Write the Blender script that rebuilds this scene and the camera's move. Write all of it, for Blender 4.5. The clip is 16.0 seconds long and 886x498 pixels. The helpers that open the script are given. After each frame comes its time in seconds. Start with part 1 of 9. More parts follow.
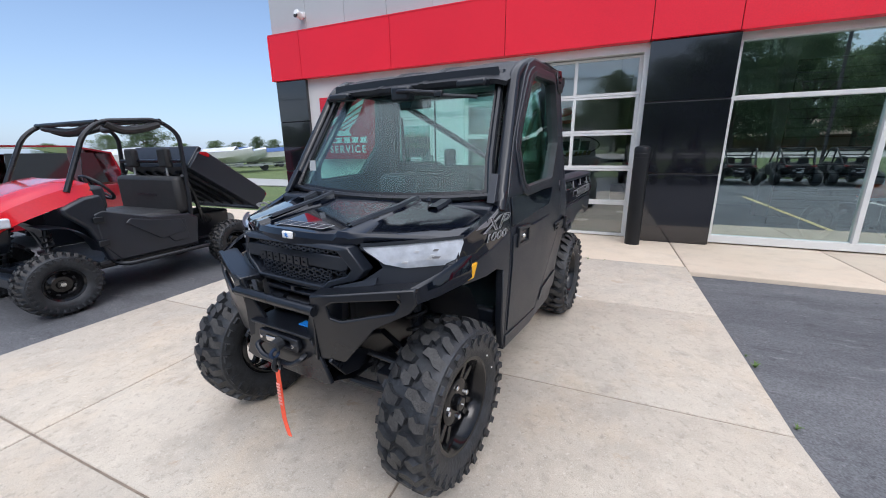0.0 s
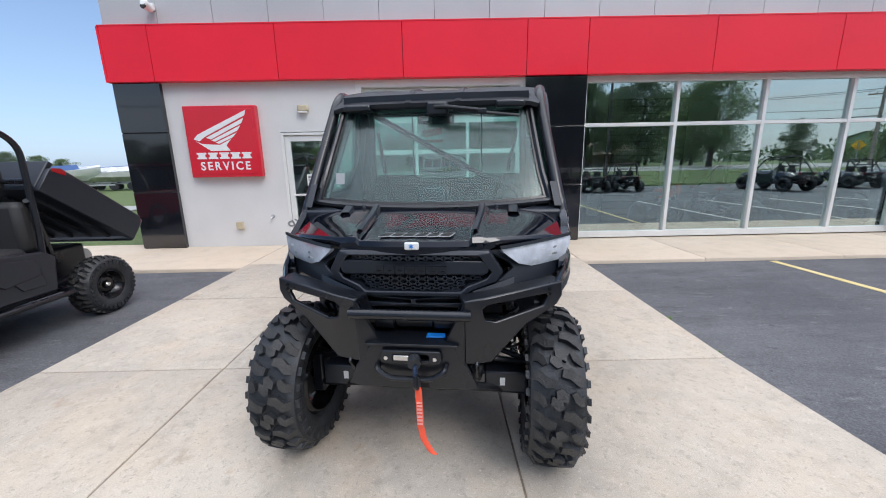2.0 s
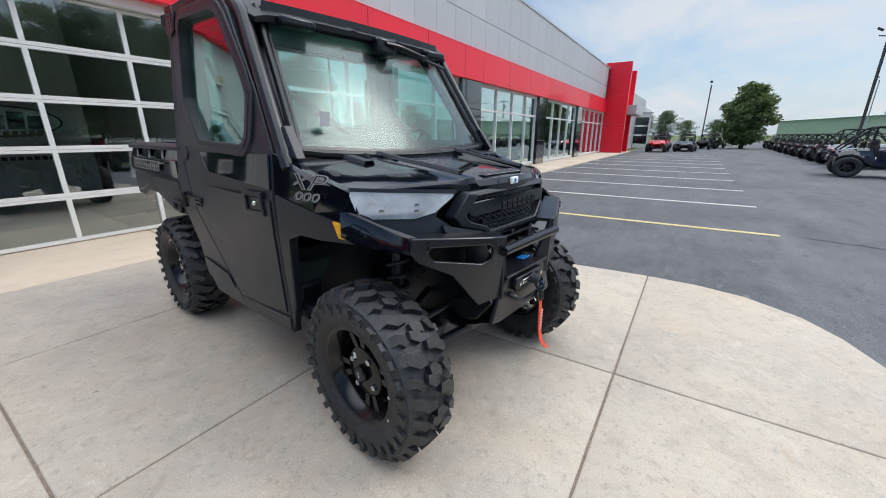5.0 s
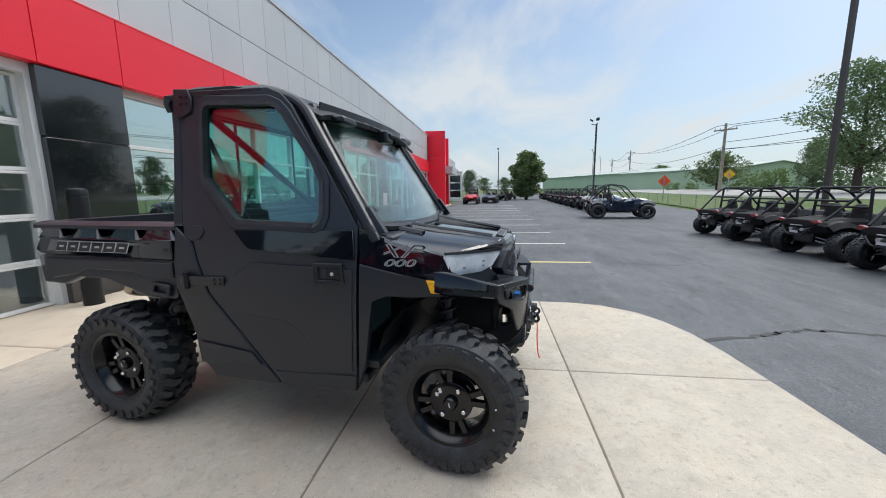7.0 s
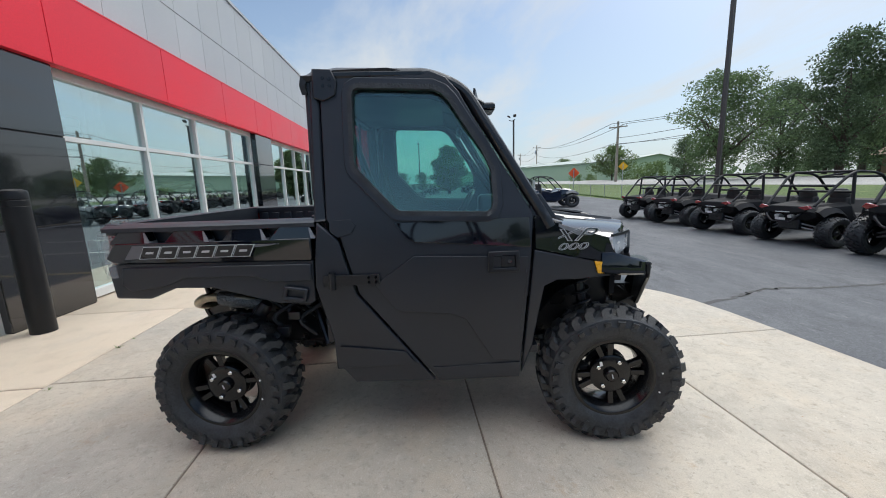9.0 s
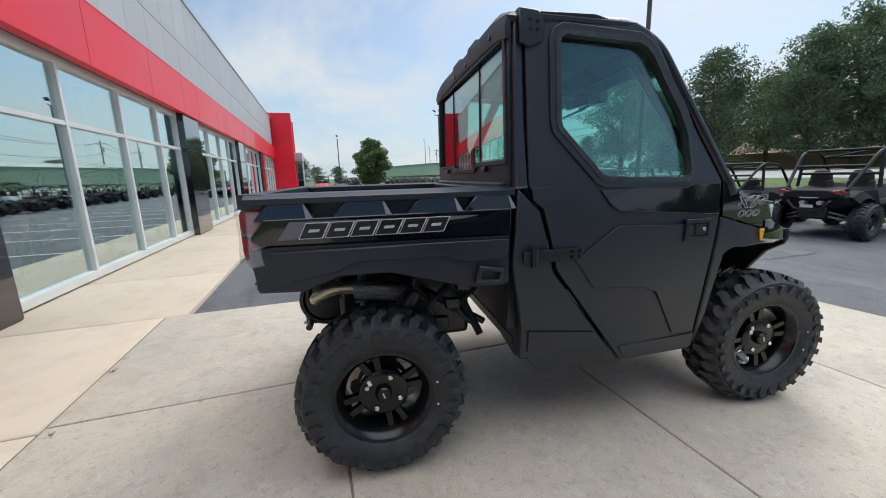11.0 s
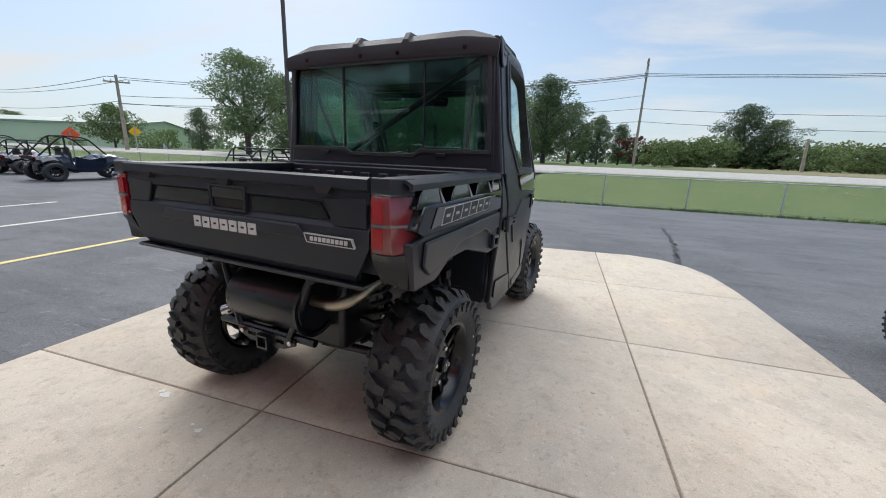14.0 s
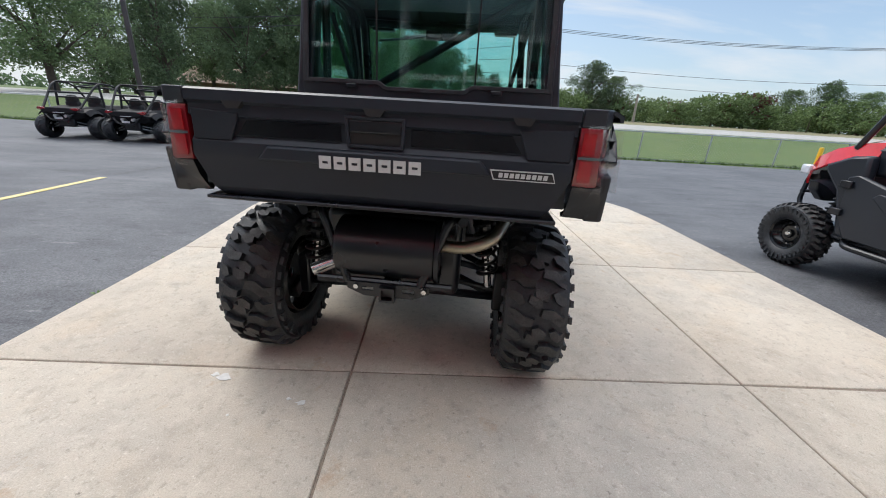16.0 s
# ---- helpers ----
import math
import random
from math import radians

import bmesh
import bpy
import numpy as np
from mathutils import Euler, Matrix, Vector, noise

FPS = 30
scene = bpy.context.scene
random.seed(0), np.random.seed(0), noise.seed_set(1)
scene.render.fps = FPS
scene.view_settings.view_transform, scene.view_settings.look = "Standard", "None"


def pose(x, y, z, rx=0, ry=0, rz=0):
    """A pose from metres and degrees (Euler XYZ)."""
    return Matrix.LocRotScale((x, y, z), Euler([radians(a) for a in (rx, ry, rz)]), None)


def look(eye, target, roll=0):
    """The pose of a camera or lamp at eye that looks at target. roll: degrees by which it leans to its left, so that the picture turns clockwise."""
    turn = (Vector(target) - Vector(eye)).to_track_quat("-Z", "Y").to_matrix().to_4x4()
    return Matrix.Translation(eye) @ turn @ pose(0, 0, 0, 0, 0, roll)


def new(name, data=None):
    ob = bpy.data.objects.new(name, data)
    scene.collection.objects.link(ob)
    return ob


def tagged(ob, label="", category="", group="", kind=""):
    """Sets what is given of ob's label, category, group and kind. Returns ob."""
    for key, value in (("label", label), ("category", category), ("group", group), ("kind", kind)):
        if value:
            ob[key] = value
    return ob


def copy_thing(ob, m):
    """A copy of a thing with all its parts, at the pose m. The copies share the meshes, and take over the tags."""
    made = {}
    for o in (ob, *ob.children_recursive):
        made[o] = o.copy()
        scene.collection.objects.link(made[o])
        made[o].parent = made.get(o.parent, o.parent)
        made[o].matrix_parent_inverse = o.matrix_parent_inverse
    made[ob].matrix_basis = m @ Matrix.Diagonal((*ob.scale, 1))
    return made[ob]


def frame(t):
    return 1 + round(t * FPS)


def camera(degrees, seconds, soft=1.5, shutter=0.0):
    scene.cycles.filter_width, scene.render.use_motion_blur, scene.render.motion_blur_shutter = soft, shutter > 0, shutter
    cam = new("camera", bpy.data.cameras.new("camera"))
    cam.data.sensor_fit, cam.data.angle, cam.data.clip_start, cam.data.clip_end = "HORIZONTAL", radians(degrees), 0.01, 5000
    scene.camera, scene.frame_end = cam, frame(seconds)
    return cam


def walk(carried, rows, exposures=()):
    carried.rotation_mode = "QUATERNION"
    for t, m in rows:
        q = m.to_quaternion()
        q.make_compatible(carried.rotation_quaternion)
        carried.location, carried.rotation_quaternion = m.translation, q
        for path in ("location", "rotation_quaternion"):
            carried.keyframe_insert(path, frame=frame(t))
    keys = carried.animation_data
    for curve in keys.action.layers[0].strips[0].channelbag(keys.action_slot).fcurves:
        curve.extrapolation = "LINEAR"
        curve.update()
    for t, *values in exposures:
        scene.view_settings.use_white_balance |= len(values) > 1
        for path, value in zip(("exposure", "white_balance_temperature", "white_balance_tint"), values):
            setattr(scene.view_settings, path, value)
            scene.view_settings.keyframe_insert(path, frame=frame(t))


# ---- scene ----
cam = camera(99.8, 16.0, soft=1.0)
PATH = [
    (0, (-0.158, 0.074, 1.435), (-0.919, 1.853, 0.927), -0.8),
    (0.5, (-0.442, -0.025, 1.408), (-0.99, 1.845, 0.956), 0.9),
    (1, (-0.729, -0.066, 1.415), (-1.063, 1.862, 1.004), 0.8),
    (1.5, (-1.001, -0.15, 1.411), (-1.146, 1.8, 0.992), 0.3),
    (2, (-1.243, -0.261, 1.419), (-1.231, 1.692, 0.986), -1.1),
    (2.5, (-1.51, -0.177, 1.377), (-1.382, 1.772, 0.948), -0.1),
    (3, (-1.821, -0.108, 1.364), (-1.461, 1.803, 0.895), 2.1),
    (3.5, (-2.081, -0.015, 1.308), (-1.43, 1.788, 0.736), 0.7),
    (4, (-2.385, 0.194, 1.307), (-1.351, 1.783, 0.667), 1.1),
    (4.5, (-2.705, 0.348, 1.289), (-1.328, 1.689, 0.736), 0.7),
    (4.7, (-2.811, 0.436, 1.289), (-1.334, 1.659, 0.723), 0.4),
    (6.8, (-3.619, 1.305, 1.415), (-1.671, 1.594, 1.062), -1.2),
    (7, (-3.716, 1.378, 1.406), (-1.756, 1.627, 1.091), -0.6),
    (7.5, (-3.867, 1.609, 1.417), (-1.883, 1.757, 1.218), 1.9),
    (8, (-3.865, 1.914, 1.458), (-1.869, 1.988, 1.338), 1.6),
    (8.5, (-3.876, 2.254, 1.413), (-1.886, 2.195, 1.214), -2.5),
    (9, (-3.764, 2.599, 1.392), (-1.803, 2.415, 1.044), -1.9),
    (9.5, (-3.653, 2.904, 1.413), (-1.694, 2.706, 1.061), -0.3),
    (9.7, (-3.643, 3.043, 1.396), (-1.683, 2.828, 1.06), -0.4),
    (11.8, (-3.033, 4.213, 1.276), (-1.383, 3.23, 0.718), -0.3),
    (12, (-2.982, 4.317, 1.277), (-1.408, 3.242, 0.673), 0.6),
    (12.5, (-2.875, 4.599, 1.26), (-1.471, 3.303, 0.668), 3.5),
    (13, (-2.674, 4.783, 1.269), (-1.503, 3.264, 0.7), 3.9),
    (13.5, (-2.453, 4.961, 1.297), (-1.587, 3.235, 0.776), 3.5),
    (14, (-2.249, 5.117, 1.312), (-1.685, 3.26, 0.832), 2.1),
    (14.5, (-1.962, 5.169, 1.265), (-1.665, 3.264, 0.733), 0.3),
    (15, (-1.693, 5.242, 1.255), (-1.584, 3.321, 0.709), 2.6),
    (15.5, (-1.443, 5.319, 1.233), (-1.464, 3.404, 0.655), 2.0),
    (16, (-1.246, 5.283, 1.215), (-1.314, 3.41, 0.518), 3.4),
]
EXPOSURES = [(0.0, 0.16, 6250, 14), (2.5, 0.16, 6300, 12), (4.0, 0.07, 6350, 10), (4.5, 0.10, 6350, 10), (7.0, 0.10, 6450, 8), (9.5, 0.06, 6450, 8), (12.0, 0.14, 6400, 8), (13.5, 0.13, 6500, 10), (14.5, 0.19, 6500, 10), (15.0, 0.24, 6500, 10), (16.0, 0.27, 6450, 10)]
walk(cam, [(t, look(eye, target, roll)) for t, eye, target, roll in PATH], EXPOSURES)

# ---- world and sun ----
SUN_WAY = Vector((0.45, -0.54, 0.71)).normalized()      # towards the sun
world = bpy.data.worlds.new("sky")
scene.world = world
world.use_nodes = True
wn, wl = world.node_tree.nodes, world.node_tree.links
wn.clear()


def wnode(kind, **kw):
    n = wn.new(kind)
    for k, v in kw.items():
        n.inputs[k].default_value = v
    return n


sky = wn.new("ShaderNodeTexSky")
sky.sky_type = "NISHITA"
sky.sun_disc = False
sky.sun_elevation = math.asin(SUN_WAY.z)
sky.sun_rotation = math.atan2(SUN_WAY.x, SUN_WAY.y)
sky.air_density, sky.dust_density, sky.ozone_density = 1.0, 1.0, 2.0
coord = wn.new("ShaderNodeTexCoord")
sep = wn.new("ShaderNodeSeparateXYZ")
wl.new(coord.outputs["Generated"], sep.inputs[0])
# cloud sheet: the way projected on a level plane
up = wn.new("ShaderNodeMath"); up.operation = "ADD"; up.inputs[1].default_value = 0.16
wl.new(sep.outputs["Z"], up.inputs[0])
upm = wn.new("ShaderNodeMath"); upm.operation = "MAXIMUM"; upm.inputs[1].default_value = 0.05
wl.new(up.outputs[0], upm.inputs[0])
flat = wn.new("ShaderNodeVectorMath"); flat.operation = "DIVIDE"
comb = wn.new("ShaderNodeCombineXYZ")
for i in range(3):
    wl.new(upm.outputs[0], comb.inputs[i])
wl.new(coord.outputs["Generated"], flat.inputs[0]); wl.new(comb.outputs[0], flat.inputs[1])
mp = wn.new("ShaderNodeMapping"); mp.inputs["Scale"].default_value = (0.55, 1.15, 0.2); mp.inputs["Rotation"].default_value = (0, 0, radians(-18))
wl.new(flat.outputs[0], mp.inputs[0])
cn = wnode("ShaderNodeTexNoise", Scale=1.15, Detail=9.0, Roughness=0.58, Distortion=0.35)
wl.new(mp.outputs[0], cn.inputs["Vector"])
cr = wn.new("ShaderNodeValToRGB")
cr.color_ramp.elements[0].position, cr.color_ramp.elements[1].position = 0.47, 0.68
wl.new(cn.outputs["Fac"], cr.inputs[0])
# more cloud and haze towards +x and -y, a clearer blue towards -x and +y
way_ = wn.new("ShaderNodeVectorMath"); way_.operation = "DOT_PRODUCT"; way_.inputs[1].default_value = (0.6, -0.8, 0)
wl.new(coord.outputs["Generated"], way_.inputs[0])
side = wn.new("ShaderNodeMapRange")
side.inputs["From Min"].default_value, side.inputs["From Max"].default_value = -0.45, 0.65
side.inputs["To Min"].default_value, side.inputs["To Max"].default_value = 0.02, 0.95
wl.new(way_.outputs["Value"], side.inputs["Value"])
cm = wn.new("ShaderNodeMath"); cm.operation = "MULTIPLY"
wl.new(cr.outputs[0], cm.inputs[0]); wl.new(side.outputs[0], cm.inputs[1])
# pale haze near the horizon
hz = wn.new("ShaderNodeMapRange")
hz.inputs["From Min"].default_value, hz.inputs["From Max"].default_value = 0.0, 0.42
hz.inputs["To Min"].default_value, hz.inputs["To Max"].default_value = 0.80, 0.16
wl.new(sep.outputs["Z"], hz.inputs["Value"])
mixh = wn.new("ShaderNodeMixRGB"); mixh.inputs[2].default_value = (4.35, 5.35, 6.3, 1)
hside = wn.new("ShaderNodeMapRange")
hside.inputs["From Min"].default_value, hside.inputs["From Max"].default_value = -0.95, 0.5
hside.inputs["To Min"].default_value, hside.inputs["To Max"].default_value = 0.62, 1.0
wl.new(sep.outputs["X"], hside.inputs["Value"])
hmul = wn.new("ShaderNodeMath"); hmul.operation = "MULTIPLY"
wl.new(hz.outputs[0], hmul.inputs[0]); wl.new(hside.outputs[0], hmul.inputs[1])
hcol = wn.new("ShaderNodeMixRGB"); hcol.inputs[1].default_value = (3.1, 4.7, 7.2, 1); hcol.inputs[2].default_value = (3.65, 4.5, 5.3, 1)
hcs = wn.new("ShaderNodeMapRange")
hcs.inputs["From Min"].default_value, hcs.inputs["From Max"].default_value = -0.8, 0.4
wl.new(way_.outputs["Value"], hcs.inputs["Value"]); wl.new(hcs.outputs[0], hcol.inputs[0]); wl.new(hcol.outputs[0], mixh.inputs[2])
wl.new(hmul.outputs[0], mixh.inputs[0]); wl.new(sky.outputs[0], mixh.inputs[1])
mixc = wn.new("ShaderNodeMixRGB"); mixc.inputs[2].default_value = (5.4, 5.6, 5.8, 1)
wl.new(cm.outputs[0], mixc.inputs[0]); wl.new(mixh.outputs[0], mixc.inputs[1])
# brighter sky overhead, out of view, added to lift the light from above
zen = wn.new("ShaderNodeMapRange"); zen.interpolation_type = "SMOOTHSTEP"
zen.inputs["From Min"].default_value, zen.inputs["From Max"].default_value = 0.56, 0.90
zen.inputs["To Min"].default_value, zen.inputs["To Max"].default_value = 0.0, 0.85
wl.new(sep.outputs["Z"], zen.inputs["Value"])
mixz = wn.new("ShaderNodeMixRGB"); mixz.inputs[2].default_value = (19.0, 19.8, 21.0, 1)
wl.new(zen.outputs[0], mixz.inputs[0]); wl.new(mixc.outputs[0], mixz.inputs[1])
# bright haze round the sun
dt = wn.new("ShaderNodeVectorMath"); dt.operation = "DOT_PRODUCT"; dt.inputs[1].default_value = SUN_WAY
nv = wn.new("ShaderNodeVectorMath"); nv.operation = "NORMALIZE"
wl.new(coord.outputs["Generated"], nv.inputs[0]); wl.new(nv.outputs[0], dt.inputs[0])
mx0 = wn.new("ShaderNodeMath"); mx0.operation = "MAXIMUM"; mx0.inputs[1].default_value = 0.0
wl.new(dt.outputs["Value"], mx0.inputs[0])
pw = wn.new("ShaderNodeMath"); pw.operation = "POWER"; pw.inputs[1].default_value = 60.0
wl.new(mx0.outputs[0], pw.inputs[0])
gl_ = wn.new("ShaderNodeVectorMath"); gl_.operation = "SCALE"; gl_.inputs[0].default_value = (16, 15.5, 15)
wl.new(pw.outputs[0], gl_.inputs["Scale"])
addg = wn.new("ShaderNodeVectorMath"); addg.operation = "ADD"
wl.new(mixz.outputs[0], addg.inputs[0]); wl.new(gl_.outputs[0], addg.inputs[1])
bg = wnode("ShaderNodeBackground", Strength=0.13)
wl.new(addg.outputs[0], bg.inputs[0])
wo = wn.new("ShaderNodeOutputWorld")
wl.new(bg.outputs[0], wo.inputs[0])

sun = new("sun", bpy.data.lights.new("sun", "SUN"))
sun.data.energy, sun.data.angle, sun.data.color = 1.10, radians(26), (1.0, 0.96, 0.90)
sun.matrix_world = look(SUN_WAY * 50, (0, 0, 0))


# ---- materials ----
def pmat(name, base, rough=0.5, metal=0.0, var=0.12, scale=6.0, bump=0.0, bscale=80.0, coat=0.0, fine=0.06, rvar=0.08, rnd=0.0, spec=0.5):
    """Principled surface with colour that varies at two scales, and fine relief."""
    m = bpy.data.materials.new(name)
    m.use_nodes = True
    n, l = m.node_tree.nodes, m.node_tree.links
    p = n["Principled BSDF"]
    p.inputs["Metallic"].default_value, p.inputs["Coat Weight"].default_value = metal, coat
    p.inputs["Coat Roughness"].default_value, p.inputs["Specular IOR Level"].default_value = 0.03, spec
    tc = n.new("ShaderNodeTexCoord")
    big, small = n.new("ShaderNodeTexNoise"), n.new("ShaderNodeTexNoise")
    big.inputs["Scale"].default_value, big.inputs["Detail"].default_value = scale, 5
    small.inputs["Scale"].default_value, small.inputs["Detail"].default_value = bscale, 4
    for t in (big, small):
        l.new(tc.outputs["Object"], t.inputs["Vector"])
    ra = n.new("ShaderNodeMapRange"); ra.inputs["From Min"].default_value, ra.inputs["From Max"].default_value = 0.25, 0.75
    ra.inputs["To Min"].default_value, ra.inputs["To Max"].default_value = 1 - var, 1 + var
    rb = n.new("ShaderNodeMapRange"); rb.inputs["From Min"].default_value, rb.inputs["From Max"].default_value = 0.25, 0.75
    rb.inputs["To Min"].default_value, rb.inputs["To Max"].default_value = 1 - fine, 1 + fine
    l.new(big.outputs["Fac"], ra.inputs["Value"]); l.new(small.outputs["Fac"], rb.inputs["Value"])
    mu = n.new("ShaderNodeMath"); mu.operation = "MULTIPLY"
    l.new(ra.outputs[0], mu.inputs[0]); l.new(rb.outputs[0], mu.inputs[1])
    last = mu.outputs[0]
    if rnd:
        oi = n.new("ShaderNodeObjectInfo")
        rc = n.new("ShaderNodeMapRange"); rc.inputs["To Min"].default_value, rc.inputs["To Max"].default_value = 1 - rnd, 1 + rnd
        l.new(oi.outputs["Random"], rc.inputs["Value"])
        m2 = n.new("ShaderNodeMath"); m2.operation = "MULTIPLY"
        l.new(last, m2.inputs[0]); l.new(rc.outputs[0], m2.inputs[1])
        last = m2.outputs[0]
    sc = n.new("ShaderNodeVectorMath"); sc.operation = "SCALE"
    sc.inputs[0].default_value = base[:3]
    l.new(last, sc.inputs["Scale"]); l.new(sc.outputs[0], p.inputs["Base Color"])
    rr = n.new("ShaderNodeMapRange"); rr.inputs["From Min"].default_value, rr.inputs["From Max"].default_value = 0.25, 0.75
    rr.inputs["To Min"].default_value, rr.inputs["To Max"].default_value = max(0.02, rough - rvar), min(1, rough + rvar)
    l.new(big.outputs["Fac"], rr.inputs["Value"]); l.new(rr.outputs[0], p.inputs["Roughness"])
    if bump:
        b = n.new("ShaderNodeBump"); b.inputs["Strength"].default_value = bump; b.inputs["Distance"].default_value = 0.01
        l.new(small.outputs["Fac"], b.inputs["Height"]); l.new(b.outputs[0], p.inputs["Normal"])
    return m


def glassmat(name, tint, f0=0.05, rough=0.0, veil=0.0, veil_col=(0.5, 0.55, 0.55), power=4.0, mirror=(0.95, 0.97, 0.97)):
    """A thin pane: tinted see-through, with a mirror reflection that grows towards grazing views, and a pale diffuse
    veil.
    """
    m = bpy.data.materials.new(name)
    m.use_nodes = True
    n, l = m.node_tree.nodes, m.node_tree.links
    n.clear()
    tr, gl, lw, mx, out = (n.new("ShaderNode" + k) for k in ("BsdfTransparent", "BsdfGlossy", "LayerWeight", "MixShader", "OutputMaterial"))
    tr.inputs[0].default_value = (*tint, 1)
    gl.inputs["Roughness"].default_value = rough
    gl.inputs[0].default_value = (*mirror, 1)
    lw.inputs["Blend"].default_value = 0.5
    pw_, mr_ = n.new("ShaderNodeMath"), n.new("ShaderNodeMapRange")
    pw_.operation = "POWER"; pw_.inputs[1].default_value = power
    mr_.inputs["To Min"].default_value, mr_.inputs["To Max"].default_value = f0, 1.0
    l.new(lw.outputs["Facing"], pw_.inputs[0]); l.new(pw_.outputs[0], mr_.inputs["Value"]); l.new(mr_.outputs[0], mx.inputs[0])
    body = tr.outputs[0]
    if veil:
        df, m2 = n.new("ShaderNodeBsdfDiffuse"), n.new("ShaderNodeMixShader")
        df.inputs[0].default_value = (*veil_col, 1)
        tc, nz, mr = n.new("ShaderNodeTexCoord"), n.new("ShaderNodeTexNoise"), n.new("ShaderNodeMapRange")
        nz.inputs["Scale"].default_value, nz.inputs["Detail"].default_value = 2.5, 6
        l.new(tc.outputs["Object"], nz.inputs["Vector"]); l.new(nz.outputs["Fac"], mr.inputs["Value"])
        mr.inputs["From Min"].default_value, mr.inputs["From Max"].default_value = 0.3, 0.7
        mr.inputs["To Min"].default_value, mr.inputs["To Max"].default_value = veil * 0.4, veil * 1.6
        l.new(mr.outputs[0], m2.inputs[0]); l.new(tr.outputs[0], m2.inputs[1]); l.new(df.outputs[0], m2.inputs[2])
        body = m2.outputs[0]
    l.new(body, mx.inputs[1]); l.new(gl.outputs[0], mx.inputs[2]); l.new(mx.outputs[0], out.inputs[0])
    return m


def emat(name, color, strength):
    m = bpy.data.materials.new(name)
    m.use_nodes = True
    p = m.node_tree.nodes["Principled BSDF"]
    p.inputs["Base Color"].default_value = (*color, 1)
    p.inputs["Emission Color"].default_value = (*color, 1)
    p.inputs["Emission Strength"].default_value = strength
    return m


def groundmat(name, base, second, spots, rough=0.9, coarse=0.5, grain=120.0, bump=0.35, amount=0.5, spot_at=0.70, spot_scale=9.0, rnd=0.0, speck=0.3, layers=()):
    """Mineral ground: base and second colour in soft patches, sparse spots of a third, grain and relief.
    layers: further stains, each (scale, from, to, strength, colour, stretch)."""
    m = bpy.data.materials.new(name)
    m.use_nodes = True
    n, l = m.node_tree.nodes, m.node_tree.links
    p = n["Principled BSDF"]
    p.inputs["Roughness"].default_value = rough
    geo = n.new("ShaderNodeNewGeometry")

    def nz(scale, detail=6, roughness=0.6):
        t = n.new("ShaderNodeTexNoise")
        t.inputs["Scale"].default_value, t.inputs["Detail"].default_value, t.inputs["Roughness"].default_value = scale, detail, roughness
        l.new(geo.outputs["Position"], t.inputs["Vector"])
        return t

    def ramp(src, a, b, lo=0.0, hi=1.0):
        r = n.new("ShaderNodeMapRange")
        r.inputs["From Min"].default_value, r.inputs["From Max"].default_value = a, b
        r.inputs["To Min"].default_value, r.inputs["To Max"].default_value = lo, hi
        l.new(src, r.inputs["Value"])
        return r.outputs[0]

    def mix(fac, a, b):
        x = n.new("ShaderNodeMixRGB")
        l.new(fac, x.inputs[0])
        for i, c in ((1, a), (2, b)):
            if isinstance(c, tuple):
                x.inputs[i].default_value = (*c, 1)
            else:
                l.new(c, x.inputs[i])
        return x.outputs[0]
    patch, mott, grainy, spot = nz(coarse), nz(coarse * 7), nz(grain, 3), nz(spot_scale, 7, 0.7)
    c = mix(ramp(patch.outputs["Fac"], 0.36, 0.66, 0, amount), base, second)
    c = mix(ramp(mott.outputs["Fac"], 0.5, 0.75, 0, 0.45), c, tuple(0.72 * v for v in base))
    c = mix(ramp(spot.outputs["Fac"], spot_at, spot_at + 0.08, 0, 0.75), c, spots)
    for k, (sc_, a_, b_, am_, col_, st_) in enumerate(layers):
        mp_ = n.new("ShaderNodeMapping")
        mp_.inputs["Scale"].default_value = (1.0, st_, 1.0)
        mp_.inputs["Rotation"].default_value = (0, 0, 0.5 + k)
        mp_.inputs["Location"].default_value = (3.7 * k, 1.3 * k, 0)
        l.new(geo.outputs["Position"], mp_.inputs["Vector"])
        t_ = nz(sc_, 8, 0.68)
        l.new(mp_.outputs[0], t_.inputs["Vector"])
        c = mix(ramp(t_.outputs["Fac"], a_, b_, 0, am_), c, col_)
    gr = ramp(grainy.outputs["Fac"], 0.3, 0.7, 1 - speck, 1 + speck)
    if rnd:
        oi = n.new("ShaderNodeObjectInfo")
        mm = n.new("ShaderNodeMath"); mm.operation = "MULTIPLY"
        l.new(gr, mm.inputs[0]); l.new(ramp(oi.outputs["Random"], 0, 1, 1 - rnd, 1 + rnd), mm.inputs[1])
        gr = mm.outputs[0]
    sc = n.new("ShaderNodeVectorMath"); sc.operation = "SCALE"
    l.new(c, sc.inputs[0]); l.new(gr, sc.inputs["Scale"]); l.new(sc.outputs[0], p.inputs["Base Color"])
    b = n.new("ShaderNodeBump"); b.inputs["Strength"].default_value = bump; b.inputs["Distance"].default_value = 0.004
    l.new(grainy.outputs["Fac"], b.inputs["Height"]); l.new(b.outputs[0], p.inputs["Normal"])
    return m


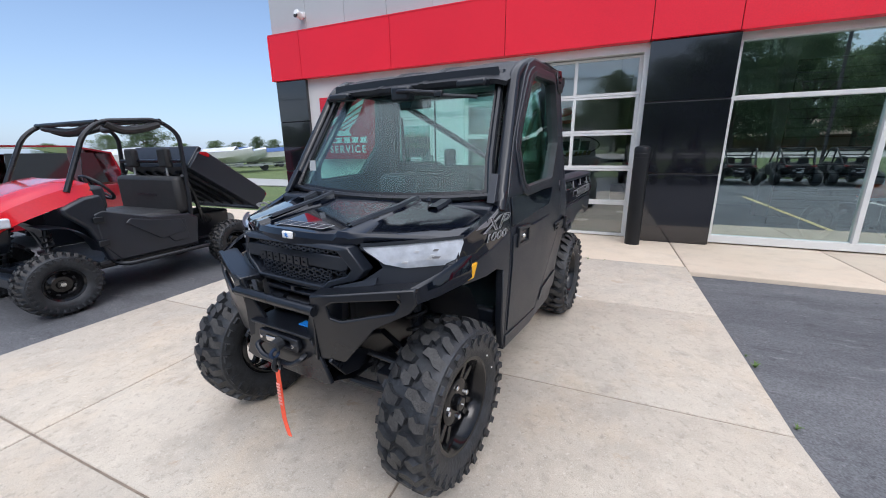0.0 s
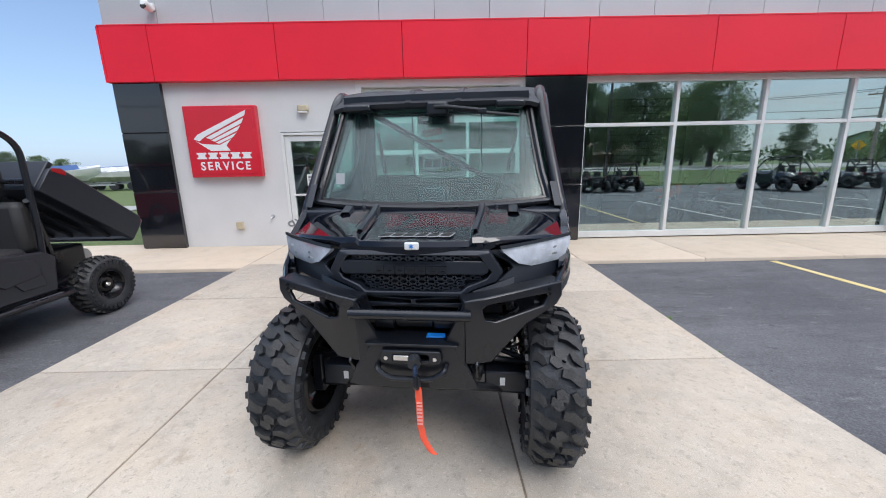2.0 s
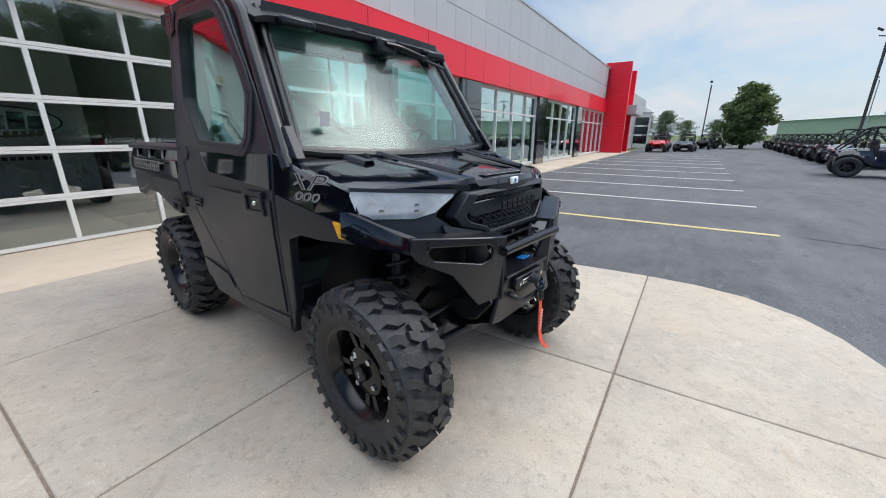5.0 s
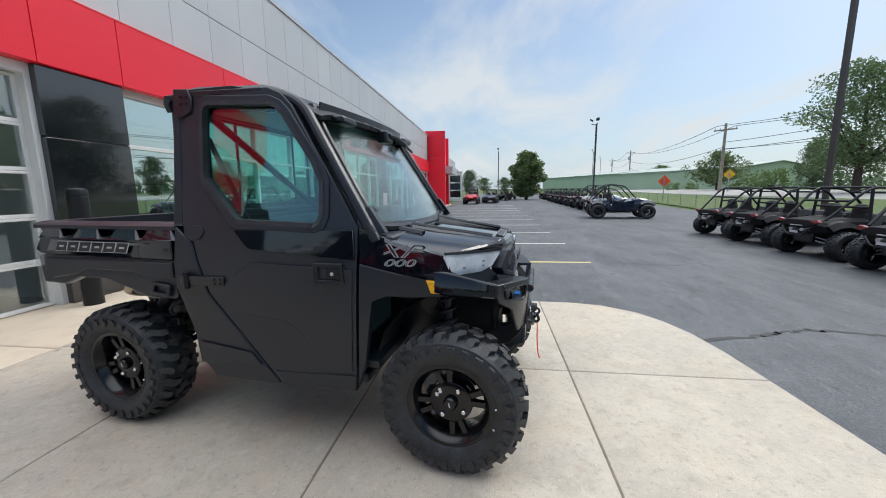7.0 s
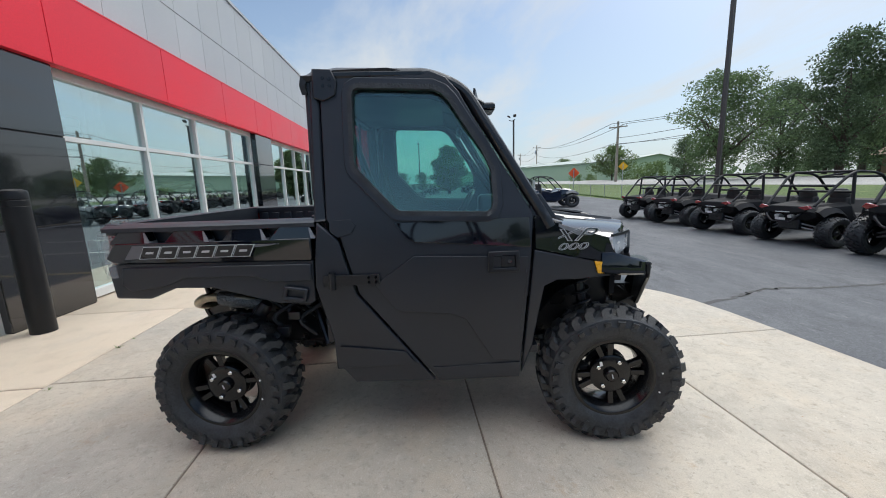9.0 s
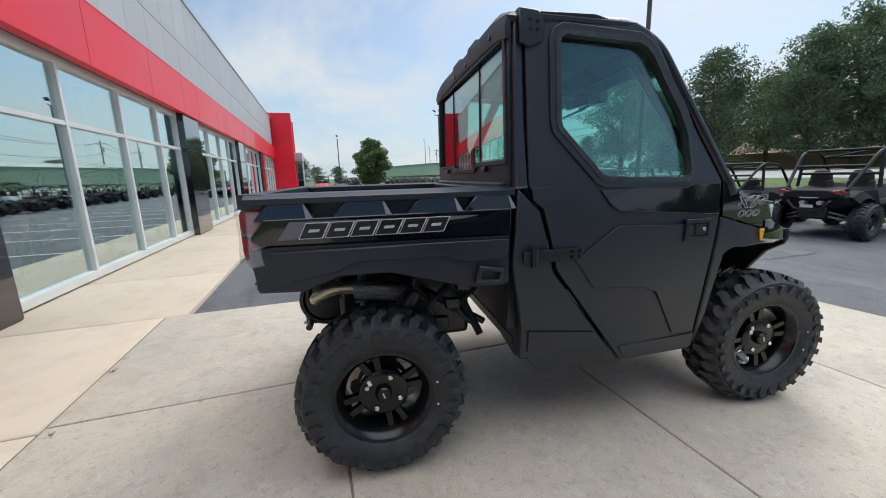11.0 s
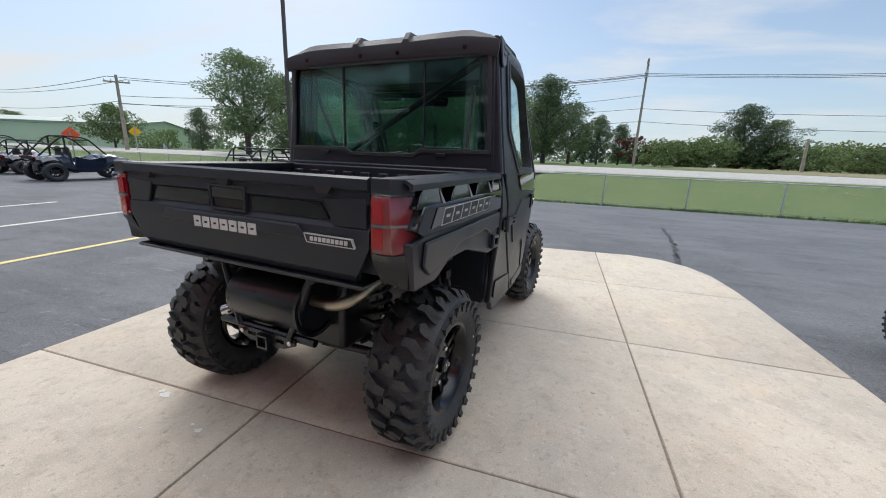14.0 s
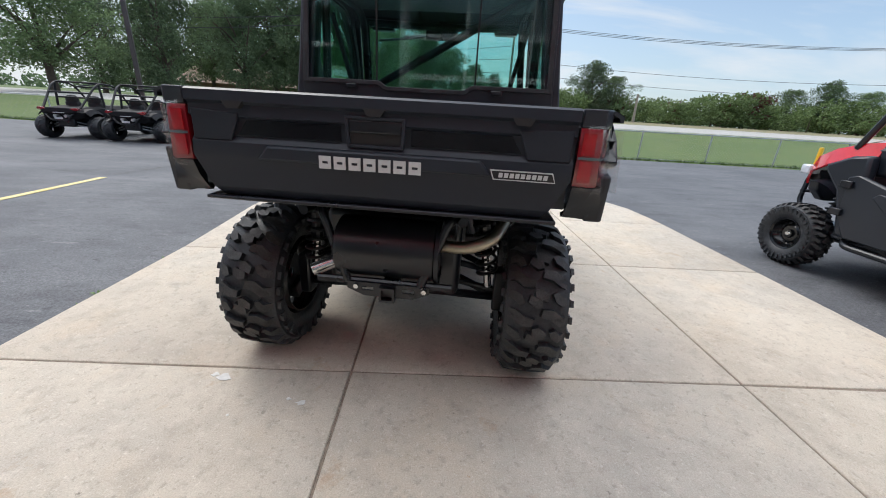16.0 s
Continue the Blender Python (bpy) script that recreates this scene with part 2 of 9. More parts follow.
CONCRETE = groundmat("concrete", (0.475, 0.415, 0.335), (0.545, 0.485, 0.40), (0.36, 0.29, 0.215), 0.88, 0.6, 170, 0.4, 0.9, 0.62, 3.2, 0.04, 0.14, (
    (0.55, 0.44, 0.66, 0.62, (0.35, 0.325, 0.29), 1.0), (1.3, 0.50, 0.72, 0.45, (0.57, 0.44, 0.30), 1.0), (5.0, 0.50, 0.70, 0.50, (0.33, 0.285, 0.235), 1.0),
    (9.0, 0.54, 0.70, 0.45, (0.62, 0.56, 0.47), 1.0), (16.0, 0.55, 0.66, 0.50, (0.30, 0.26, 0.215), 1.0), (34.0, 0.57, 0.65, 0.55, (0.27, 0.235, 0.195), 1.0), (48.0, 0.58, 0.66, 0.50, (0.66, 0.61, 0.53), 1.0), (80.0, 0.62, 0.68, 0.60, (0.20, 0.175, 0.145), 1.0),
    (2.6, 0.63, 0.73, 0.65, (0.36, 0.225, 0.12), 1.0), (2.1, 0.63, 0.72, 0.55, (0.23, 0.205, 0.18), 1.0), (9.0, 0.67, 0.71, 0.80, (0.15, 0.13, 0.11), 1.0), (13.0, 0.69, 0.72, 0.85, (0.33, 0.17, 0.08), 1.0)))
WALKWAY = groundmat("walkway_concrete", (0.56, 0.465, 0.355), (0.63, 0.53, 0.42), (0.43, 0.35, 0.27), 0.88, 0.5, 150, 0.3, 0.7, 0.74, 5.0, 0.03, 0.10, (
    (1.6, 0.52, 0.72, 0.4, (0.47, 0.42, 0.36), 1.5), (8.0, 0.57, 0.70, 0.4, (0.44, 0.365, 0.28), 2.0), (22.0, 0.60, 0.70, 0.4, (0.70, 0.60, 0.48), 1.4)))
JOINT = groundmat("joint_filler", (0.20, 0.16, 0.125), (0.26, 0.21, 0.165), (0.05, 0.05, 0.05), 0.95, 3, 60, 0.5)
ASPHALT = groundmat("asphalt", (0.078, 0.081, 0.089), (0.118, 0.121, 0.128), (0.034, 0.036, 0.040), 0.80, 0.45, 90, 0.6, 1.0, 0.64, 1.6, 0.0, 0.38, (
    (0.35, 0.46, 0.66, 0.65, (0.150, 0.153, 0.160), 4.0), (1.1, 0.54, 0.70, 0.55, (0.050, 0.052, 0.057), 2.5), (3.0, 0.60, 0.70, 0.6, (0.036, 0.038, 0.042), 2.5), (4.5, 0.60, 0.70, 0.65, (0.21, 0.21, 0.21), 3.0), (16.0, 0.60, 0.70, 0.55, (0.17, 0.17, 0.175), 1.5), (40.0, 0.64, 0.70, 0.7, (0.30, 0.295, 0.29), 1.0), (0.8, 0.66, 0.74, 0.45, (0.26, 0.255, 0.245), 1.3), (7.0, 0.64, 0.69, 0.6, (0.030, 0.031, 0.034), 1.6)))
ROADTOP = groundmat("road_concrete", (0.34, 0.325, 0.30), (0.39, 0.375, 0.35), (0.30, 0.29, 0.27), 0.9, 0.15, 8, 0.2)
GRASS = groundmat("mown_grass", (0.078, 0.118, 0.032), (0.112, 0.152, 0.050), (0.17, 0.165, 0.075), 0.95, 0.12, 14, 0.8, 0.8, 0.62, 0.8, 0.0, 0.40, (
    (0.5, 0.48, 0.68, 0.6, (0.155, 0.175, 0.060), 3.0), (2.5, 0.52, 0.70, 0.6, (0.055, 0.100, 0.024), 2.0), (9.0, 0.54, 0.68, 0.6, (0.17, 0.20, 0.08), 1.5), (30.0, 0.52, 0.66, 0.6, (0.045, 0.080, 0.020), 1.0)))
MEADOW = groundmat("dry_meadow", (0.17, 0.155, 0.075), (0.23, 0.19, 0.105), (0.11, 0.14, 0.045), 0.95, 0.08, 6, 0.8, 0.8, 0.6, 0.4)
LINEPAINT = groundmat("worn_yellow_paint", (0.62, 0.50, 0.20), (0.68, 0.58, 0.32), (0.18, 0.17, 0.15), 0.8, 1.5, 60, 0.3, 0.8, 0.60, 7.0, 0.0, 0.2)
LINEWHITE = groundmat("worn_white_paint", (0.62, 0.61, 0.55), (0.70, 0.68, 0.62), (0.20, 0.20, 0.19), 0.8, 1.5, 60, 0.3, 0.8, 0.60, 7.0, 0.0, 0.2)
TAR = pmat("crack_sealer", (0.022, 0.022, 0.024), 0.6, 0, 0.2, 6)
STUCCO = pmat("light_grey_stucco", (0.64, 0.635, 0.625), 0.85, 0, 0.06, 1.2, 0.25, 140)
GREYPANEL = pmat("grey_metal_panel", (0.50, 0.505, 0.515), 0.5, 0.15, 0.05, 0.8, 0.0, 60, rnd=0.03)
REDPANEL = pmat("red_panel", (0.86, 0.011, 0.034), 0.45, 0, 0.05, 0.8, 0.0, 60, 0.3, rnd=0.03, spec=0.3)
BLACKPANEL = pmat("glossy_black_panel", (0.0070, 0.0080, 0.0120), 0.10, 0, 0.15, 1.5, 0, 60, 0.9, rvar=0.04, spec=0.6)
ALU = pmat("white_aluminium_frame", (0.72, 0.72, 0.70), 0.4, 0.1, 0.05, 3)
DARKSEAL = pmat("dark_gap", (0.015, 0.015, 0.016), 0.8)
WINGLASS = glassmat("shop_window_glass", (0.88, 0.95, 0.95), 0.36, power=2.4, mirror=(0.88, 1.0, 0.99))
BOLLARD = pmat("black_plastic_sleeve", (0.009, 0.0098, 0.0115), 0.42, 0, 0.2, 5, 0.05, spec=0.35)
SIGNRED = pmat("sign_red", (0.62, 0.012, 0.03), 0.35, 0, 0.04, 2, 0, 60, 0.2)
WHITE = pmat("white_paint", (0.78, 0.78, 0.77), 0.45, 0, 0.04, 3)
STEEL = pmat("galvanised_steel", (0.45, 0.46, 0.47), 0.45, 0.8, 0.15, 6)
DARKPOLE = pmat("dark_brown_pole", (0.075, 0.065, 0.06), 0.55, 0.2, 0.15, 2)
WOODPOLE = pmat("weathered_wood_pole", (0.30, 0.26, 0.21), 0.9, 0, 0.25, 3, 0.4, 30)
WIRE = pmat("wire", (0.05, 0.05, 0.055), 0.6)
BARK = pmat("bark", (0.085, 0.065, 0.05), 0.95, 0, 0.3, 3, 0.8, 20)


# ---- mesh helpers ----
def obj(name, bm, material, smooth=30.0, bevel=0.0, seg=2):
    """Links a bmesh as one object; smooth: the angle in degrees below which edges are shaded round."""
    bmesh.ops.recalc_face_normals(bm, faces=bm.faces)
    me = bpy.data.meshes.new(name)
    if smooth:
        for f in bm.faces:
            f.smooth = True
        lim = radians(smooth)
        for e in bm.edges:
            e.smooth = len(e.link_faces) == 2 and e.calc_face_angle(0) < lim
    bm.to_mesh(me)
    bm.free()
    me.materials.append(material)
    ob = new(name, me)
    if bevel:
        b = ob.modifiers.new("edge", "BEVEL")
        b.width, b.segments, b.limit_method, b.angle_limit = bevel, seg, "ANGLE", radians(32)
        b.harden_normals = False
    return ob


def part(name, bm, material, parent, label="", smooth=30.0, bevel=0.0, seg=2):
    ob = obj(name, bm, material, smooth, bevel, seg)
    ob.parent = parent
    return tagged(ob, label) if label else ob


def thing(name, m=None):
    e = new(name)
    if m is not None:
        e.matrix_world = m
    return e


def box(bm, x0, x1, y0, y1, z0, z1, m=None):
    vs = [bm.verts.new((x, y, z)) for z in (z0, z1) for x, y in ((x0, y0), (x1, y0), (x1, y1), (x0, y1))]
    if m is not None:
        for v in vs:
            v.co = m @ v.co
    for q in ((0, 3, 2, 1), (4, 5, 6, 7), (0, 1, 5, 4), (1, 2, 6, 5), (2, 3, 7, 6), (3, 0, 4, 7)):
        bm.faces.new([vs[i] for i in q])
    return vs


def boxes(*rows):
    bm = bmesh.new()
    for r in rows:
        box(bm, *r)
    return bm


def plate(outer, holes=(), axis="y", a=0.0, b=0.02, bm=None, cuts=()):
    """A slab cut from a 2D outline (with holes): axis is its thickness direction, from a to b. cuts: heights at which it is divided."""
    bm = bm or bmesh.new()

    def put(p, d):
        return {"y": (p[0], d, p[1]), "x": (d, p[0], p[1]), "z": (p[0], p[1], d)}[axis]
    edges, loops = [], []
    for loop in (outer, *holes):
        vs = [bm.verts.new(put(p, a)) for p in loop]
        es = [bm.edges.new((vs[i], vs[(i + 1) % len(vs)])) for i in range(len(vs))]
        edges += es
    fill = bmesh.ops.triangle_fill(bm, use_beauty=True, use_dissolve=False, edges=edges)
    faces = [g for g in fill["geom"] if isinstance(g, bmesh.types.BMFace)]
    for c in cuts:
        geom = list({*faces, *(e for f in faces for e in f.edges), *(v for f in faces for v in f.verts)})
        r = bmesh.ops.bisect_plane(bm, geom=geom, plane_co=(0, 0, c), plane_no=(0, 0, 1))
        faces = [g for g in r["geom"] if isinstance(g, bmesh.types.BMFace)]
    ext = bmesh.ops.extrude_face_region(bm, geom=faces)
    d = {"y": Vector((0, b - a, 0)), "x": Vector((b - a, 0, 0)), "z": Vector((0, 0, b - a))}[axis]
    for g in ext["geom"]:
        if isinstance(g, bmesh.types.BMVert):
            g.co += d
    return bm


def tube(points, r, sides=10, bm=None, closed=False, r1=None):
    """A round bar along a polyline, mitred at its corners; r1: the radius at its end."""
    bm = bm or bmesh.new()
    pts = [Vector(p) for p in points]
    n = len(pts)
    rings, side = [], None
    for i, p in enumerate(pts):
        a = pts[(i - 1) % n] if (closed or i) else None
        b = pts[(i + 1) % n] if (closed or i < n - 1) else None
        d = ((b - p).normalized() if b is not None else Vector()) + ((p - a).normalized() if a is not None else Vector())
        d.normalize()
        if side is None:
            side = d.orthogonal().normalized()
        side = (side - d * side.dot(d)).normalized()
        o = d.cross(side)
        k = 1.0
        if a is not None and b is not None:
            k = 1 / max(0.5, abs(d.dot((b - p).normalized())))
        rad = r if r1 is None else r + (r1 - r) * i / (n - 1)
        rings.append([bm.verts.new(p + (side * math.cos(t) + o * math.sin(t)) * rad * k) for t in (2 * math.pi * j / sides for j in range(sides))])
    for i in range(n if closed else n - 1):
        r0, rr = rings[i], rings[(i + 1) % n]
        for j in range(sides):
            bm.faces.new((r0[j], r0[(j + 1) % sides], rr[(j + 1) % sides], rr[j]))
    if not closed:
        bm.faces.new(rings[0][::-1]); bm.faces.new(rings[-1])
    return bm


def rounded(points, radius=0.08, steps=4):
    """A polyline with its inner corners rounded."""
    pts = [Vector(p) for p in points]
    out = [pts[0]]
    for a, p, b in zip(pts, pts[1:], pts[2:]):
        da, db = (a - p), (b - p)
        k = min(radius, da.length * 0.45, db.length * 0.45)
        s, e = p + da.normalized() * k, p + db.normalized() * k
        for i in range(steps + 1):
            t = i / steps
            out.append((1 - t) ** 2 * s + 2 * t * (1 - t) * p + t * t * e)
    return out + [pts[-1]]


def lathe(profile, sides=48, bm=None, axis="y", caps=True, loop=False):
    """Turns (radius, along) points round an axis through the origin."""
    bm = bm or bmesh.new()
    rings = []
    for j in range(sides):
        t = 2 * math.pi * j / sides
        c, s = math.cos(t), math.sin(t)
        rings.append([bm.verts.new({"y": (r * c, a, r * s), "z": (r * c, r * s, a), "x": (a, r * c, r * s)}[axis]) for r, a in profile])
    k = len(profile)
    for j in range(sides):
        a, b = rings[j], rings[(j + 1) % sides]
        for i in range(k if loop else k - 1):
            q = (a[i], a[(i + 1) % k], b[(i + 1) % k], b[i])
            bm.faces.new(q)
    if caps and not loop:
        for i in (0, -1):
            if profile[i][0] > 1e-6:
                bm.faces.new([r[i] for r in rings])
    bmesh.ops.remove_doubles(bm, verts=bm.verts, dist=1e-6)
    return bm


def skin(rows, bm=None, close=False):
    """A sheet through rows of points, all of one length."""
    bm = bm or bmesh.new()
    vs = [[bm.verts.new(p) for p in r] for r in rows]
    for a, b in zip(vs, vs[1:]):
        for i in range(len(a) - (0 if close else 1)):
            bm.faces.new((a[i], a[(i + 1) % len(a)], b[(i + 1) % len(a)], b[i]))
    return bm


def thick(bm, d):
    """Gives a sheet thickness d, on the side away from its normals."""
    bmesh.ops.recalc_face_normals(bm, faces=bm.faces)
    bmesh.ops.solidify(bm, geom=list(bm.faces), thickness=d)
    return bm


def move(bm, m):
    bmesh.ops.transform(bm, matrix=m, verts=bm.verts)
    return bm


def words(name, text, size, material, parent, m, depth=0.003, label="", shear=0.0, spacing=1.0, width=1.0, bold=0.0):
    """Lettering as a mesh: text runs along +x, its top is +y, it faces +z; m places it."""
    cu = bpy.data.curves.new(name, "FONT")
    cu.body, cu.size, cu.extrude, cu.shear, cu.space_character = text, size, depth / 2, shear, spacing
    cu.align_x, cu.align_y, cu.offset = "CENTER", "CENTER", bold
    cu.resolution_u = 4
    tmp = bpy.data.objects.new(name, cu)
    me = bpy.data.meshes.new_from_object(tmp)
    bpy.data.objects.remove(tmp)
    me.materials.clear(); me.materials.append(material)
    ob = new(name, me)
    ob.parent = parent
    ob.matrix_local = m @ Matrix.Diagonal((width, 1, 1, 1))
    return tagged(ob, label) if label else ob


def letter_blocks(name, count, w, h, gap, material, parent, m, label="", depth=0.003, slant=0.2, inner=None):
    """A word mark as a row of plain slanted blocks; inner: the margin round a slit across each block."""
    total = count * w + (count - 1) * gap
    for k in range(count):
        x = -total / 2 + k * (w + gap)
        i = inner or 0.0
        rings = [[(0, 0), (w, 0), (w, h), (0, h)]]
        hole = []
        if inner:
            hole = [[(i, h * 0.40), (w - i, h * 0.40), (w - i, h * 0.60), (i, h * 0.60)]]

        def lean(ring):
            return [(x + px + slant * py, py - h / 2) for px, py in ring]
        ob = part(name, plate(lean(rings[0]), [lean(q) for q in hole], "z", 0, depth), material, parent, label, 0)
        ob.matrix_local = m


# ---- ground, pad, kerbs, lot ----
def lot_edge(x):
    """The y at which the paved lot ends: the line of the fence."""
    return -8.5 - 0.03 * x if x < 0 else -8.5 - 0.15 * x if x < 15 else -10.75 - 0.14 * (x - 15)


def verge(x):
    """The line from which the ground rises to the highway."""
    return -8.5 - 0.10 * x


def fence_u(x, y):
    return (y - verge(x)) / 1.007


def road_near(x):
    """How far the highway's near edge lies behind the fence line: closer towards +x."""
    return 8.0 - 1.9 * min(1.0, max(0.0, (x + 60) / 100))


def ground_height(x, y):
    u, n = fence_u(x, y), road_near(x)
    z = -0.16
    if u < 0:
        z = -0.10 + (1.02 - 0.12 * (8 - n)) * (-u / n) ** 1.6 if u >= -n else 0.40 if u > -23 else 0.92
    return z


GROUND_XS = [-1200, -600, -200, -100, -60, -40, -25, -20, -14, -8, -2, 0, 6, 15, 20, 25, 40, 60, 100, 200, 600, 1200]


def build_ground():
    bm = bmesh.new()
    us = [900, 400, 150, 60, 25, 10, 0.6, 0.0, -1, -2.5, -4, -5.2, -6.5, -6.51, -22.99, -23, -30, -60, -150, -400, -1200]
    rows = []
    for u in us:
        r = []
        for x in GROUND_XS:
            u_ = u if u > 0 or u < -7 else u * road_near(x) / 6.5
            y = verge(x) + u_ * 1.007
            r.append((x, y, ground_height(x, y)))
        rows.append(r)
    skin(rows, bm)
    tagged(obj("ground", bm, GRASS, 60), "mown green grass reaching to the horizon", "ground", kind="structure")


build_ground()

ASPHALT_Z = -0.06
bm = bmesh.new()
xs = [-60, -30, -15, -8, -4, 0, 4, 8, 15, 30, 60, 110]
rows = [[(x, lot_edge(x) + 0.02, ASPHALT_Z - 0.03) for x in xs], [(x, lot_edge(x) + 0.5, ASPHALT_Z) for x in xs], [(x, 5.3, ASPHALT_Z) for x in xs]]
skin(rows, bm)
lot = tagged(obj("road", bm, ASPHALT, 60), "dark grey asphalt parking lot with worn patches", "parking lot", kind="structure")

# highway beyond the grass strip
bm = bmesh.new()
rows = []
for u, z in ((-0.99, -0.06), (-1.0, 0.01), (-1.15, 0.03), (-15.5, 0.98), (-22, 0.92), (-23, 0.89), (-23.1, 0.85)):
    rows.append([(x, verge(x) + (u if u < -2 else u * road_near(x)) * 1.007, z if u < -2 else z + 0.92 - 0.12 * (8 - road_near(x))) for x in GROUND_XS[1:-1]])
skin(rows, bm)
tagged(obj("road", bm, ROADTOP, 60), "pale concrete highway behind the grass strip", "road", kind="structure")
bm = bmesh.new()
skin([[(x, verge(x) - 23.4, 0.88), (x, verge(x) - 27, 0.96 + k), (x, verge(x) - 40, 1.04 + k), (x, verge(x) - 62, 1.12 + k), (x, verge(x) - 66, 0.82)] for x, k in ((-400, 0), (-150, 0), (-60, 0), (-30, 0), (-20, 0), (-17, -0.14))], bm)
tagged(obj("ground", bm, MEADOW, 60), "strip of tall dry meadow grass", "meadow", kind="structure")

# walkway along the shop front, with its kerb
WALK_Y0, FACE = 5.15, 6.72


def bevelled_slab(outline, z0, z1, lip=0.012):
    """A slab with a rounded upper edge."""
    bm = bmesh.new()

    def inset(d):
        n = len(outline)
        res = []
        for i in range(n):
            a, p, b = (Vector(outline[(i + k) % n][:2]) for k in (-1, 0, 1))
            e0, e1 = (p - a).normalized(), (b - p).normalized()
            n0, n1 = Vector((-e0.y, e0.x)), Vector((-e1.y, e1.x))
            k = (n0 + n1)
            k = k / max(0.35, k.dot(n0)) if k.length > 1e-6 else n0
            res.append(p + k * d)
        return res
    levels = ((0.0, z0), (0.0, z1 - lip), (lip * 0.35, z1 - lip * 0.3), (lip, z1))
    rings = [[bm.verts.new((*q, z)) for q in inset(d)] for d, z in levels]
    n = len(outline)
    for a, b in zip(rings, rings[1:]):
        for i in range(n):
            bm.faces.new((a[i], a[(i + 1) % n], b[(i + 1) % n], b[i]))
    bm.faces.new(rings[-1])
    bm.faces.new(rings[0][::-1])
    return bm


walkway = tagged(thing("pavement"), "tan concrete walkway with kerb along the shop front", "walkway", kind="structure")
edges = [-11.0, -8.6, -6.4, -4.22, -2.86, -0.93, 0.88, 2.75, 4.85, 7.0, 9.2, 11.4, 13.6, 16.0, 18.4, 20.8, 23.2, 25.6, 28.0, 30.4, 33.0]
for a, b in zip(edges, edges[1:]):
    g = 0.005
    y0 = 5.34 if -4.4 < a < 0.8 else WALK_Y0
    part("slab", bevelled_slab([(a + g, y0 + g), (b - g, y0 + g), (b - g, FACE + 0.4), (a + g, FACE + 0.4)], -0.2, 0.0, 0.02), WALKWAY, walkway, smooth=40)
part("joint_filler", boxes((-10.99, 32.9, WALK_Y0 + 0.02, FACE + 0.1, -0.2, -0.012)), JOINT, walkway)

# the pad: slabs cut along its joints
PAD = [(0.88, 5.33), (0.87, 3.8), (0.86, 2.24), (0.91, 1.4), (0.95, 0.76), (0.93, 0.35), (0.84, 0.02), (0.60, -0.30), (0.34, -0.46), (0.0, -0.58),
       (-0.40, -0.64), (-0.89, -0.67), (-1.5, -0.70), (-2.2, -0.73), (-2.855, -0.77), (-3.35, -0.81), (-3.72, -0.70), (-3.98, -0.44), (-4.14, -0.08), (-4.20, 0.45), (-4.21, 0.76), (-4.21, 2.24), (-4.21, 3.8), (-4.22, 5.33)]
PADX, PADY = (-2.855, -0.89), (0.757, 2.24, 3.78)
pad = tagged(thing("pavement"), "stained tan concrete pad with sawn joints", "concrete pad", kind="structure")


def clip(poly, ax, v, keep_above):
    out = []
    for i in range(len(poly)):
        p, q = poly[i], poly[(i + 1) % len(poly)]
        inp, inq = (p[ax] >= v) == keep_above, (q[ax] >= v) == keep_above
        if inp:
            out.append(p)
        if inp != inq:
            t = (v - p[ax]) / (q[ax] - p[ax])
            out.append((p[0] + t * (q[0] - p[0]), p[1] + t * (q[1] - p[1])))
    return out


G = 0.005
for i in range(3):
    for j in range(4):
        poly = PAD[::-1]
        if i > 0:
            poly = clip(poly, 0, PADX[i - 1] + G, True)
        if i < 2:
            poly = clip(poly, 0, PADX[i] - G, False)
        if j > 0:
            poly = clip(poly, 1, PADY[j - 1] + G, True)
        if j < 3:
            poly = clip(poly, 1, PADY[j] - G, False)
        if len(poly) > 2:
            area = sum(p[0] * q[1] - q[0] * p[1] for p, q in zip(poly, poly[1:] + poly[:1]))
            if area < 0:
                poly = poly[::-1]
            clean = [p for k, p in enumerate(poly) if (Vector(p) - Vector(poly[k - 1])).length > 0.02]
            part("slab", bevelled_slab(clean, -0.2, 0.0, 0.008), CONCRETE, pad, smooth=40)
inner = [(p[0] * 0.985 - 0.02, p[1] * 0.985 + 0.03) for p in PAD]
part("joint_filler", plate(inner, axis="z", a=-0.19, b=-0.008), JOINT, pad)

# parking lines
def painted_line(x0, y0, x1, y1, w, material, label):
    d = Vector((x1 - x0, y1 - y0)).normalized()
    s = Vector((-d.y, d.x)) * w / 2
    bm = plate([(x0 + s.x, y0 + s.y), (x0 - s.x, y0 - s.y), (x1 - s.x, y1 - s.y), (x1 + s.x, y1 + s.y)], (), "z", ASPHALT_Z + 0.001, ASPHALT_Z + 0.006)
    tagged(obj("parking_line", bm, material), label, "road marking", "parking lines", "structure")


for k in range(11):
    x = 3.72 + 2.62 * k
    painted_line(x, 5.10, x + 0.16, -0.62, 0.10, LINEPAINT if k == 0 else LINEWHITE, "faded yellow painted parking line" if k == 0 else "faded white painted parking line")
painted_line(-7.2, 5.0, -7.2, 0.2, 0.1, LINEWHITE, "faded white painted parking line")

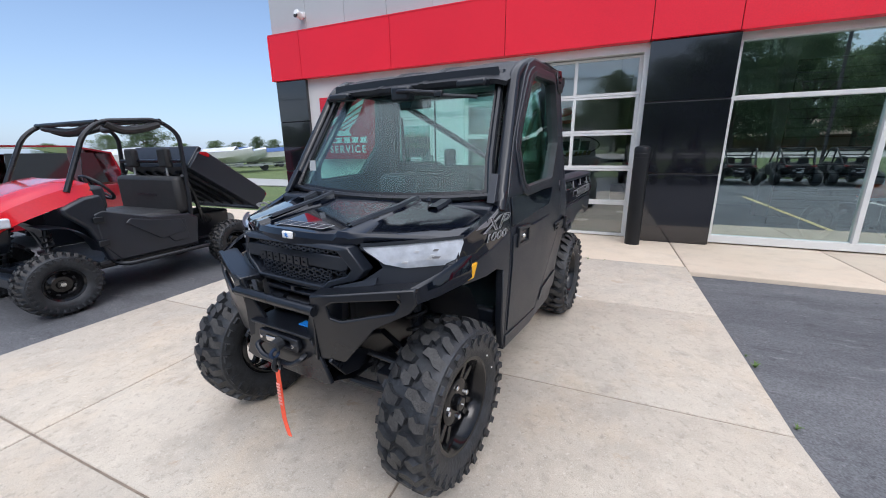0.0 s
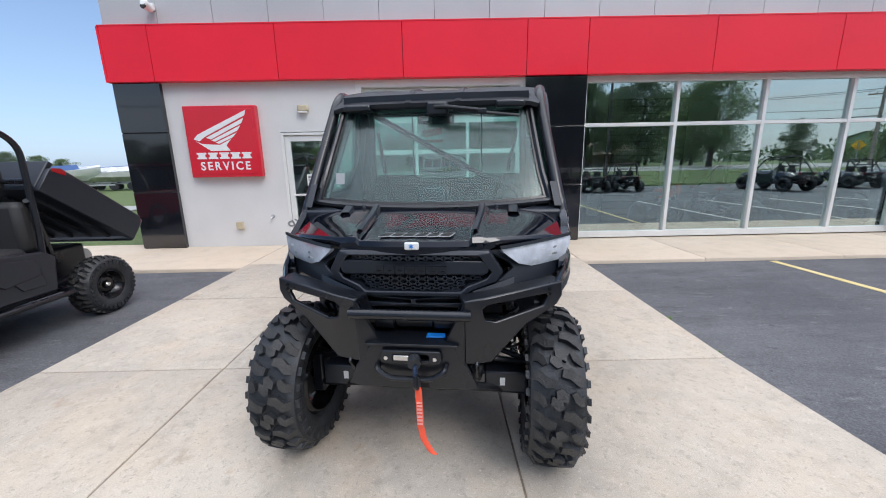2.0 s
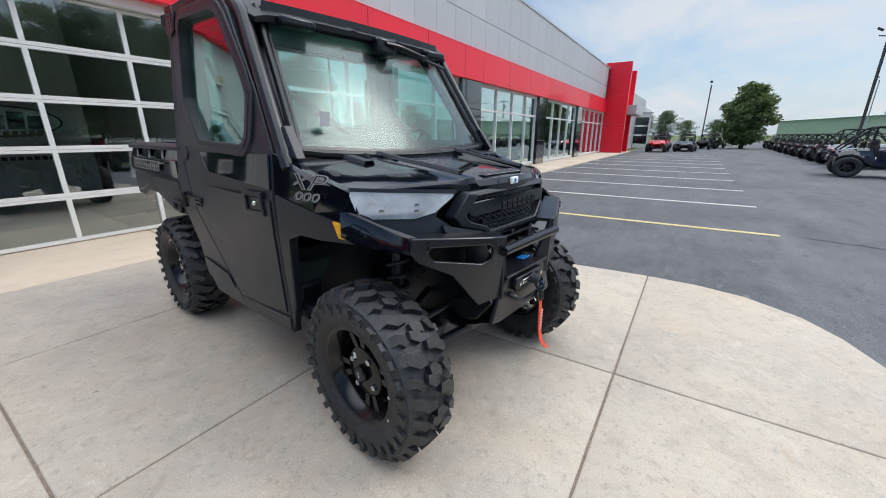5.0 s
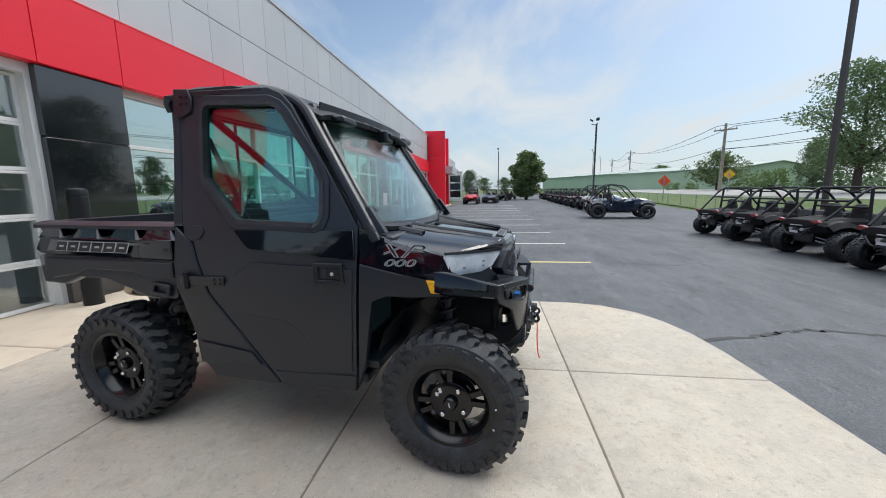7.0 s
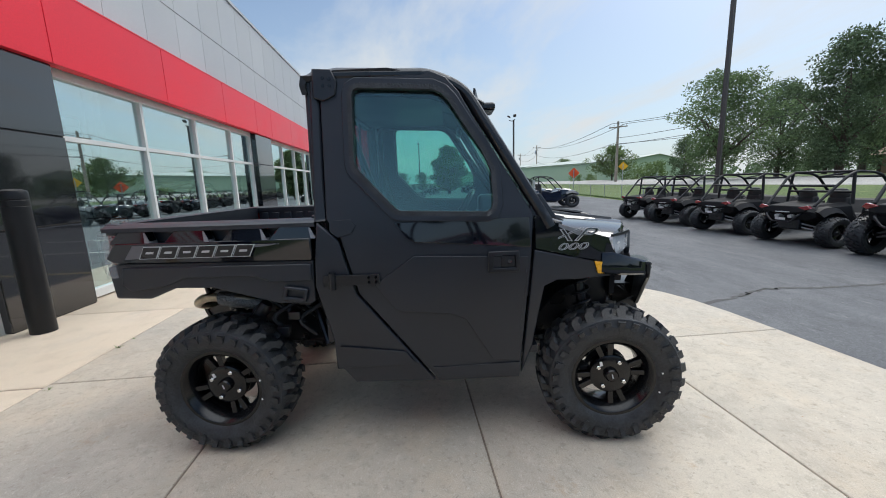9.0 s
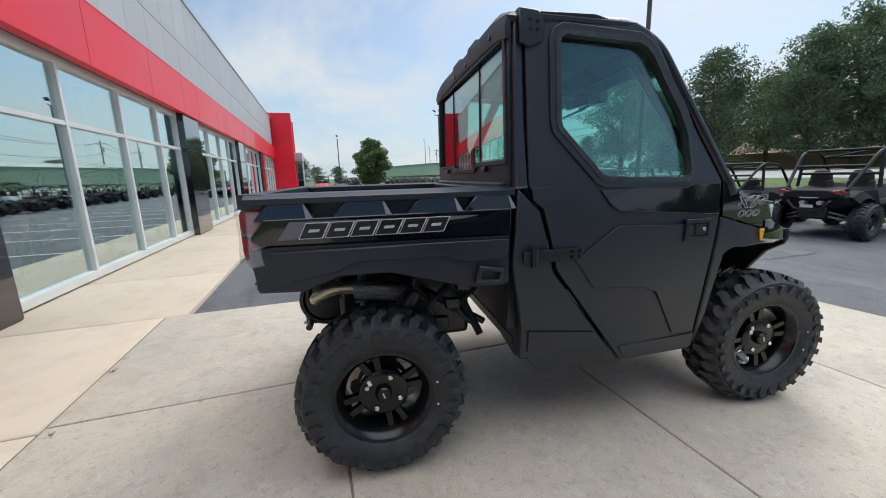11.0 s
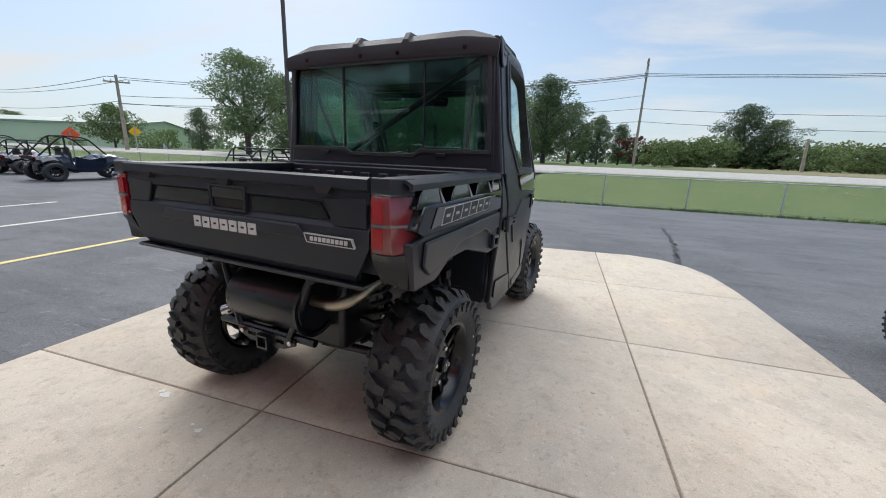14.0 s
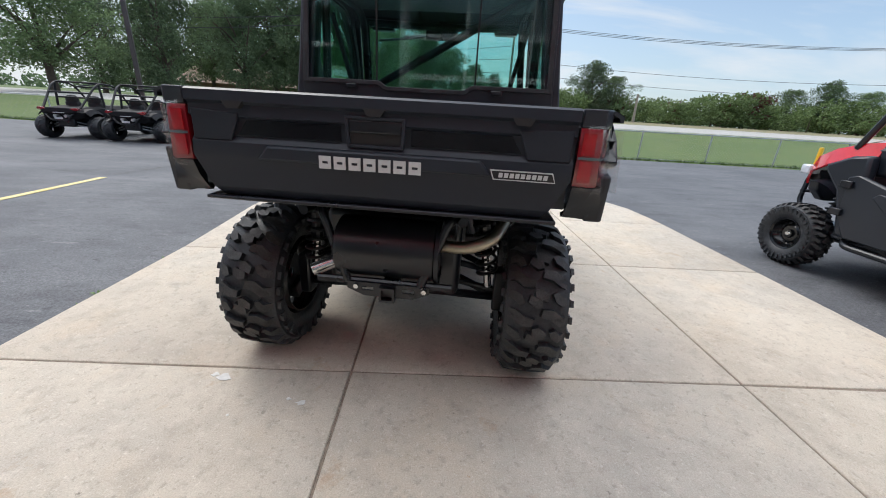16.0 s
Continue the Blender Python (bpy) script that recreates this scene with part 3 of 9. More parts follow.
# sealed crack in the asphalt
def crack(points, w):
    rnd = random.Random(5)
    bm = bmesh.new()
    path = rounded([(*p, ASPHALT_Z + 0.004) for p in points], 0.4, 5)
    fine = []
    for a, b in zip(path, path[1:]):
        for k in range(3):
            fine.append(a.lerp(b, k / 3) + Vector((rnd.uniform(-0.03, 0.03), rnd.uniform(-0.03, 0.03), 0)))
    left, right = [], []
    for a, b in zip(fine, fine[1:]):
        d = (b - a).normalized()
        s = Vector((-d.y, d.x, 0)) * w * rnd.uniform(0.4, 1.2)
        left.append(a + s); right.append(a - s)
    skin([left, right], bm)
    tagged(obj("sealed_crack", bm, TAR), "black sealed crack across the asphalt", "crack", kind="structure")


crack([(-3.98, -0.75), (-4.08, -1.3), (-4.25, -2.1), (-4.45, -3.5), (-4.5, -4.6)], 0.04)
crack([(-0.05, -0.66), (0.2, -1.4), (0.4, -1.85), (0.25, -2.8), (0.35, -4.2)], 0.03)
crack([(3.9, -0.9), (3.75, -1.7), (3.62, -2.6)], 0.025)
crack([(8.5, 0.0), (11.0, -0.6), (13.0, -0.7)], 0.03)


# ---- the shop building ----
shop_end = 29.0
ROOF_Z = 5.95
RED0, RED1 = 2.92, 3.79


def wall_piece(name, label, rows, material, **kw):
    return tagged(obj(name, boxes(*rows), material, **kw), label, "wall", kind="structure")


# upper wall and its cladding
wall_piece("wall_upper", "upper wall of the shop behind grey cladding", [(-6.80, 33.0, FACE + 0.06, FACE + 0.4, RED0 + 0.02, ROOF_Z - 0.05)], DARKSEAL)
clad = tagged(thing("wall_cladding"), "grey metal cladding panels with narrow joints", "wall cladding", kind="structure")
xs = [-6.85 + 0.93 * k for k in range(39)]
for a, b in zip(xs, xs[1:]):
    for z0, z1 in ((RED1 + 0.02, 4.70), (4.71, ROOF_Z)):
        part("panel", boxes((a + 0.004, b - 0.004, FACE + 0.01, FACE + 0.06, z0 + 0.004, z1 - 0.004)), GREYPANEL, clad, smooth=0)
for k in range(6):
    a = FACE + 0.06 + 0.93 * k
    for z0, z1 in ((RED1 + 0.02, 4.70), (4.71, ROOF_Z)):
        part("panel", boxes((-6.85, -6.80, a + 0.004, a + 0.926, z0, z1 - 0.004)), GREYPANEL, clad, smooth=0)
tagged(obj("trim", boxes((-6.89, 33.0, FACE - 0.02, FACE + 0.45, ROOF_Z, ROOF_Z + 0.07)), GREYPANEL), "grey metal roof edge trim", "trim", kind="structure")
band = tagged(thing("wall_band"), "bright red panel band above the shop windows", "wall band", kind="structure")
seams = [-6.85, -6.06, -3.95, -1.82, 0.29, 1.33, 3.49, 5.64, 7.50, 8.70, 10.75, 12.9, 14.3, 15.35, 17.5, 19.7, 20.9, 23.0, 25.2, 27.3, shop_end]
for a, b in zip(seams, seams[1:]):
    part("panel", boxes((a + 0.005, b - 0.005, FACE - 0.10, FACE + 0.05, RED0, RED1)), REDPANEL, band, smooth=0, bevel=0.004)
part("panel", boxes((-6.89, -6.85, FACE - 0.10, FACE + 5, RED0, RED1)), REDPANEL, band, smooth=0)
part("backing", boxes((-6.84, shop_end, FACE - 0.07, FACE + 0.05, RED0 + 0.03, RED1 - 0.03)), DARKSEAL, band)
# red light-metal edge between band and cladding
tagged(obj("trim", boxes((-6.87, shop_end, FACE - 0.105, FACE + 0.02, RED1, RED1 + 0.02)), REDPANEL), "thin red edge trim", "trim", kind="structure")

# black pilasters
pil = [(-6.85, -6.05), (0.30, 1.37), (7.48, 8.72), (14.3, 15.35), (21.0, 22.0)]
pilaster = tagged(thing("wall_pilaster"), "glossy black panelled pilasters", "pilaster", kind="structure")
for a, b in pil:
    for z0, z1 in ((0.0, 1.04), (1.05, 2.08), (2.09, RED0 - 0.004)):
        part("panel", boxes((a, b, FACE - 0.03, FACE + 0.3, z0 + 0.01, z1)), BLACKPANEL, pilaster, smooth=0, bevel=0.003)
    part("backing", boxes((a + 0.01, b - 0.01, FACE - 0.02, FACE + 0.28, 0.0, RED0 - 0.01)), DARKSEAL, pilaster)
wall_piece("wall_west", "end wall of the shop", [(-6.83, -6.65, FACE + 0.3, FACE + 12, -0.1, RED0 + 0.05), (-6.79, -6.65, FACE + 0.06, FACE + 12, RED0, ROOF_Z)], STUCCO)

# stuccoed wall with the service door
bm = plate([(-6.06, 0), (-2.69, 0), (-2.69, RED0), (-6.06, RED0)], [[(-4.08, 0.001), (-3.12, 0.001), (-3.12, 2.07), (-4.08, 2.07)]], "y", FACE + 0.04, FACE + 0.26)
tagged(obj("wall_south", bm, STUCCO, 0), "light grey stucco wall with a service door", "wall", kind="structure")


def glazed_door(x0, x1, z1, y):
    d = tagged(thing("door_1", pose(x0, y, 0)), "white aluminium glass door, closed", "door", kind="structure")
    w = x1 - x0
    f = 0.045
    part("door_frame", plate([(0, 0.005), (w, 0.005), (w, z1), (0, z1)], [[(f, 0.02), (w - f, 0.02), (w - f, z1 - f), (f, z1 - f)]], "y", -0.03, 0.10), ALU, d, smooth=0, bevel=0.003)
    a, b = f + 0.006, w - f - 0.006
    s = 0.095
    leaf = part("door_leaf", plate([(a, 0.02), (b, 0.02), (b, z1 - f - 0.006), (a, z1 - f - 0.006)],
                [[(a + s, 0.25), (b - s, 0.25), (b - s, 0.93), (a + s, 0.93)], [(a + s, 0.965), (b - s, 0.965), (b - s, z1 - 0.15), (a + s, z1 - 0.15)]], "y", 0.0, 0.045), ALU, d, smooth=0, bevel=0.003)
    part("pane", boxes((a + s - 0.01, b - s + 0.01, 0.018, 0.026, 0.24, z1 - 0.14)), WINGLASS, leaf, smooth=0)
    part("handle", tube(rounded([(b - 0.06, 0.0, 0.92), (b - 0.06, -0.06, 0.92), (b - 0.06, -0.06, 1.14), (b - 0.06, 0.0, 1.14)], 0.03), 0.011), STEEL, leaf, "steel pull handle")
    part("crossbar", boxes((a + s, b - s, -0.03, 0.0, 0.935, 0.96)), ALU, leaf)
    part("lock", boxes((b - 0.075, b - 0.04, -0.012, 0.0, 1.22, 1.36)), DARKSEAL, leaf, "dark lock plate")
    notice = tagged(thing("paper_notice", pose(x0 + w * 0.52, y + 0.012, 1.22)), "white paper notice taped inside the door glass", "notice")
    part("sheet", boxes((-0.11, 0.11, 0, 0.003, -0.10, 0.10)), WHITE, notice)
    for k in range(6):
        part("text_bar", boxes((-0.09, 0.09 - 0.02 * (k % 3), -0.003, 0.0, 0.06 - k * 0.027, 0.072 - k * 0.027)), DARKSEAL, notice)
    return d


glazed_door(-4.08, -3.12, 2.06, FACE + 0.07)


DOORGLASS = glassmat("garage_door_glass", (0.92, 0.96, 0.95), 0.15)


def overhead_door(x0, x1, z1, y):
    d = tagged(thing("door_2", pose(x0, y, 0)), "glazed overhead garage door with white aluminium rails, closed", "garage door", kind="structure")
    w = x1 - x0
    part("door_frame", plate([(0, 0), (0.10, 0), (0.10, z1 - 0.12), (w - 0.10, z1 - 0.12), (w - 0.10, 0), (w, 0), (w, z1), (0, z1)], (), "y", -0.05, 0.2), ALU, d, smooth=0, bevel=0.004)
    top = z1 - 0.14
    n = 5
    hs = top / n
    for r in range(n):
        z = 0.01 + r * hs
        bw = (w - 0.2)
        cols = 3
        holes = []
        for c in range(cols):
            a = 0.10 + bw * c / cols + (0.05 if c == 0 else 0.025)
            b = 0.10 + bw * (c + 1) / cols - (0.05 if c == cols - 1 else 0.025)
            holes.append([(a, z + 0.045), (b, z + 0.045), (b, z + hs - 0.035), (a, z + hs - 0.035)])
        sec = part("door_section", plate([(0.10, z + 0.002), (w - 0.10, z + 0.002), (w - 0.10, z + hs - 0.002), (0.10, z + hs - 0.002)], holes, "y", 0.06, 0.105), ALU, d, smooth=0, bevel=0.002)
        for h in holes:
            part("pane", boxes((h[0][0] - 0.005, h[1][0] + 0.005, 0.08, 0.086, h[0][1] - 0.005, h[2][1] + 0.005)), DOORGLASS, sec, smooth=0)
    return d


overhead_door(-2.69, 0.335, RED0, FACE + 0.1)


def shop_window(x0, x1, mullions, num):
    y = FACE + 0.16
    z0, z1, zt = 0.02, RED0 - 0.03, 2.10
    wdw = tagged(thing("window_%d" % num, pose(0, y, 0)), "tall shop window in white aluminium frames", "shop window", kind="structure")
    rows = [(x0, x1, -0.06, 0.06, z0, z0 + 0.11), (x0, x1, -0.06, 0.06, z1 - 0.06, z1 + 0.05)]
    xs = [x0 + 0.03, *mullions, x1 - 0.03]
    part("window_sill", boxes(rows[0]), ALU, wdw, smooth=0, bevel=0.004)
    part("window_head", boxes(rows[1]), ALU, wdw, smooth=0, bevel=0.004)
    for x in xs:
        part("mullion", boxes((x - 0.03, x + 0.03, -0.055, 0.07, z0 + 0.11, z1 - 0.06)), ALU, wdw, smooth=0, bevel=0.003)
    for a, b in zip(xs, xs[1:]):
        part("transom", boxes((a + 0.03, b - 0.03, -0.05, 0.06, zt - 0.03, zt + 0.03)), ALU, wdw, smooth=0, bevel=0.003)
        for za, zb in ((z0 + 0.11, zt - 0.03), (zt + 0.03, z1 - 0.06)):
            part("pane", boxes((a + 0.025, b - 0.025, 0.0, 0.008, za - 0.005, zb + 0.005)), WINGLASS, wdw, smooth=0)


shop_window(1.37, 7.48, (3.08, 4.68, 6.26), 1)
shop_window(8.72, 14.3, (10.2, 11.65, 13.05), 2)
shop_window(15.35, 21.0, (16.75, 18.1, 19.5), 3)
shop_window(22.0, shop_end, (23.3, 24.7, 26.1, 27.5), 4)

# showroom behind the glass
ROOMWALL = pmat("showroom_wall_paint", (0.66, 0.68, 0.67), 0.8, 0, 0.06, 0.7)
ROOMFLOOR = pmat("polished_showroom_floor", (0.34, 0.345, 0.345), 0.22, 0, 0.12, 0.8)
tagged(obj("floor", boxes((-6.65, 33, FACE + 0.3, FACE + 11, -0.15, -0.01)), ROOMFLOOR, 0), "polished grey showroom floor", "floor", kind="structure")
wall_piece("wall_north", "pale grey back wall of the showroom", [(-6.65, 33, FACE + 10.8, FACE + 11, -0.1, 4.4), (-4.9, -4.75, FACE + 0.3, FACE + 10.8, -0.01, 4.1), (0.55, 0.75, FACE + 0.4, FACE + 10.8, -0.01, 4.1)], ROOMWALL)
tagged(obj("ceiling", boxes((-6.65, 33, FACE + 0.3, FACE + 11, 4.1, 4.3)), ROOMWALL, 0), "pale showroom ceiling", "ceiling", kind="structure")
tagged(obj("roof", boxes((-6.80, 33, FACE + 0.3, FACE + 12, ROOF_Z - 0.3, ROOF_Z - 0.1)), GREYPANEL, 0), "flat shop roof", "roof", kind="structure")
wall_piece("wall_inner", "pale grey wall inside the garage", [(-4.75, 0.04, FACE + 5.28, FACE + 5.42, -0.01, 4.1)], ROOMWALL)
wall_piece("wall_east", "end wall of the shop", [(32.8, 33.0, FACE + 0.3, FACE + 12, -0.1, ROOF_Z)], STUCCO)
for x, y in ((3.0, FACE + 3.4), (6.6, FACE + 3.4), (11, FACE + 3.4), (16, FACE + 3.4), (21, FACE + 3.4)):
    tagged(obj("column", boxes((x - 0.12, x + 0.12, y - 0.12, y + 0.12, -0.01, 4.1)), WHITE, 0, 0.01), "white square steel column in the showroom", "column", kind="structure")

# red entrance tower: two pairs of fins with a silver canopy between them
tower = tagged(thing("wall_tower"), "red entrance tower of paired tall fins with a silver canopy", "entrance tower", kind="structure")
for x0, x1, dy, z in ((29.0, 29.32, 1.45, 6.35), (29.72, 29.92, 1.25, 6.2), (31.6, 31.92, 1.45, 6.05), (32.3, 32.5, 1.25, 5.95)):
    for z0, z1 in ((-0.05, 2.05), (2.06, 4.1), (4.11, z)):
        part("fin", boxes((x0, x1, FACE - dy, FACE + 0.3, z0, z1)), REDPANEL, tower, smooth=0, bevel=0.01)
# dark blocks stand in for the shade in the gaps between paired fins
part("fin_core", boxes((29.32, 29.72, FACE - 0.9, FACE + 0.3, -0.05, 5.9), (31.92, 32.3, FACE - 0.9, FACE + 0.3, -0.05, 5.7)), DARKSEAL, tower, smooth=0)
part("canopy", boxes((29.92, 34.0, FACE - 2.0, FACE + 0.2, 2.80, 3.45)), GREYPANEL, tower, "silver metal canopy", smooth=0, bevel=0.02)
part("back_wall", boxes((29.92, 31.6, FACE - 0.1, FACE + 0.3, 3.45, 5.9), (32.5, 34.6, FACE - 0.1, FACE + 0.3, 3.45, 5.7)), GREYPANEL, tower, smooth=0)
wall_piece("wall_far", "grey wing beyond the entrance tower", [(34.6, 52, FACE - 0.2, FACE + 12, -0.1, 5.3)], GREYPANEL)


# pale spots and weeds on the pad
SPOT = pmat("dried_white_spot", (0.62, 0.61, 0.58), 0.8, 0, 0.1, 30)


def pale_spot(x, y, r, seed):
    rnd = random.Random(seed)
    ring = [(x + r * math.cos(a) * rnd.uniform(0.5, 1.2), y + r * math.sin(a) * rnd.uniform(0.3, 0.9)) for a in (2 * math.pi * k / 11 for k in range(11))]
    tagged(obj("stain", plate(ring, (), "z", 0.0005, 0.003), SPOT), "dried white splash on the concrete", "stain", kind="structure")


for k, (x, y, r) in enumerate(((-0.32, 3.86, 0.035), (-0.27, 3.84, 0.02), (-0.72, 4.0, 0.022), (-0.66, 3.98, 0.012), (-0.45, 4.08, 0.008))):
    pale_spot(x, y, r, k)
WEED = pmat("weed_leaf", (0.10, 0.17, 0.04), 0.7, 0, 0.3, 40)


def weed(x, y, z, size, seed):
    rnd = random.Random(seed)
    bm = bmesh.new()
    for k in range(14):
        a, t = rnd.uniform(0, 6.28), rnd.uniform(0.4, 1.0)
        d = Vector((math.cos(a), math.sin(a), 0))
        s = Vector((-d.y, d.x, 0)) * size * 0.07
        p0 = d * size * 0.05
        p1 = d * size * 0.35 * t + Vector((0, 0, size * 0.5 * t))
        p2 = d * size * 0.8 * t + Vector((0, 0, size * rnd.uniform(0.3, 0.9) * t))
        skin([[p0 - s * 0.4, p1 - s, p2], [p0 + s * 0.4, p1 + s, p2 + Vector((0, 0, 0.001))]], bm)
    ob = tagged(obj("weed", bm, WEED), "small green weed growing in a joint", "weed", "weeds in the joints")
    ob.matrix_world = pose(x, y, z)


for k, (x, y, z, s) in enumerate(((-0.26, 5.295, -0.012, 0.05), (-0.06, 5.295, -0.012, 0.035), (-0.99, 5.26, -0.012, 0.04), (0.93, 3.05, -0.06, 0.06), (0.92, 3.2, -0.06, 0.04), (0.93, 2.4, -0.06, 0.04))):
    weed(x, y, z, s, k)


# taller grass along the foot of the fence
def grass_tufts(count, seed):
    r = np.random.default_rng(seed)
    V, F = [], []
    for k in range(count):
        x = r.uniform(-34, 40)
        y = lot_edge(x) - 0.02 - abs(r.normal()) * 0.10
        z = ground_height(x, y) - 0.01
        for j in range(3):
            a, h, w = r.uniform(0, 6.28), r.uniform(0.05, 0.15), r.uniform(0.004, 0.010)
            c, s = math.cos(a), math.sin(a)
            px, py = x + r.uniform(-0.06, 0.06), y + r.uniform(-0.06, 0.06)
            n = len(V)
            V += [(px - c * w, py - s * w, z), (px + c * w, py + s * w, z), (px + s * h * 0.5, py - c * h * 0.5, z + h)]
            F.append((n, n + 1, n + 2))
    me = bpy.data.meshes.new("grass_tufts")
    me.from_pydata(V, [], F)
    me.materials.append(TUFT)
    tagged(new("grass_tufts", me), "taller grass along the foot of the fence", "grass", kind="stuff")


TUFT = pmat("grass_blade", (0.105, 0.165, 0.042), 0.8, 0, 0.45, 1.2, fine=0.3)
grass_tufts(7000, 4)


# ---- vehicle materials ----
RUBBER = pmat("tyre_rubber", (0.021, 0.0235, 0.0275), 0.50, 0, 0.55, 14, 0.35, 90, fine=0.35)
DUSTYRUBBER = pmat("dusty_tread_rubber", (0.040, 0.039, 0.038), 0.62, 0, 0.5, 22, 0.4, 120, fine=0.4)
PLASTIC = pmat("textured_black_plastic", (0.0096, 0.0130, 0.0205), 0.40, 0, 0.15, 3, 0.08, 420, fine=0.1, spec=0.56)
GATEPLASTIC = pmat("dark_grey_gate_plastic", (0.0130, 0.0172, 0.0262), 0.46, 0, 0.15, 3, 0.06, 420, fine=0.1, spec=0.36)
ROOFPLASTIC = pmat("grey_black_roof_plastic", (0.0215, 0.0235, 0.0285), 0.50, 0, 0.15, 3, 0.10, 420, fine=0.1, spec=0.4)
GLOSS = pmat("gloss_black_paint", (0.0035, 0.0048, 0.0090), 0.05, 0, 0.1, 3, 0, 60, 0.25, rvar=0.02)
SEMI = pmat("semi_gloss_black", (0.005, 0.0055, 0.008), 0.22, 0, 0.1, 3, spec=0.35)
SATIN = pmat("satin_black_steel", (0.0074, 0.0090, 0.0130), 0.31, 0.1, 0.15, 4, 0.04, 300, spec=0.58)
RIMBLACK = pmat("gloss_black_wheel", (0.0060, 0.0064, 0.0075), 0.16, 0.2, 0.15, 6)
CHROME = pmat("bright_metal", (0.62, 0.62, 0.62), 0.22, 1.0, 0.1, 20)
SILVERINK = pmat("silver_decal", (0.22, 0.22, 0.23), 0.4, 0.3, 0.06, 8)
STRIPEINK = pmat("dull_silver_decal", (0.13, 0.13, 0.14), 0.45, 0.2, 0.06, 8)
DECALINK = pmat("bright_silver_decal", (0.40, 0.40, 0.41), 0.4, 0.2, 0.06, 8)
PALEINK = pmat("light_grey_decal", (0.52, 0.53, 0.54), 0.45, 0.1, 0.05, 8)
DARKINK = pmat("black_decal", (0.010, 0.010, 0.011), 0.3)
REDINK = pmat("dark_red_decal", (0.16, 0.012, 0.02), 0.3)
AMBER = pmat("amber_reflector", (0.85, 0.42, 0.01), 0.3, 0, 0.06, 60, 0, 60, 0.6)
STRAP = pmat("orange_red_webbing", (0.82, 0.10, 0.045), 0.75, 0, 0.1, 30, 0.3, 300)
BLUEPART = pmat("blue_plastic", (0.01, 0.20, 0.62), 0.4)
SEATCLOTH = pmat("black_seat_vinyl", (0.022, 0.022, 0.023), 0.55, 0, 0.15, 8, 0.2, 120)
TAILCELL = pmat("bright_red_lamp_cell", (0.36, 0.008, 0.014), 0.15, 0, 0.15, 40, 0, 60, 0.5)
TAILRED = pmat("red_lamp_lens", (0.20, 0.008, 0.014), 0.12, 0, 0.15, 30, 0, 60, 0.8)
LAMPLENS = pmat("clear_lamp_housing", (0.62, 0.66, 0.72), 0.14, 0.1, 0.25, 14, 0, 60, 1.0)
LAMPDARK = pmat("lamp_inner_bezel", (0.16, 0.18, 0.21), 0.2, 0.4, 0.2, 20)
FILM = glassmat("clear_wrapping_film", (0.97, 0.97, 0.97), 0.02, 0.10, 0.006, (0.8, 0.78, 0.79))
FLAP = glassmat("loose_clear_film", (0.96, 0.96, 0.96), 0.04, 0.2, 0.16, (0.85, 0.85, 0.85))
CABGLASS = glassmat("tinted_door_glass", (0.66, 0.89, 0.84), 0.09, power=3.0, mirror=(0.88, 1.0, 0.98))
# sky glare on the windscreen is painted in as a thin teal diffuse layer
SHIELDGLASS = glassmat("clear_windscreen", (0.78, 0.92, 0.90), 0.030, 0.18, 0.04, (0.42, 0.54, 0.55))
REARGLASS = glassmat("tinted_rear_glass", (0.74, 0.93, 0.89), 0.05)
MESHGREY = pmat("perforated_heat_shield", (0.30, 0.30, 0.30), 0.5, 0.8, 0.3, 90, 0.8, 90)
SPRING = pmat("dark_spring_steel", (0.035, 0.036, 0.038), 0.4, 0.4)

TV = pose(-1.099, 3.5712, 0, 0, 0, -96.8) @ Matrix.Diagonal((1.0, 1.0, 0.985, 1))


def interp(table, v):
    if v <= table[0][0]:
        return table[0][1]
    for (a, p), (b, q) in zip(table, table[1:]):
        if v <= b:
            return p + (q - p) * (v - a) / (b - a)
    return table[-1][1]


WIDE = [(0.30, 0.73), (0.50, 0.745), (0.90, 0.778), (1.06, 0.785), (1.25, 0.770), (1.50, 0.740), (1.95, 0.690)]
TAPER = [(1.30, 1.0), (1.66, 0.96), (1.90, 0.915), (2.04, 0.875), (2.20, 0.82), (2.34, 0.735)]


def half_width(x, z):
    return interp(WIDE, z) * interp(TAPER, x)


CUTS = (0.5, 0.7, 0.9, 1.06, 1.25, 1.5, 1.7)


def side_plate(name, outer, holes, t0, t1, material, parent, s, label="", bevel=0.006, base=None, cuts=CUTS, smooth=35.0, xcuts=()):
    """A body panel on the side s (+1 left, -1 right), that follows the body's width; t0, t1: from the skin inwards or outwards."""
    bm = plate(outer, holes, "y", t0, t1, cuts=cuts)
    for c in xcuts:
        bmesh.ops.bisect_plane(bm, geom=[*bm.verts, *bm.edges, *bm.faces], plane_co=(c, 0, 0), plane_no=(1, 0, 0))
    for v in bm.verts:
        v.co.y = s * ((half_width(v.co.x, v.co.z) if base is None else base) + v.co.y)
    return part(name, bm, material, parent, label, smooth, bevel)


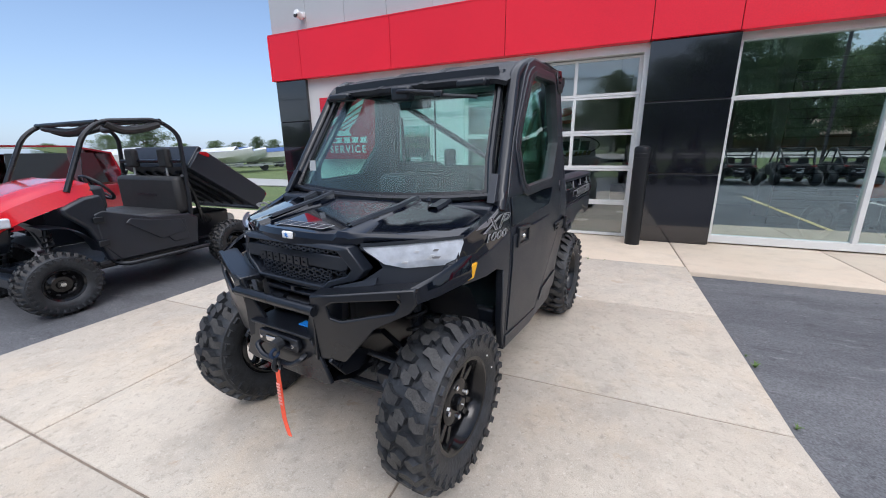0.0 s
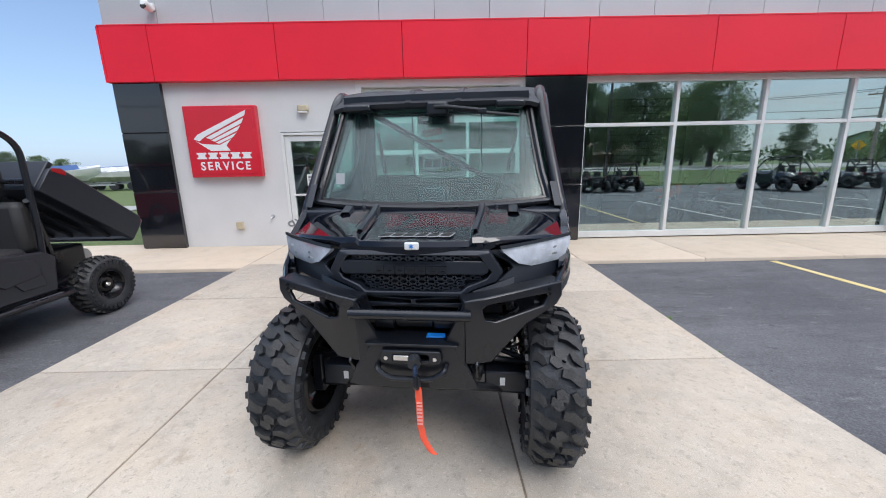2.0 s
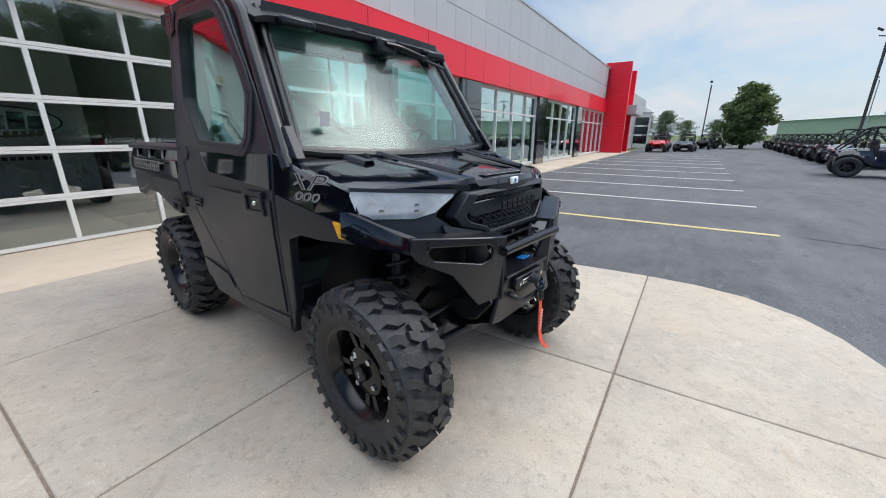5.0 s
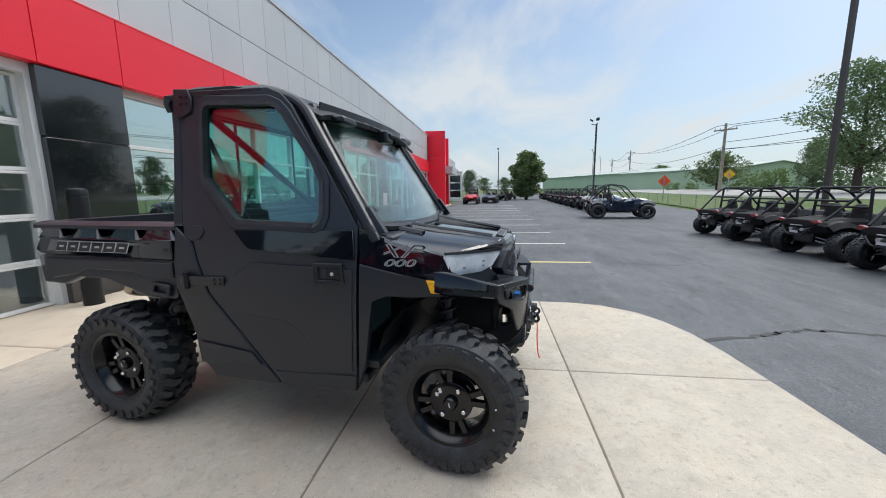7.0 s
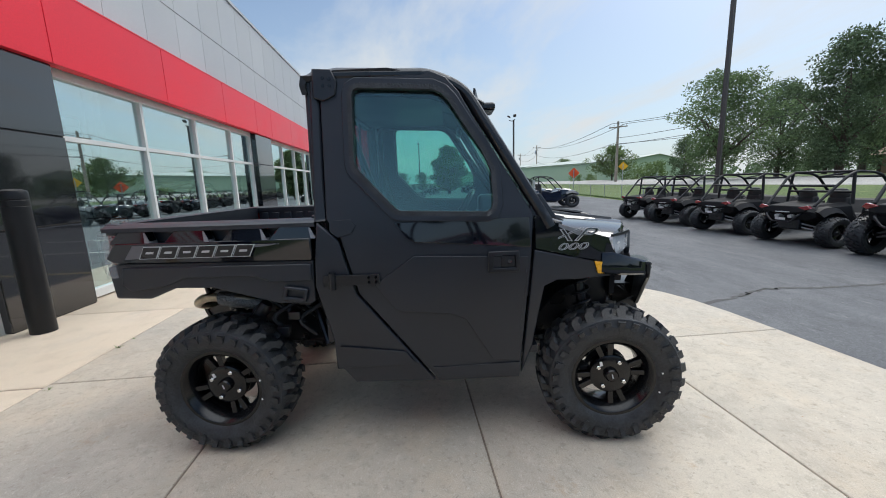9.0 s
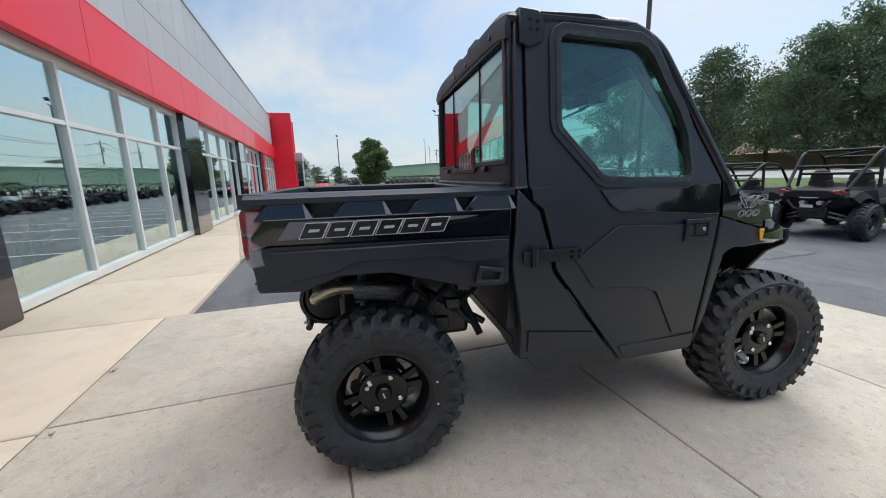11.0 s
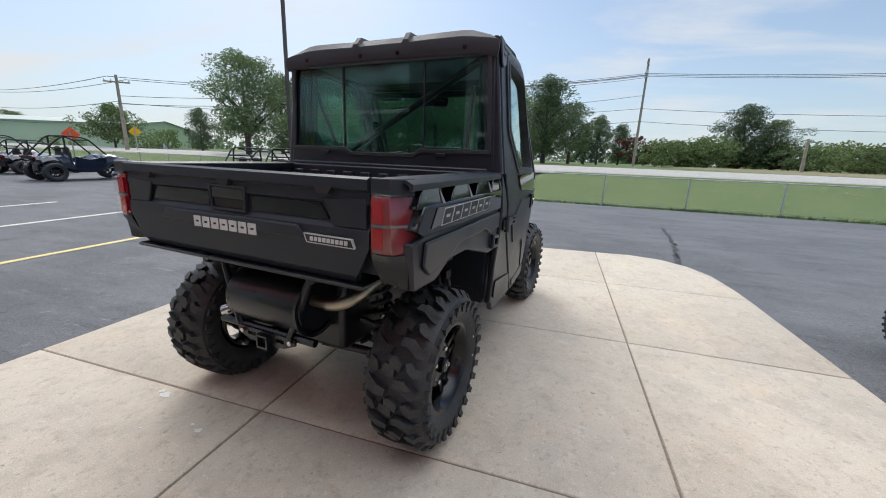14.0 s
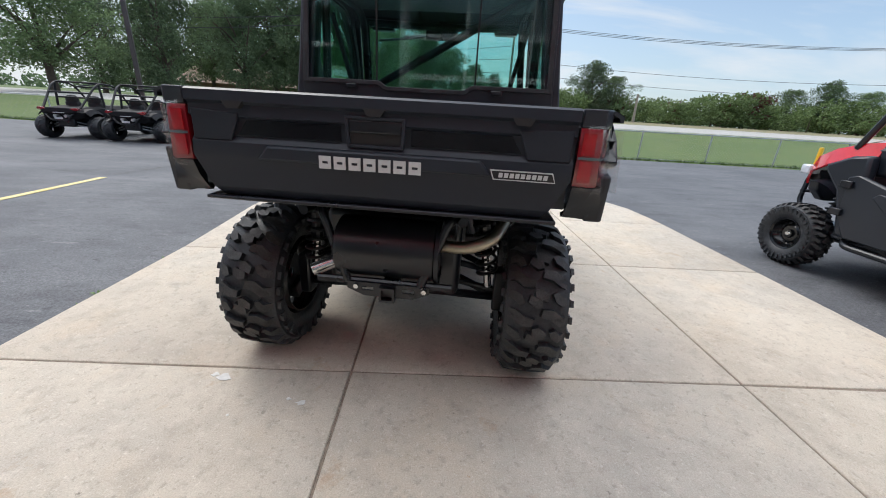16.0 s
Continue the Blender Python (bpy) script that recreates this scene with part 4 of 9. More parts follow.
# ---- wheels ----
def make_tyre(R, hw, pitches, rim_r):
    def prof(w):
        a = min(1.05, abs(w) / hw)
        return R - 0.004 * (a / 0.6) ** 2 if a < 0.6 else R - 0.004 - 0.016 * ((a - 0.6) / 0.33) ** 2 if a < 0.93 else R - 0.020 - 0.45 * (a - 0.93)
    ring = [(rim_r, hw * 0.70), (rim_r + 0.012, hw * 0.82), (rim_r + 0.05, hw * 0.97), (rim_r + 0.085, hw * 1.0), (R - 0.066, hw * 1.0), (prof(hw * 0.93), hw * 0.93), (prof(hw * 0.78), hw * 0.78), (prof(hw * 0.6), hw * 0.6), (R, 0.0)]
    full = ring + [(r, -w) for r, w in ring[-2::-1]]
    bm = lathe(full, 54, caps=False)

    def lug(poly, h, slope=0.88):
        c = Vector((sum(p[0] for p in poly) / len(poly), sum(p[1] for p in poly) / len(poly)))
        low, top = [], []
        for t, w in poly:
            for lst, dh, k in ((low, -0.004, 1.0), (top, h, slope)):
                tt, ww = c.x + (t - c.x) * k, c.y + (w - c.y) * k
                r = prof(w) + dh
                lst.append(bm.verts.new((r * math.cos(tt), ww if abs(w) < hw * 0.9 else w, r * math.sin(tt))))
        n = len(poly)
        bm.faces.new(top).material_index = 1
        for i in range(n):
            bm.faces.new((low[i], low[(i + 1) % n], top[(i + 1) % n], top[i]))
    d = 2 * math.pi / pitches
    for k in range(pitches):
        for s, off in ((1, 0.0), (-1, 0.5)):
            t = (k + off) * d

            def P(*rows):
                return [(t + a * d * s, b * hw * s) for a, b in rows]
            lug(P((0.02, 1.04), (0.30, 1.04), (0.33, 0.72), (0.50, 0.44), (0.49, 0.12), (0.29, 0.06), (0.24, 0.36), (0.07, 0.64)), 0.024, 0.95)
            lug(P((0.53, 1.04), (0.80, 1.04), (0.84, 0.70), (0.97, 0.54), (0.90, 0.38), (0.70, 0.48), (0.60, 0.68)), 0.022, 0.94)
            lug(P((0.66, 0.26), (0.86, 0.32), (1.02, 0.06), (0.97, -0.13), (0.78, -0.12)), 0.023, 0.93)
            # ribs that run down the side wall
            for a0, a1, depth_ in ((0.05, 0.27, 0.052), (0.56, 0.77, 0.034)):
                ring4 = [(r_, a_) for r_, a_ in ((R - 0.030, a0), (R - 0.030, a1), (R - 0.030 - depth_, a1 - 0.04), (R - 0.030 - depth_, a0 + 0.05))]
                low = [bm.verts.new((r_ * math.cos(t + a_ * d * s), s * hw * 0.985, r_ * math.sin(t + a_ * d * s))) for r_, a_ in ring4]
                top = [bm.verts.new((r_ * math.cos(t + a_ * d * s), s * (hw * 1.0 + (0.012 if i_ < 2 else 0.002)), r_ * math.sin(t + a_ * d * s))) for i_, (r_, a_) in enumerate(ring4)]
                bm.faces.new(top)
                for i_ in range(4):
                    bm.faces.new((low[i_], low[(i_ + 1) % 4], top[(i_ + 1) % 4], top[i_]))
    return bm


def make_rim(r, hw, face, spokes, dish=0.03):
    bm = lathe([(r - 0.012, -hw * 0.85), (r + 0.004, -hw * 0.72), (r - 0.025, -hw * 0.5), (r - 0.03, face - 0.02), (r - 0.022, hw * 0.55), (r + 0.004, hw * 0.72), (r + 0.012, hw * 0.80),
                (r - 0.004, hw * 0.80), (r - 0.016, hw * 0.72), (r - 0.034, face + 0.004), (r - 0.042, face - 0.02), (r - 0.036, -hw * 0.5), (r - 0.02, -hw * 0.86)], 48, loop=True)
    # spokes in pairs
    for k in range(spokes):
        for off in (-0.20, 0.20):
            a = 2 * math.pi * k / spokes + off
            m = Matrix.Rotation(-a, 4, "Y")
            vs = box(bm, 0.085, r - 0.026, face - 0.026, face + 0.006, -0.0145, 0.0145)
            for v in vs:
                if v.co.x < 0.1:
                    v.co.y -= dish * 0.3
                    v.co.z *= 0.95
                v.co = m @ v.co
    return bm


def add_wheel(vehicle, x, y, z, s, R, hw, rim_r, name="wheel", steel=False, pitches=14, turn=0.0, steer=0.0):
    w = thing(name)
    w.parent = vehicle
    w.matrix_local = pose(x, y, z, 0, 0, steer) @ (Matrix.Identity(4) if s > 0 else pose(0, 0, 0, 0, 0, 180)) @ pose(0, 0, 0, 0, turn, 0)
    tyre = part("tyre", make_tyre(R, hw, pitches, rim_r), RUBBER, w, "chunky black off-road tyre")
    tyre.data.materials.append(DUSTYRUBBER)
    if steel:
        bm = lathe([(rim_r - 0.01, -hw * 0.8), (rim_r + 0.005, -hw * 0.7), (rim_r - 0.02, -hw * 0.3), (rim_r - 0.02, hw * 0.45), (rim_r + 0.005, hw * 0.7), (rim_r + 0.008, hw * 0.8), (rim_r - 0.01, hw * 0.72),
                    (rim_r - 0.03, hw * 0.30), (rim_r - 0.045, hw * 0.18), (rim_r * 0.62, hw * 0.22), (rim_r * 0.50, hw * 0.34), (rim_r * 0.30, hw * 0.34), (rim_r * 0.26, hw * 0.5), (0.0, hw * 0.52)], 40)
        part("rim", bm, RIMBLACK, w, "black pressed steel rim")
        # solid dark discs on the rim stand in for the shade of vent holes
        for k in range(8):
            b2 = lathe([(0.0, -0.004), (0.016, -0.004), (0.016, 0.004), (0.0, 0.004)], 10, axis="z")
            part("vent_hole", move(b2, pose(0, 0, 0, 0, 45 * k, 0) @ pose(rim_r * 0.72, hw * 0.2, 0, 90, 0, 0)), DARKSEAL, w)
        part("hub_cap", lathe([(0.0, hw * 0.60), (0.02, hw * 0.58), (0.026, hw * 0.50), (0.026, hw * 0.36)], 20), CHROME, w)
    else:
        face = hw * 0.42
        part("rim", make_rim(rim_r, hw, face, 4), RIMBLACK, w, "gloss black cast alloy rim", bevel=0.002)
        hub = part("hub_cap", lathe([(0.0, face + 0.032), (0.028, face + 0.031), (0.034, face + 0.024), (0.037, face + 0.004), (0.095, face + 0.006), (0.106, face + 0.001), (0.110, face - 0.012), (0.106, face - 0.05)], 32), RIMBLACK, w)
        for k in range(4):
            a = math.pi / 4 + k * math.pi / 2
            b2 = lathe([(0.0, 0.014), (0.0095, 0.013), (0.0125, 0.010), (0.0125, -0.004)], 6)
            part("lug_nut", move(b2, pose(0.078 * math.cos(a), face + 0.004, 0.078 * math.sin(a))), CHROME, w, "bright lug nut")
        part("emblem", boxes((-0.003, 0.003, face + 0.0315, face + 0.0335, -0.012, 0.012)), PALEINK, hub)
        part("sticker", boxes((0.030, 0.044, face + 0.0065, face + 0.009, 0.058, 0.082)), WHITE, w, "small white sticker")
        for tx, tz in ((-0.20, -0.12), (-0.235, -0.02)):
            part("paint_mark", boxes((tx - 0.004, tx + 0.004, hw * 0.99, hw * 1.004, tz - 0.004, tz + 0.004)), WHITE, w, "tiny white tyre mark")
        part("brake_disc", lathe([(0.03, -hw * 0.3), (0.115, -hw * 0.3), (0.115, -hw * 0.3 + 0.006), (0.03, -hw * 0.3 + 0.006)], 32, loop=True), SPRING, w)
        part("brake_caliper", boxes((0.06, 0.14, -hw * 0.3 - 0.03, -hw * 0.3 + 0.035, -0.05, 0.05)), SPRING, w, bevel=0.006)
    return w


truck = tagged(thing("utility_vehicle", TV), "black cab utility vehicle with cargo bed, parked on the concrete pad", "utility vehicle")
FA, RA = 2.105, 0.045
add_wheel(truck, FA, -0.624, 0.370, -1, 0.352, 0.120, 0.206, "front_wheel", steer=-2.0, turn=14)
add_wheel(truck, FA, 0.630, 0.370, 1, 0.352, 0.120, 0.206, "front_wheel", steer=-2.0, turn=50)
add_wheel(truck, RA, -0.640, 0.368, -1, 0.350, 0.140, 0.206, "rear_wheel", turn=20)
add_wheel(truck, RA, 0.635, 0.366, 1, 0.350, 0.140, 0.206, "rear_wheel", turn=70)

# ---- chassis and running gear ----
part("chassis", boxes((0.74, 1.64, -0.62, 0.62, 0.38, 0.44), (0.74, 1.62, -0.66, 0.66, 0.44, 0.62)), PLASTIC, truck, bevel=0.02)
part("front_frame", boxes((1.60, 2.28, -0.20, 0.20, 0.40, 0.90)), SATIN, truck, bevel=0.02)
part("engine", boxes((-0.15, 0.55, -0.30, 0.30, 0.42, 0.80)), SATIN, truck, bevel=0.03)
for s in (-1, 1):
    for x0, y0 in ((FA, 0.56), (RA, 0.50)):
        front = x0 > 1
        xi = x0 + 0.16
        xj = x0 - 0.16
        part("lower_arm", tube(rounded([(xi, s * 0.14, 0.43), (x0 + 0.02, s * y0, 0.33), (xj, s * 0.14, 0.43)], 0.05), 0.021), SATIN, truck)
        part("upper_arm", tube(rounded([(x0 + 0.10, s * 0.18, 0.58), (x0 + 0.01, s * y0, 0.47), (x0 - 0.10, s * 0.18, 0.58)], 0.05), 0.016), SATIN, truck)
        part("axle", tube([(x0, s * 0.12, 0.45), (x0, s * 0.26, 0.42), (x0, s * (y0 + 0.02), 0.375)], 0.017), SATIN, truck)
        part("axle_boot", move(lathe([(0.022, -0.06), (0.045, -0.04), (0.030, -0.03), (0.048, -0.015), (0.032, -0.005), (0.050, 0.01), (0.050, 0.05)], 18), pose(x0, s * 0.24, 0.425, -16 * s)), RUBBER, truck)
        part("upright", boxes((x0 - 0.045, x0 + 0.045, s * y0 - 0.03, s * y0 + 0.03, 0.28, 0.50)), SATIN, truck, bevel=0.012)
        # shock with coil
        a = Vector((x0 - 0.04, s * (y0 - (0.10 if front else 0.06)), 0.42)); b = Vector((x0 - 0.10 if front else x0 - 0.06, s * (y0 - (0.17 if front else 0.12)), 0.97 if front else 0.86))
        shock = part("shock_absorber", tube([a, a.lerp(b, 0.45)], 0.020), CHROME, truck, "dark coil-over shock absorber")
        part("shock_body", tube([a.lerp(b, 0.42), b], 0.030), SATIN, shock)
        d = (b - a).normalized(); u = d.orthogonal().normalized(); w2 = d.cross(u)
        pts = []
        for k in range(84):
            q = k / 83
            ang = q * 2 * math.pi * 6.5
            pts.append(a.lerp(b, 0.16 + 0.72 * q) + (u * math.cos(ang) + w2 * math.sin(ang)) * 0.047)
        part("spring", tube(pts, 0.0085, 6), SPRING, shock)
    part("arm_guard", boxes((FA - 0.02, FA + 0.10, min(s * 0.30, s * 0.50), max(s * 0.30, s * 0.50), 0.36, 0.47)), PLASTIC, truck, bevel=0.01)
    part("label_tag", boxes((FA + 0.100, FA + 0.103, s * 0.385 - 0.012, s * 0.385 + 0.012, 0.40, 0.44)), WHITE, truck, "small white tag")
# rear frame, hitch, exhaust
part("hitch", plate([(-0.032, -0.032), (0.032, -0.032), (0.032, 0.032), (-0.032, 0.032)], [[(-0.023, -0.023), (0.023, -0.023), (0.023, 0.023), (-0.023, 0.023)]], "x", -0.36, -0.22), SATIN, truck, "square hitch receiver", 0).matrix_local = Matrix.Translation((0, -0.02, 0.505))
part("hitch_plate", plate([(-0.17, 0.0), (-0.10, -0.03), (0.10, -0.03), (0.17, 0.0), (0.17, 0.03), (-0.17, 0.03)], [[(-0.11, -0.005), (-0.06, -0.005), (-0.06, 0.012), (-0.11, 0.012)], [(0.06, -0.005), (0.11, -0.005), (0.11, 0.012), (0.06, 0.012)]], "x", -0.335, -0.325), SATIN, truck).matrix_local = Matrix.Translation((0, -0.02, 0.515))
for y in (-0.155, 0.125):
    part("bolt", move(lathe([(0.0, 0.012), (0.011, 0.012), (0.011, 0)], 6, axis="x"), pose(-0.35, y - 0.02 + 0.005, 0.53, 0, 0, 0)), CHROME, truck)
muf = part("muffler", move(lathe([(0.0, -0.215), (0.105, -0.215), (0.128, -0.20), (0.130, -0.19), (0.130, 0.19), (0.128, 0.20), (0.105, 0.215), (0.0, 0.215)], 36), pose(-0.22, 0.0, 0.665)), SATIN, truck, "black cylindrical exhaust muffler")
part("muffler_rim", move(lathe([(0.118, -0.222), (0.136, -0.222), (0.136, -0.205), (0.118, -0.205)], 36, loop=True), pose(-0.22, 0, 0.665)), SATIN, muf)
part("exhaust_pipe", tube(rounded([(-0.24, -0.21, 0.70), (-0.25, -0.33, 0.70), (-0.25, -0.43, 0.745), (-0.15, -0.475, 0.80), (0.05, -0.475, 0.785), (0.30, -0.40, 0.70)], 0.06, 6), 0.026, 14), pmat("heated_steel_pipe", (0.42, 0.37, 0.28), 0.35, 0.9, 0.3, 12), truck, "bare steel exhaust pipe")
part("tail_pipe", tube([(-0.22, 0.20, 0.60), (-0.28, 0.32, 0.555)], 0.028, 16), CHROME, truck, "bright tail pipe")
shield = skin([[(-0.06 + 0.06 * i, -0.475 + 0.012 * i - 0.052 * math.sin(j), 0.79 - 0.014 * i + 0.045 * math.cos(j)) for j in (-0.6, 0, 0.5, 1.0, 1.5, 2.0, 2.6)] for i in range(6)])
part("pipe_shield", thick(shield, 0.002), MESHGREY, truck, "perforated grey heat shield")
for s in (-1, 1):
    part("frame_tube", tube(rounded([(0.62, s * 0.34, 0.50), (0.10, s * 0.30, 0.82), (-0.36, s * 0.30, 0.84)], 0.1), 0.019), SATIN, truck)
    part("frame_tube", tube(rounded([(-0.32, s * 0.15, 0.54), (-0.30, s * 0.26, 0.84), (0.20, s * 0.30, 0.86)], 0.05), 0.017), SATIN, truck)
    part("frame_tube", tube([(0.55, s * 0.50, 0.50), (0.40, s * 0.34, 0.86)], 0.02), SATIN, truck)
for k, z_ in enumerate((0.60, 0.68, 0.76)):
    part("bracket", boxes((0.30 + 0.06 * k, 0.37 + 0.06 * k, -0.60 + 0.02 * k, -0.56 + 0.02 * k, z_, z_ + 0.05)), SATIN, truck, bevel=0.006)
part("reservoir", move(lathe([(0.0, 0.09), (0.03, 0.085), (0.036, 0.07), (0.036, -0.08), (0.0, -0.085)], 16, axis="z"), pose(0.18, -0.53, 0.70, 0, 35, 0)), SATIN, truck)
part("cross_tube", tube([(-0.31, -0.28, 0.54), (-0.31, 0.28, 0.54)], 0.017), SATIN, truck)
for k, (x, y, z) in enumerate(((0.30, -0.46, 0.70), (0.42, -0.50, 0.64), (0.22, -0.50, 0.62), (0.50, -0.54, 0.58), (0.36, -0.55, 0.60), (0.46, -0.48, 0.72))):
    part("hose", tube(rounded([(x, y, z), (x - 0.10, y - 0.03, z + 0.10), (x + 0.03, y + 0.05, z + 0.17)], 0.06), 0.012, 8), RUBBER, truck)

# ---- cab sides ----
DOOR = [(0.685, 1.26), (0.685, 1.86), (0.705, 1.895), (0.74, 1.91), (1.20, 1.905), (1.27, 1.885), (1.33, 1.83), (1.675, 1.255), (1.665, 1.08), (1.612, 0.385), (1.195, 0.385), (0.82, 0.885), (0.75, 1.16)]
GLASS = [(0.825, 1.80), (0.835, 1.825), (0.86, 1.838), (1.21, 1.828), (1.255, 1.815), (1.29, 1.785), (1.44, 1.57), (1.485, 1.47), (1.492, 1.31), (1.478, 1.275), (1.45, 1.262), (1.04, 1.278), (1.015, 1.288), (0.83, 1.49), (0.823, 1.52)]


def scaled(poly, d):
    """The outline moved outwards by about d."""
    c = Vector((sum(p[0] for p in poly) / len(poly), sum(p[1] for p in poly) / len(poly)))
    out = []
    n = len(poly)
    area = sum(p[0] * q[1] - q[0] * p[1] for p, q in zip(poly, poly[1:] + poly[:1]))
    for i in range(n):
        a, p, b = (Vector(poly[(i + k) % n]) for k in (-1, 0, 1))
        e0, e1 = (p - a).normalized(), (b - p).normalized()
        n0, n1 = Vector((e0.y, -e0.x)), Vector((e1.y, -e1.x))
        if area < 0:
            n0, n1 = -n0, -n1
        k = n0 + n1
        k = k / max(0.5, k.dot(n0))
        out.append(tuple(p + k * d))
    return out


for s in (-1, 1):
    door = side_plate("door", DOOR, [GLASS], -0.045, 0.0, PLASTIC, truck, s, "matte black cab door with window", 0.010)
    side_plate("window_surround", scaled(GLASS, 0.038), [scaled(GLASS, 0.004)], -0.02, 0.010, PLASTIC, door, s, "", 0.006)
    side_plate("window_seal", scaled(GLASS, 0.012), [scaled(GLASS, -0.010)], -0.03, 0.013, RUBBER, door, s, "", 0.003)
    side_plate("pane", scaled(GLASS, 0.002), [], -0.026, -0.020, CABGLASS, door, s, "tinted door glass", 0, smooth=60)
    side_plate("gloss_panel", [(1.01, 1.232), (1.655, 1.242), (1.660, 1.095), (1.105, 1.135), (1.07, 1.155)], [], 0.0, 0.008, GLOSS, door, s, "gloss black belt panel", 0.004)
    side_plate("door_bolster", [(1.00, 0.79), (1.27, 0.765), (1.34, 0.735), (1.475, 0.50), (1.60, 0.50), (1.645, 1.05), (1.10, 1.07), (0.90, 0.93)], [], 0.0, 0.007, PLASTIC, door, s, "", 0.006)
    side_plate("sill_trim", [(1.165, 0.468), (1.20, 0.410), (1.612, 0.40), (1.620, 0.475)], [], 0.0, 0.008, PLASTIC, door, s, "", 0.004)
    latch = side_plate("latch_plate", [(1.45, 0.975), (1.605, 0.975), (1.60, 1.08), (1.452, 1.08)], [[(1.475, 0.995), (1.585, 0.995), (1.582, 1.06), (1.477, 1.06)]], 0.0, 0.018, SATIN, door, s, "", 0.004)
    side_plate("latch_paddle", [(1.515, 0.998), (1.583, 0.998), (1.58, 1.057), (1.515, 1.057)], [], 0.0, 0.013, SATIN, latch, s, "", 0.004)
    part("lock", move(lathe([(0, 0.008), (0.009, 0.008), (0.011, 0.004), (0.011, -0.01)], 14), pose(1.553, s * (half_width(1.55, 1.03) + 0.018), 1.03, 0, 0, 0 if s > 0 else 180)), CHROME, latch, "round steel lock")
    side_plate("corner_panel", [(0.635, 1.25), (0.735, 1.155), (0.805, 0.880), (1.178, 0.385), (0.76, 0.38), (0.70, 0.46), (0.665, 0.46), (0.665, 0.63), (0.61, 0.93)], [], -0.04, -0.004, PLASTIC, truck, s, "", 0.008)
    part("wheel_liner", plate([(s * 0.42, 0.50), (s * 0.69, 0.45), (s * 0.715, 0.50), (s * 0.735, 0.92), (s * 0.42, 0.92)], (), "x", 0.664, 0.70), PLASTIC, truck, "", 30, 0.012)
    side_plate("corner_trim", [(0.70, 0.50), (0.735, 0.475), (1.08, 0.49), (1.03, 0.56), (0.70, 0.60)], [], 0.0, 0.006, PLASTIC, truck, s, "", 0.004)
    side_plate("pillar", [(0.625, 1.25), (0.635, 1.905), (0.68, 1.905), (0.68, 1.25)], [], -0.10, -0.006, PLASTIC, truck, s, "", 0.012)
    side_plate("pocket_trim", [(0.70, 1.20), (0.735, 1.17), (0.80, 1.185), (0.825, 1.225), (0.80, 1.255), (0.70, 1.25)], [], 0.0, 0.006, PLASTIC, truck, s, "", 0.004)
    hinge = side_plate("hinge", [(0.655, 0.93), (0.93, 0.935), (0.93, 0.985), (0.655, 0.985)], [], 0.0, 0.014, SATIN, truck, s, "black door hinge", 0.005)
    part("hinge_pin", tube([(0.70, s * 0.80, 0.915), (0.70, s * 0.80, 1.0)], 0.016, 12), SATIN, hinge)
    for x in (0.875, 0.91):
        for z in (0.948, 0.972):
            part("bolt", move(lathe([(0, 0.006), (0.007, 0.006), (0.007, 0)], 6), pose(x, s * (half_width(x, z) + 0.014), z, 0, 0, 0 if s > 0 else 180)), RIMBLACK, hinge)
    brk = side_plate("roof_bracket", [(0.655, 1.79), (0.70, 1.775), (0.76, 1.80), (0.77, 1.86), (0.745, 1.915), (0.655, 1.92)], [], 0.0, 0.012, SATIN, truck, s, "", 0.006)
    for x, z in ((0.705, 1.84), (0.735, 1.84), (0.705, 1.875), (0.735, 1.87)):
        part("bolt", move(lathe([(0, 0.005), (0.008, 0.005), (0.008, 0)], 6), pose(x, s * (half_width(x, z) + 0.012), z, 0, 0, 0 if s > 0 else 180)), RIMBLACK, brk)
    # bar along the windscreen's side
    part("screen_pillar", tube(rounded([(0.66, s * 0.675, 1.893), (1.22, s * 0.665, 1.888), (1.36, s * 0.655, 1.848), (1.725, s * 0.715, 1.255), (1.76, s * 0.72, 1.20)], 0.10, 6), 0.030, 12), SATIN, truck)
    side_plate("pillar_foot", [(1.66, 1.245), (1.80, 1.245), (1.715, 1.36), (1.665, 1.345)], [], -0.05, -0.012, PLASTIC, truck, s, "", 0.006)
    for z, x in ((1.275, 1.715), (1.315, 1.695)):
        part("bolt", move(lathe([(0, 0.008), (0.014, 0.008), (0.015, 0)], 14), pose(x, s * (half_width(x, z) - 0.012), z, 0, 0, 0 if s > 0 else 180)), RIMBLACK, truck)
    # front fender
    side_plate("fender", [(1.625, 0.405), (1.675, 0.55), (1.73, 0.90), (1.80, 0.935), (2.09, 0.945), (2.15, 0.955), (2.17, 1.00), (2.12, 1.00), (1.90, 1.055), (1.678, 1.085), (1.670, 0.98)], [], -0.035, 0.004, PLASTIC, truck, s, "matte black fender", 0.008, xcuts=(1.90, 2.04, 2.12))
    side_plate("gloss_fender", [(1.682, 1.252), (1.684, 1.09), (1.90, 1.060), (2.08, 1.018), (2.15, 1.006), (2.14, 1.04), (2.105, 1.07), (2.085, 1.142), (1.97, 1.178), (1.84, 1.212)], [], -0.03, 0.006, GLOSS, truck, s, "gloss black front fender panel", 0.006, xcuts=(1.90, 2.04, 2.12))
    side_plate("side_marker", [(1.990, 1.032), (2.035, 1.026), (2.058, 0.962), (2.012, 0.966)], [], 0.002, 0.014, AMBER, truck, s, "amber side reflector", 0.003)
    part("wheel_well", skin([[(FA + 0.42 * math.cos(a), s * y, 0.50 + 0.44 * math.sin(a)) for a in (1.35, 1.57, 1.9, 2.3, 2.7, 3.0)] for y in (0.30, 0.48, 0.60)]), PLASTIC, truck)
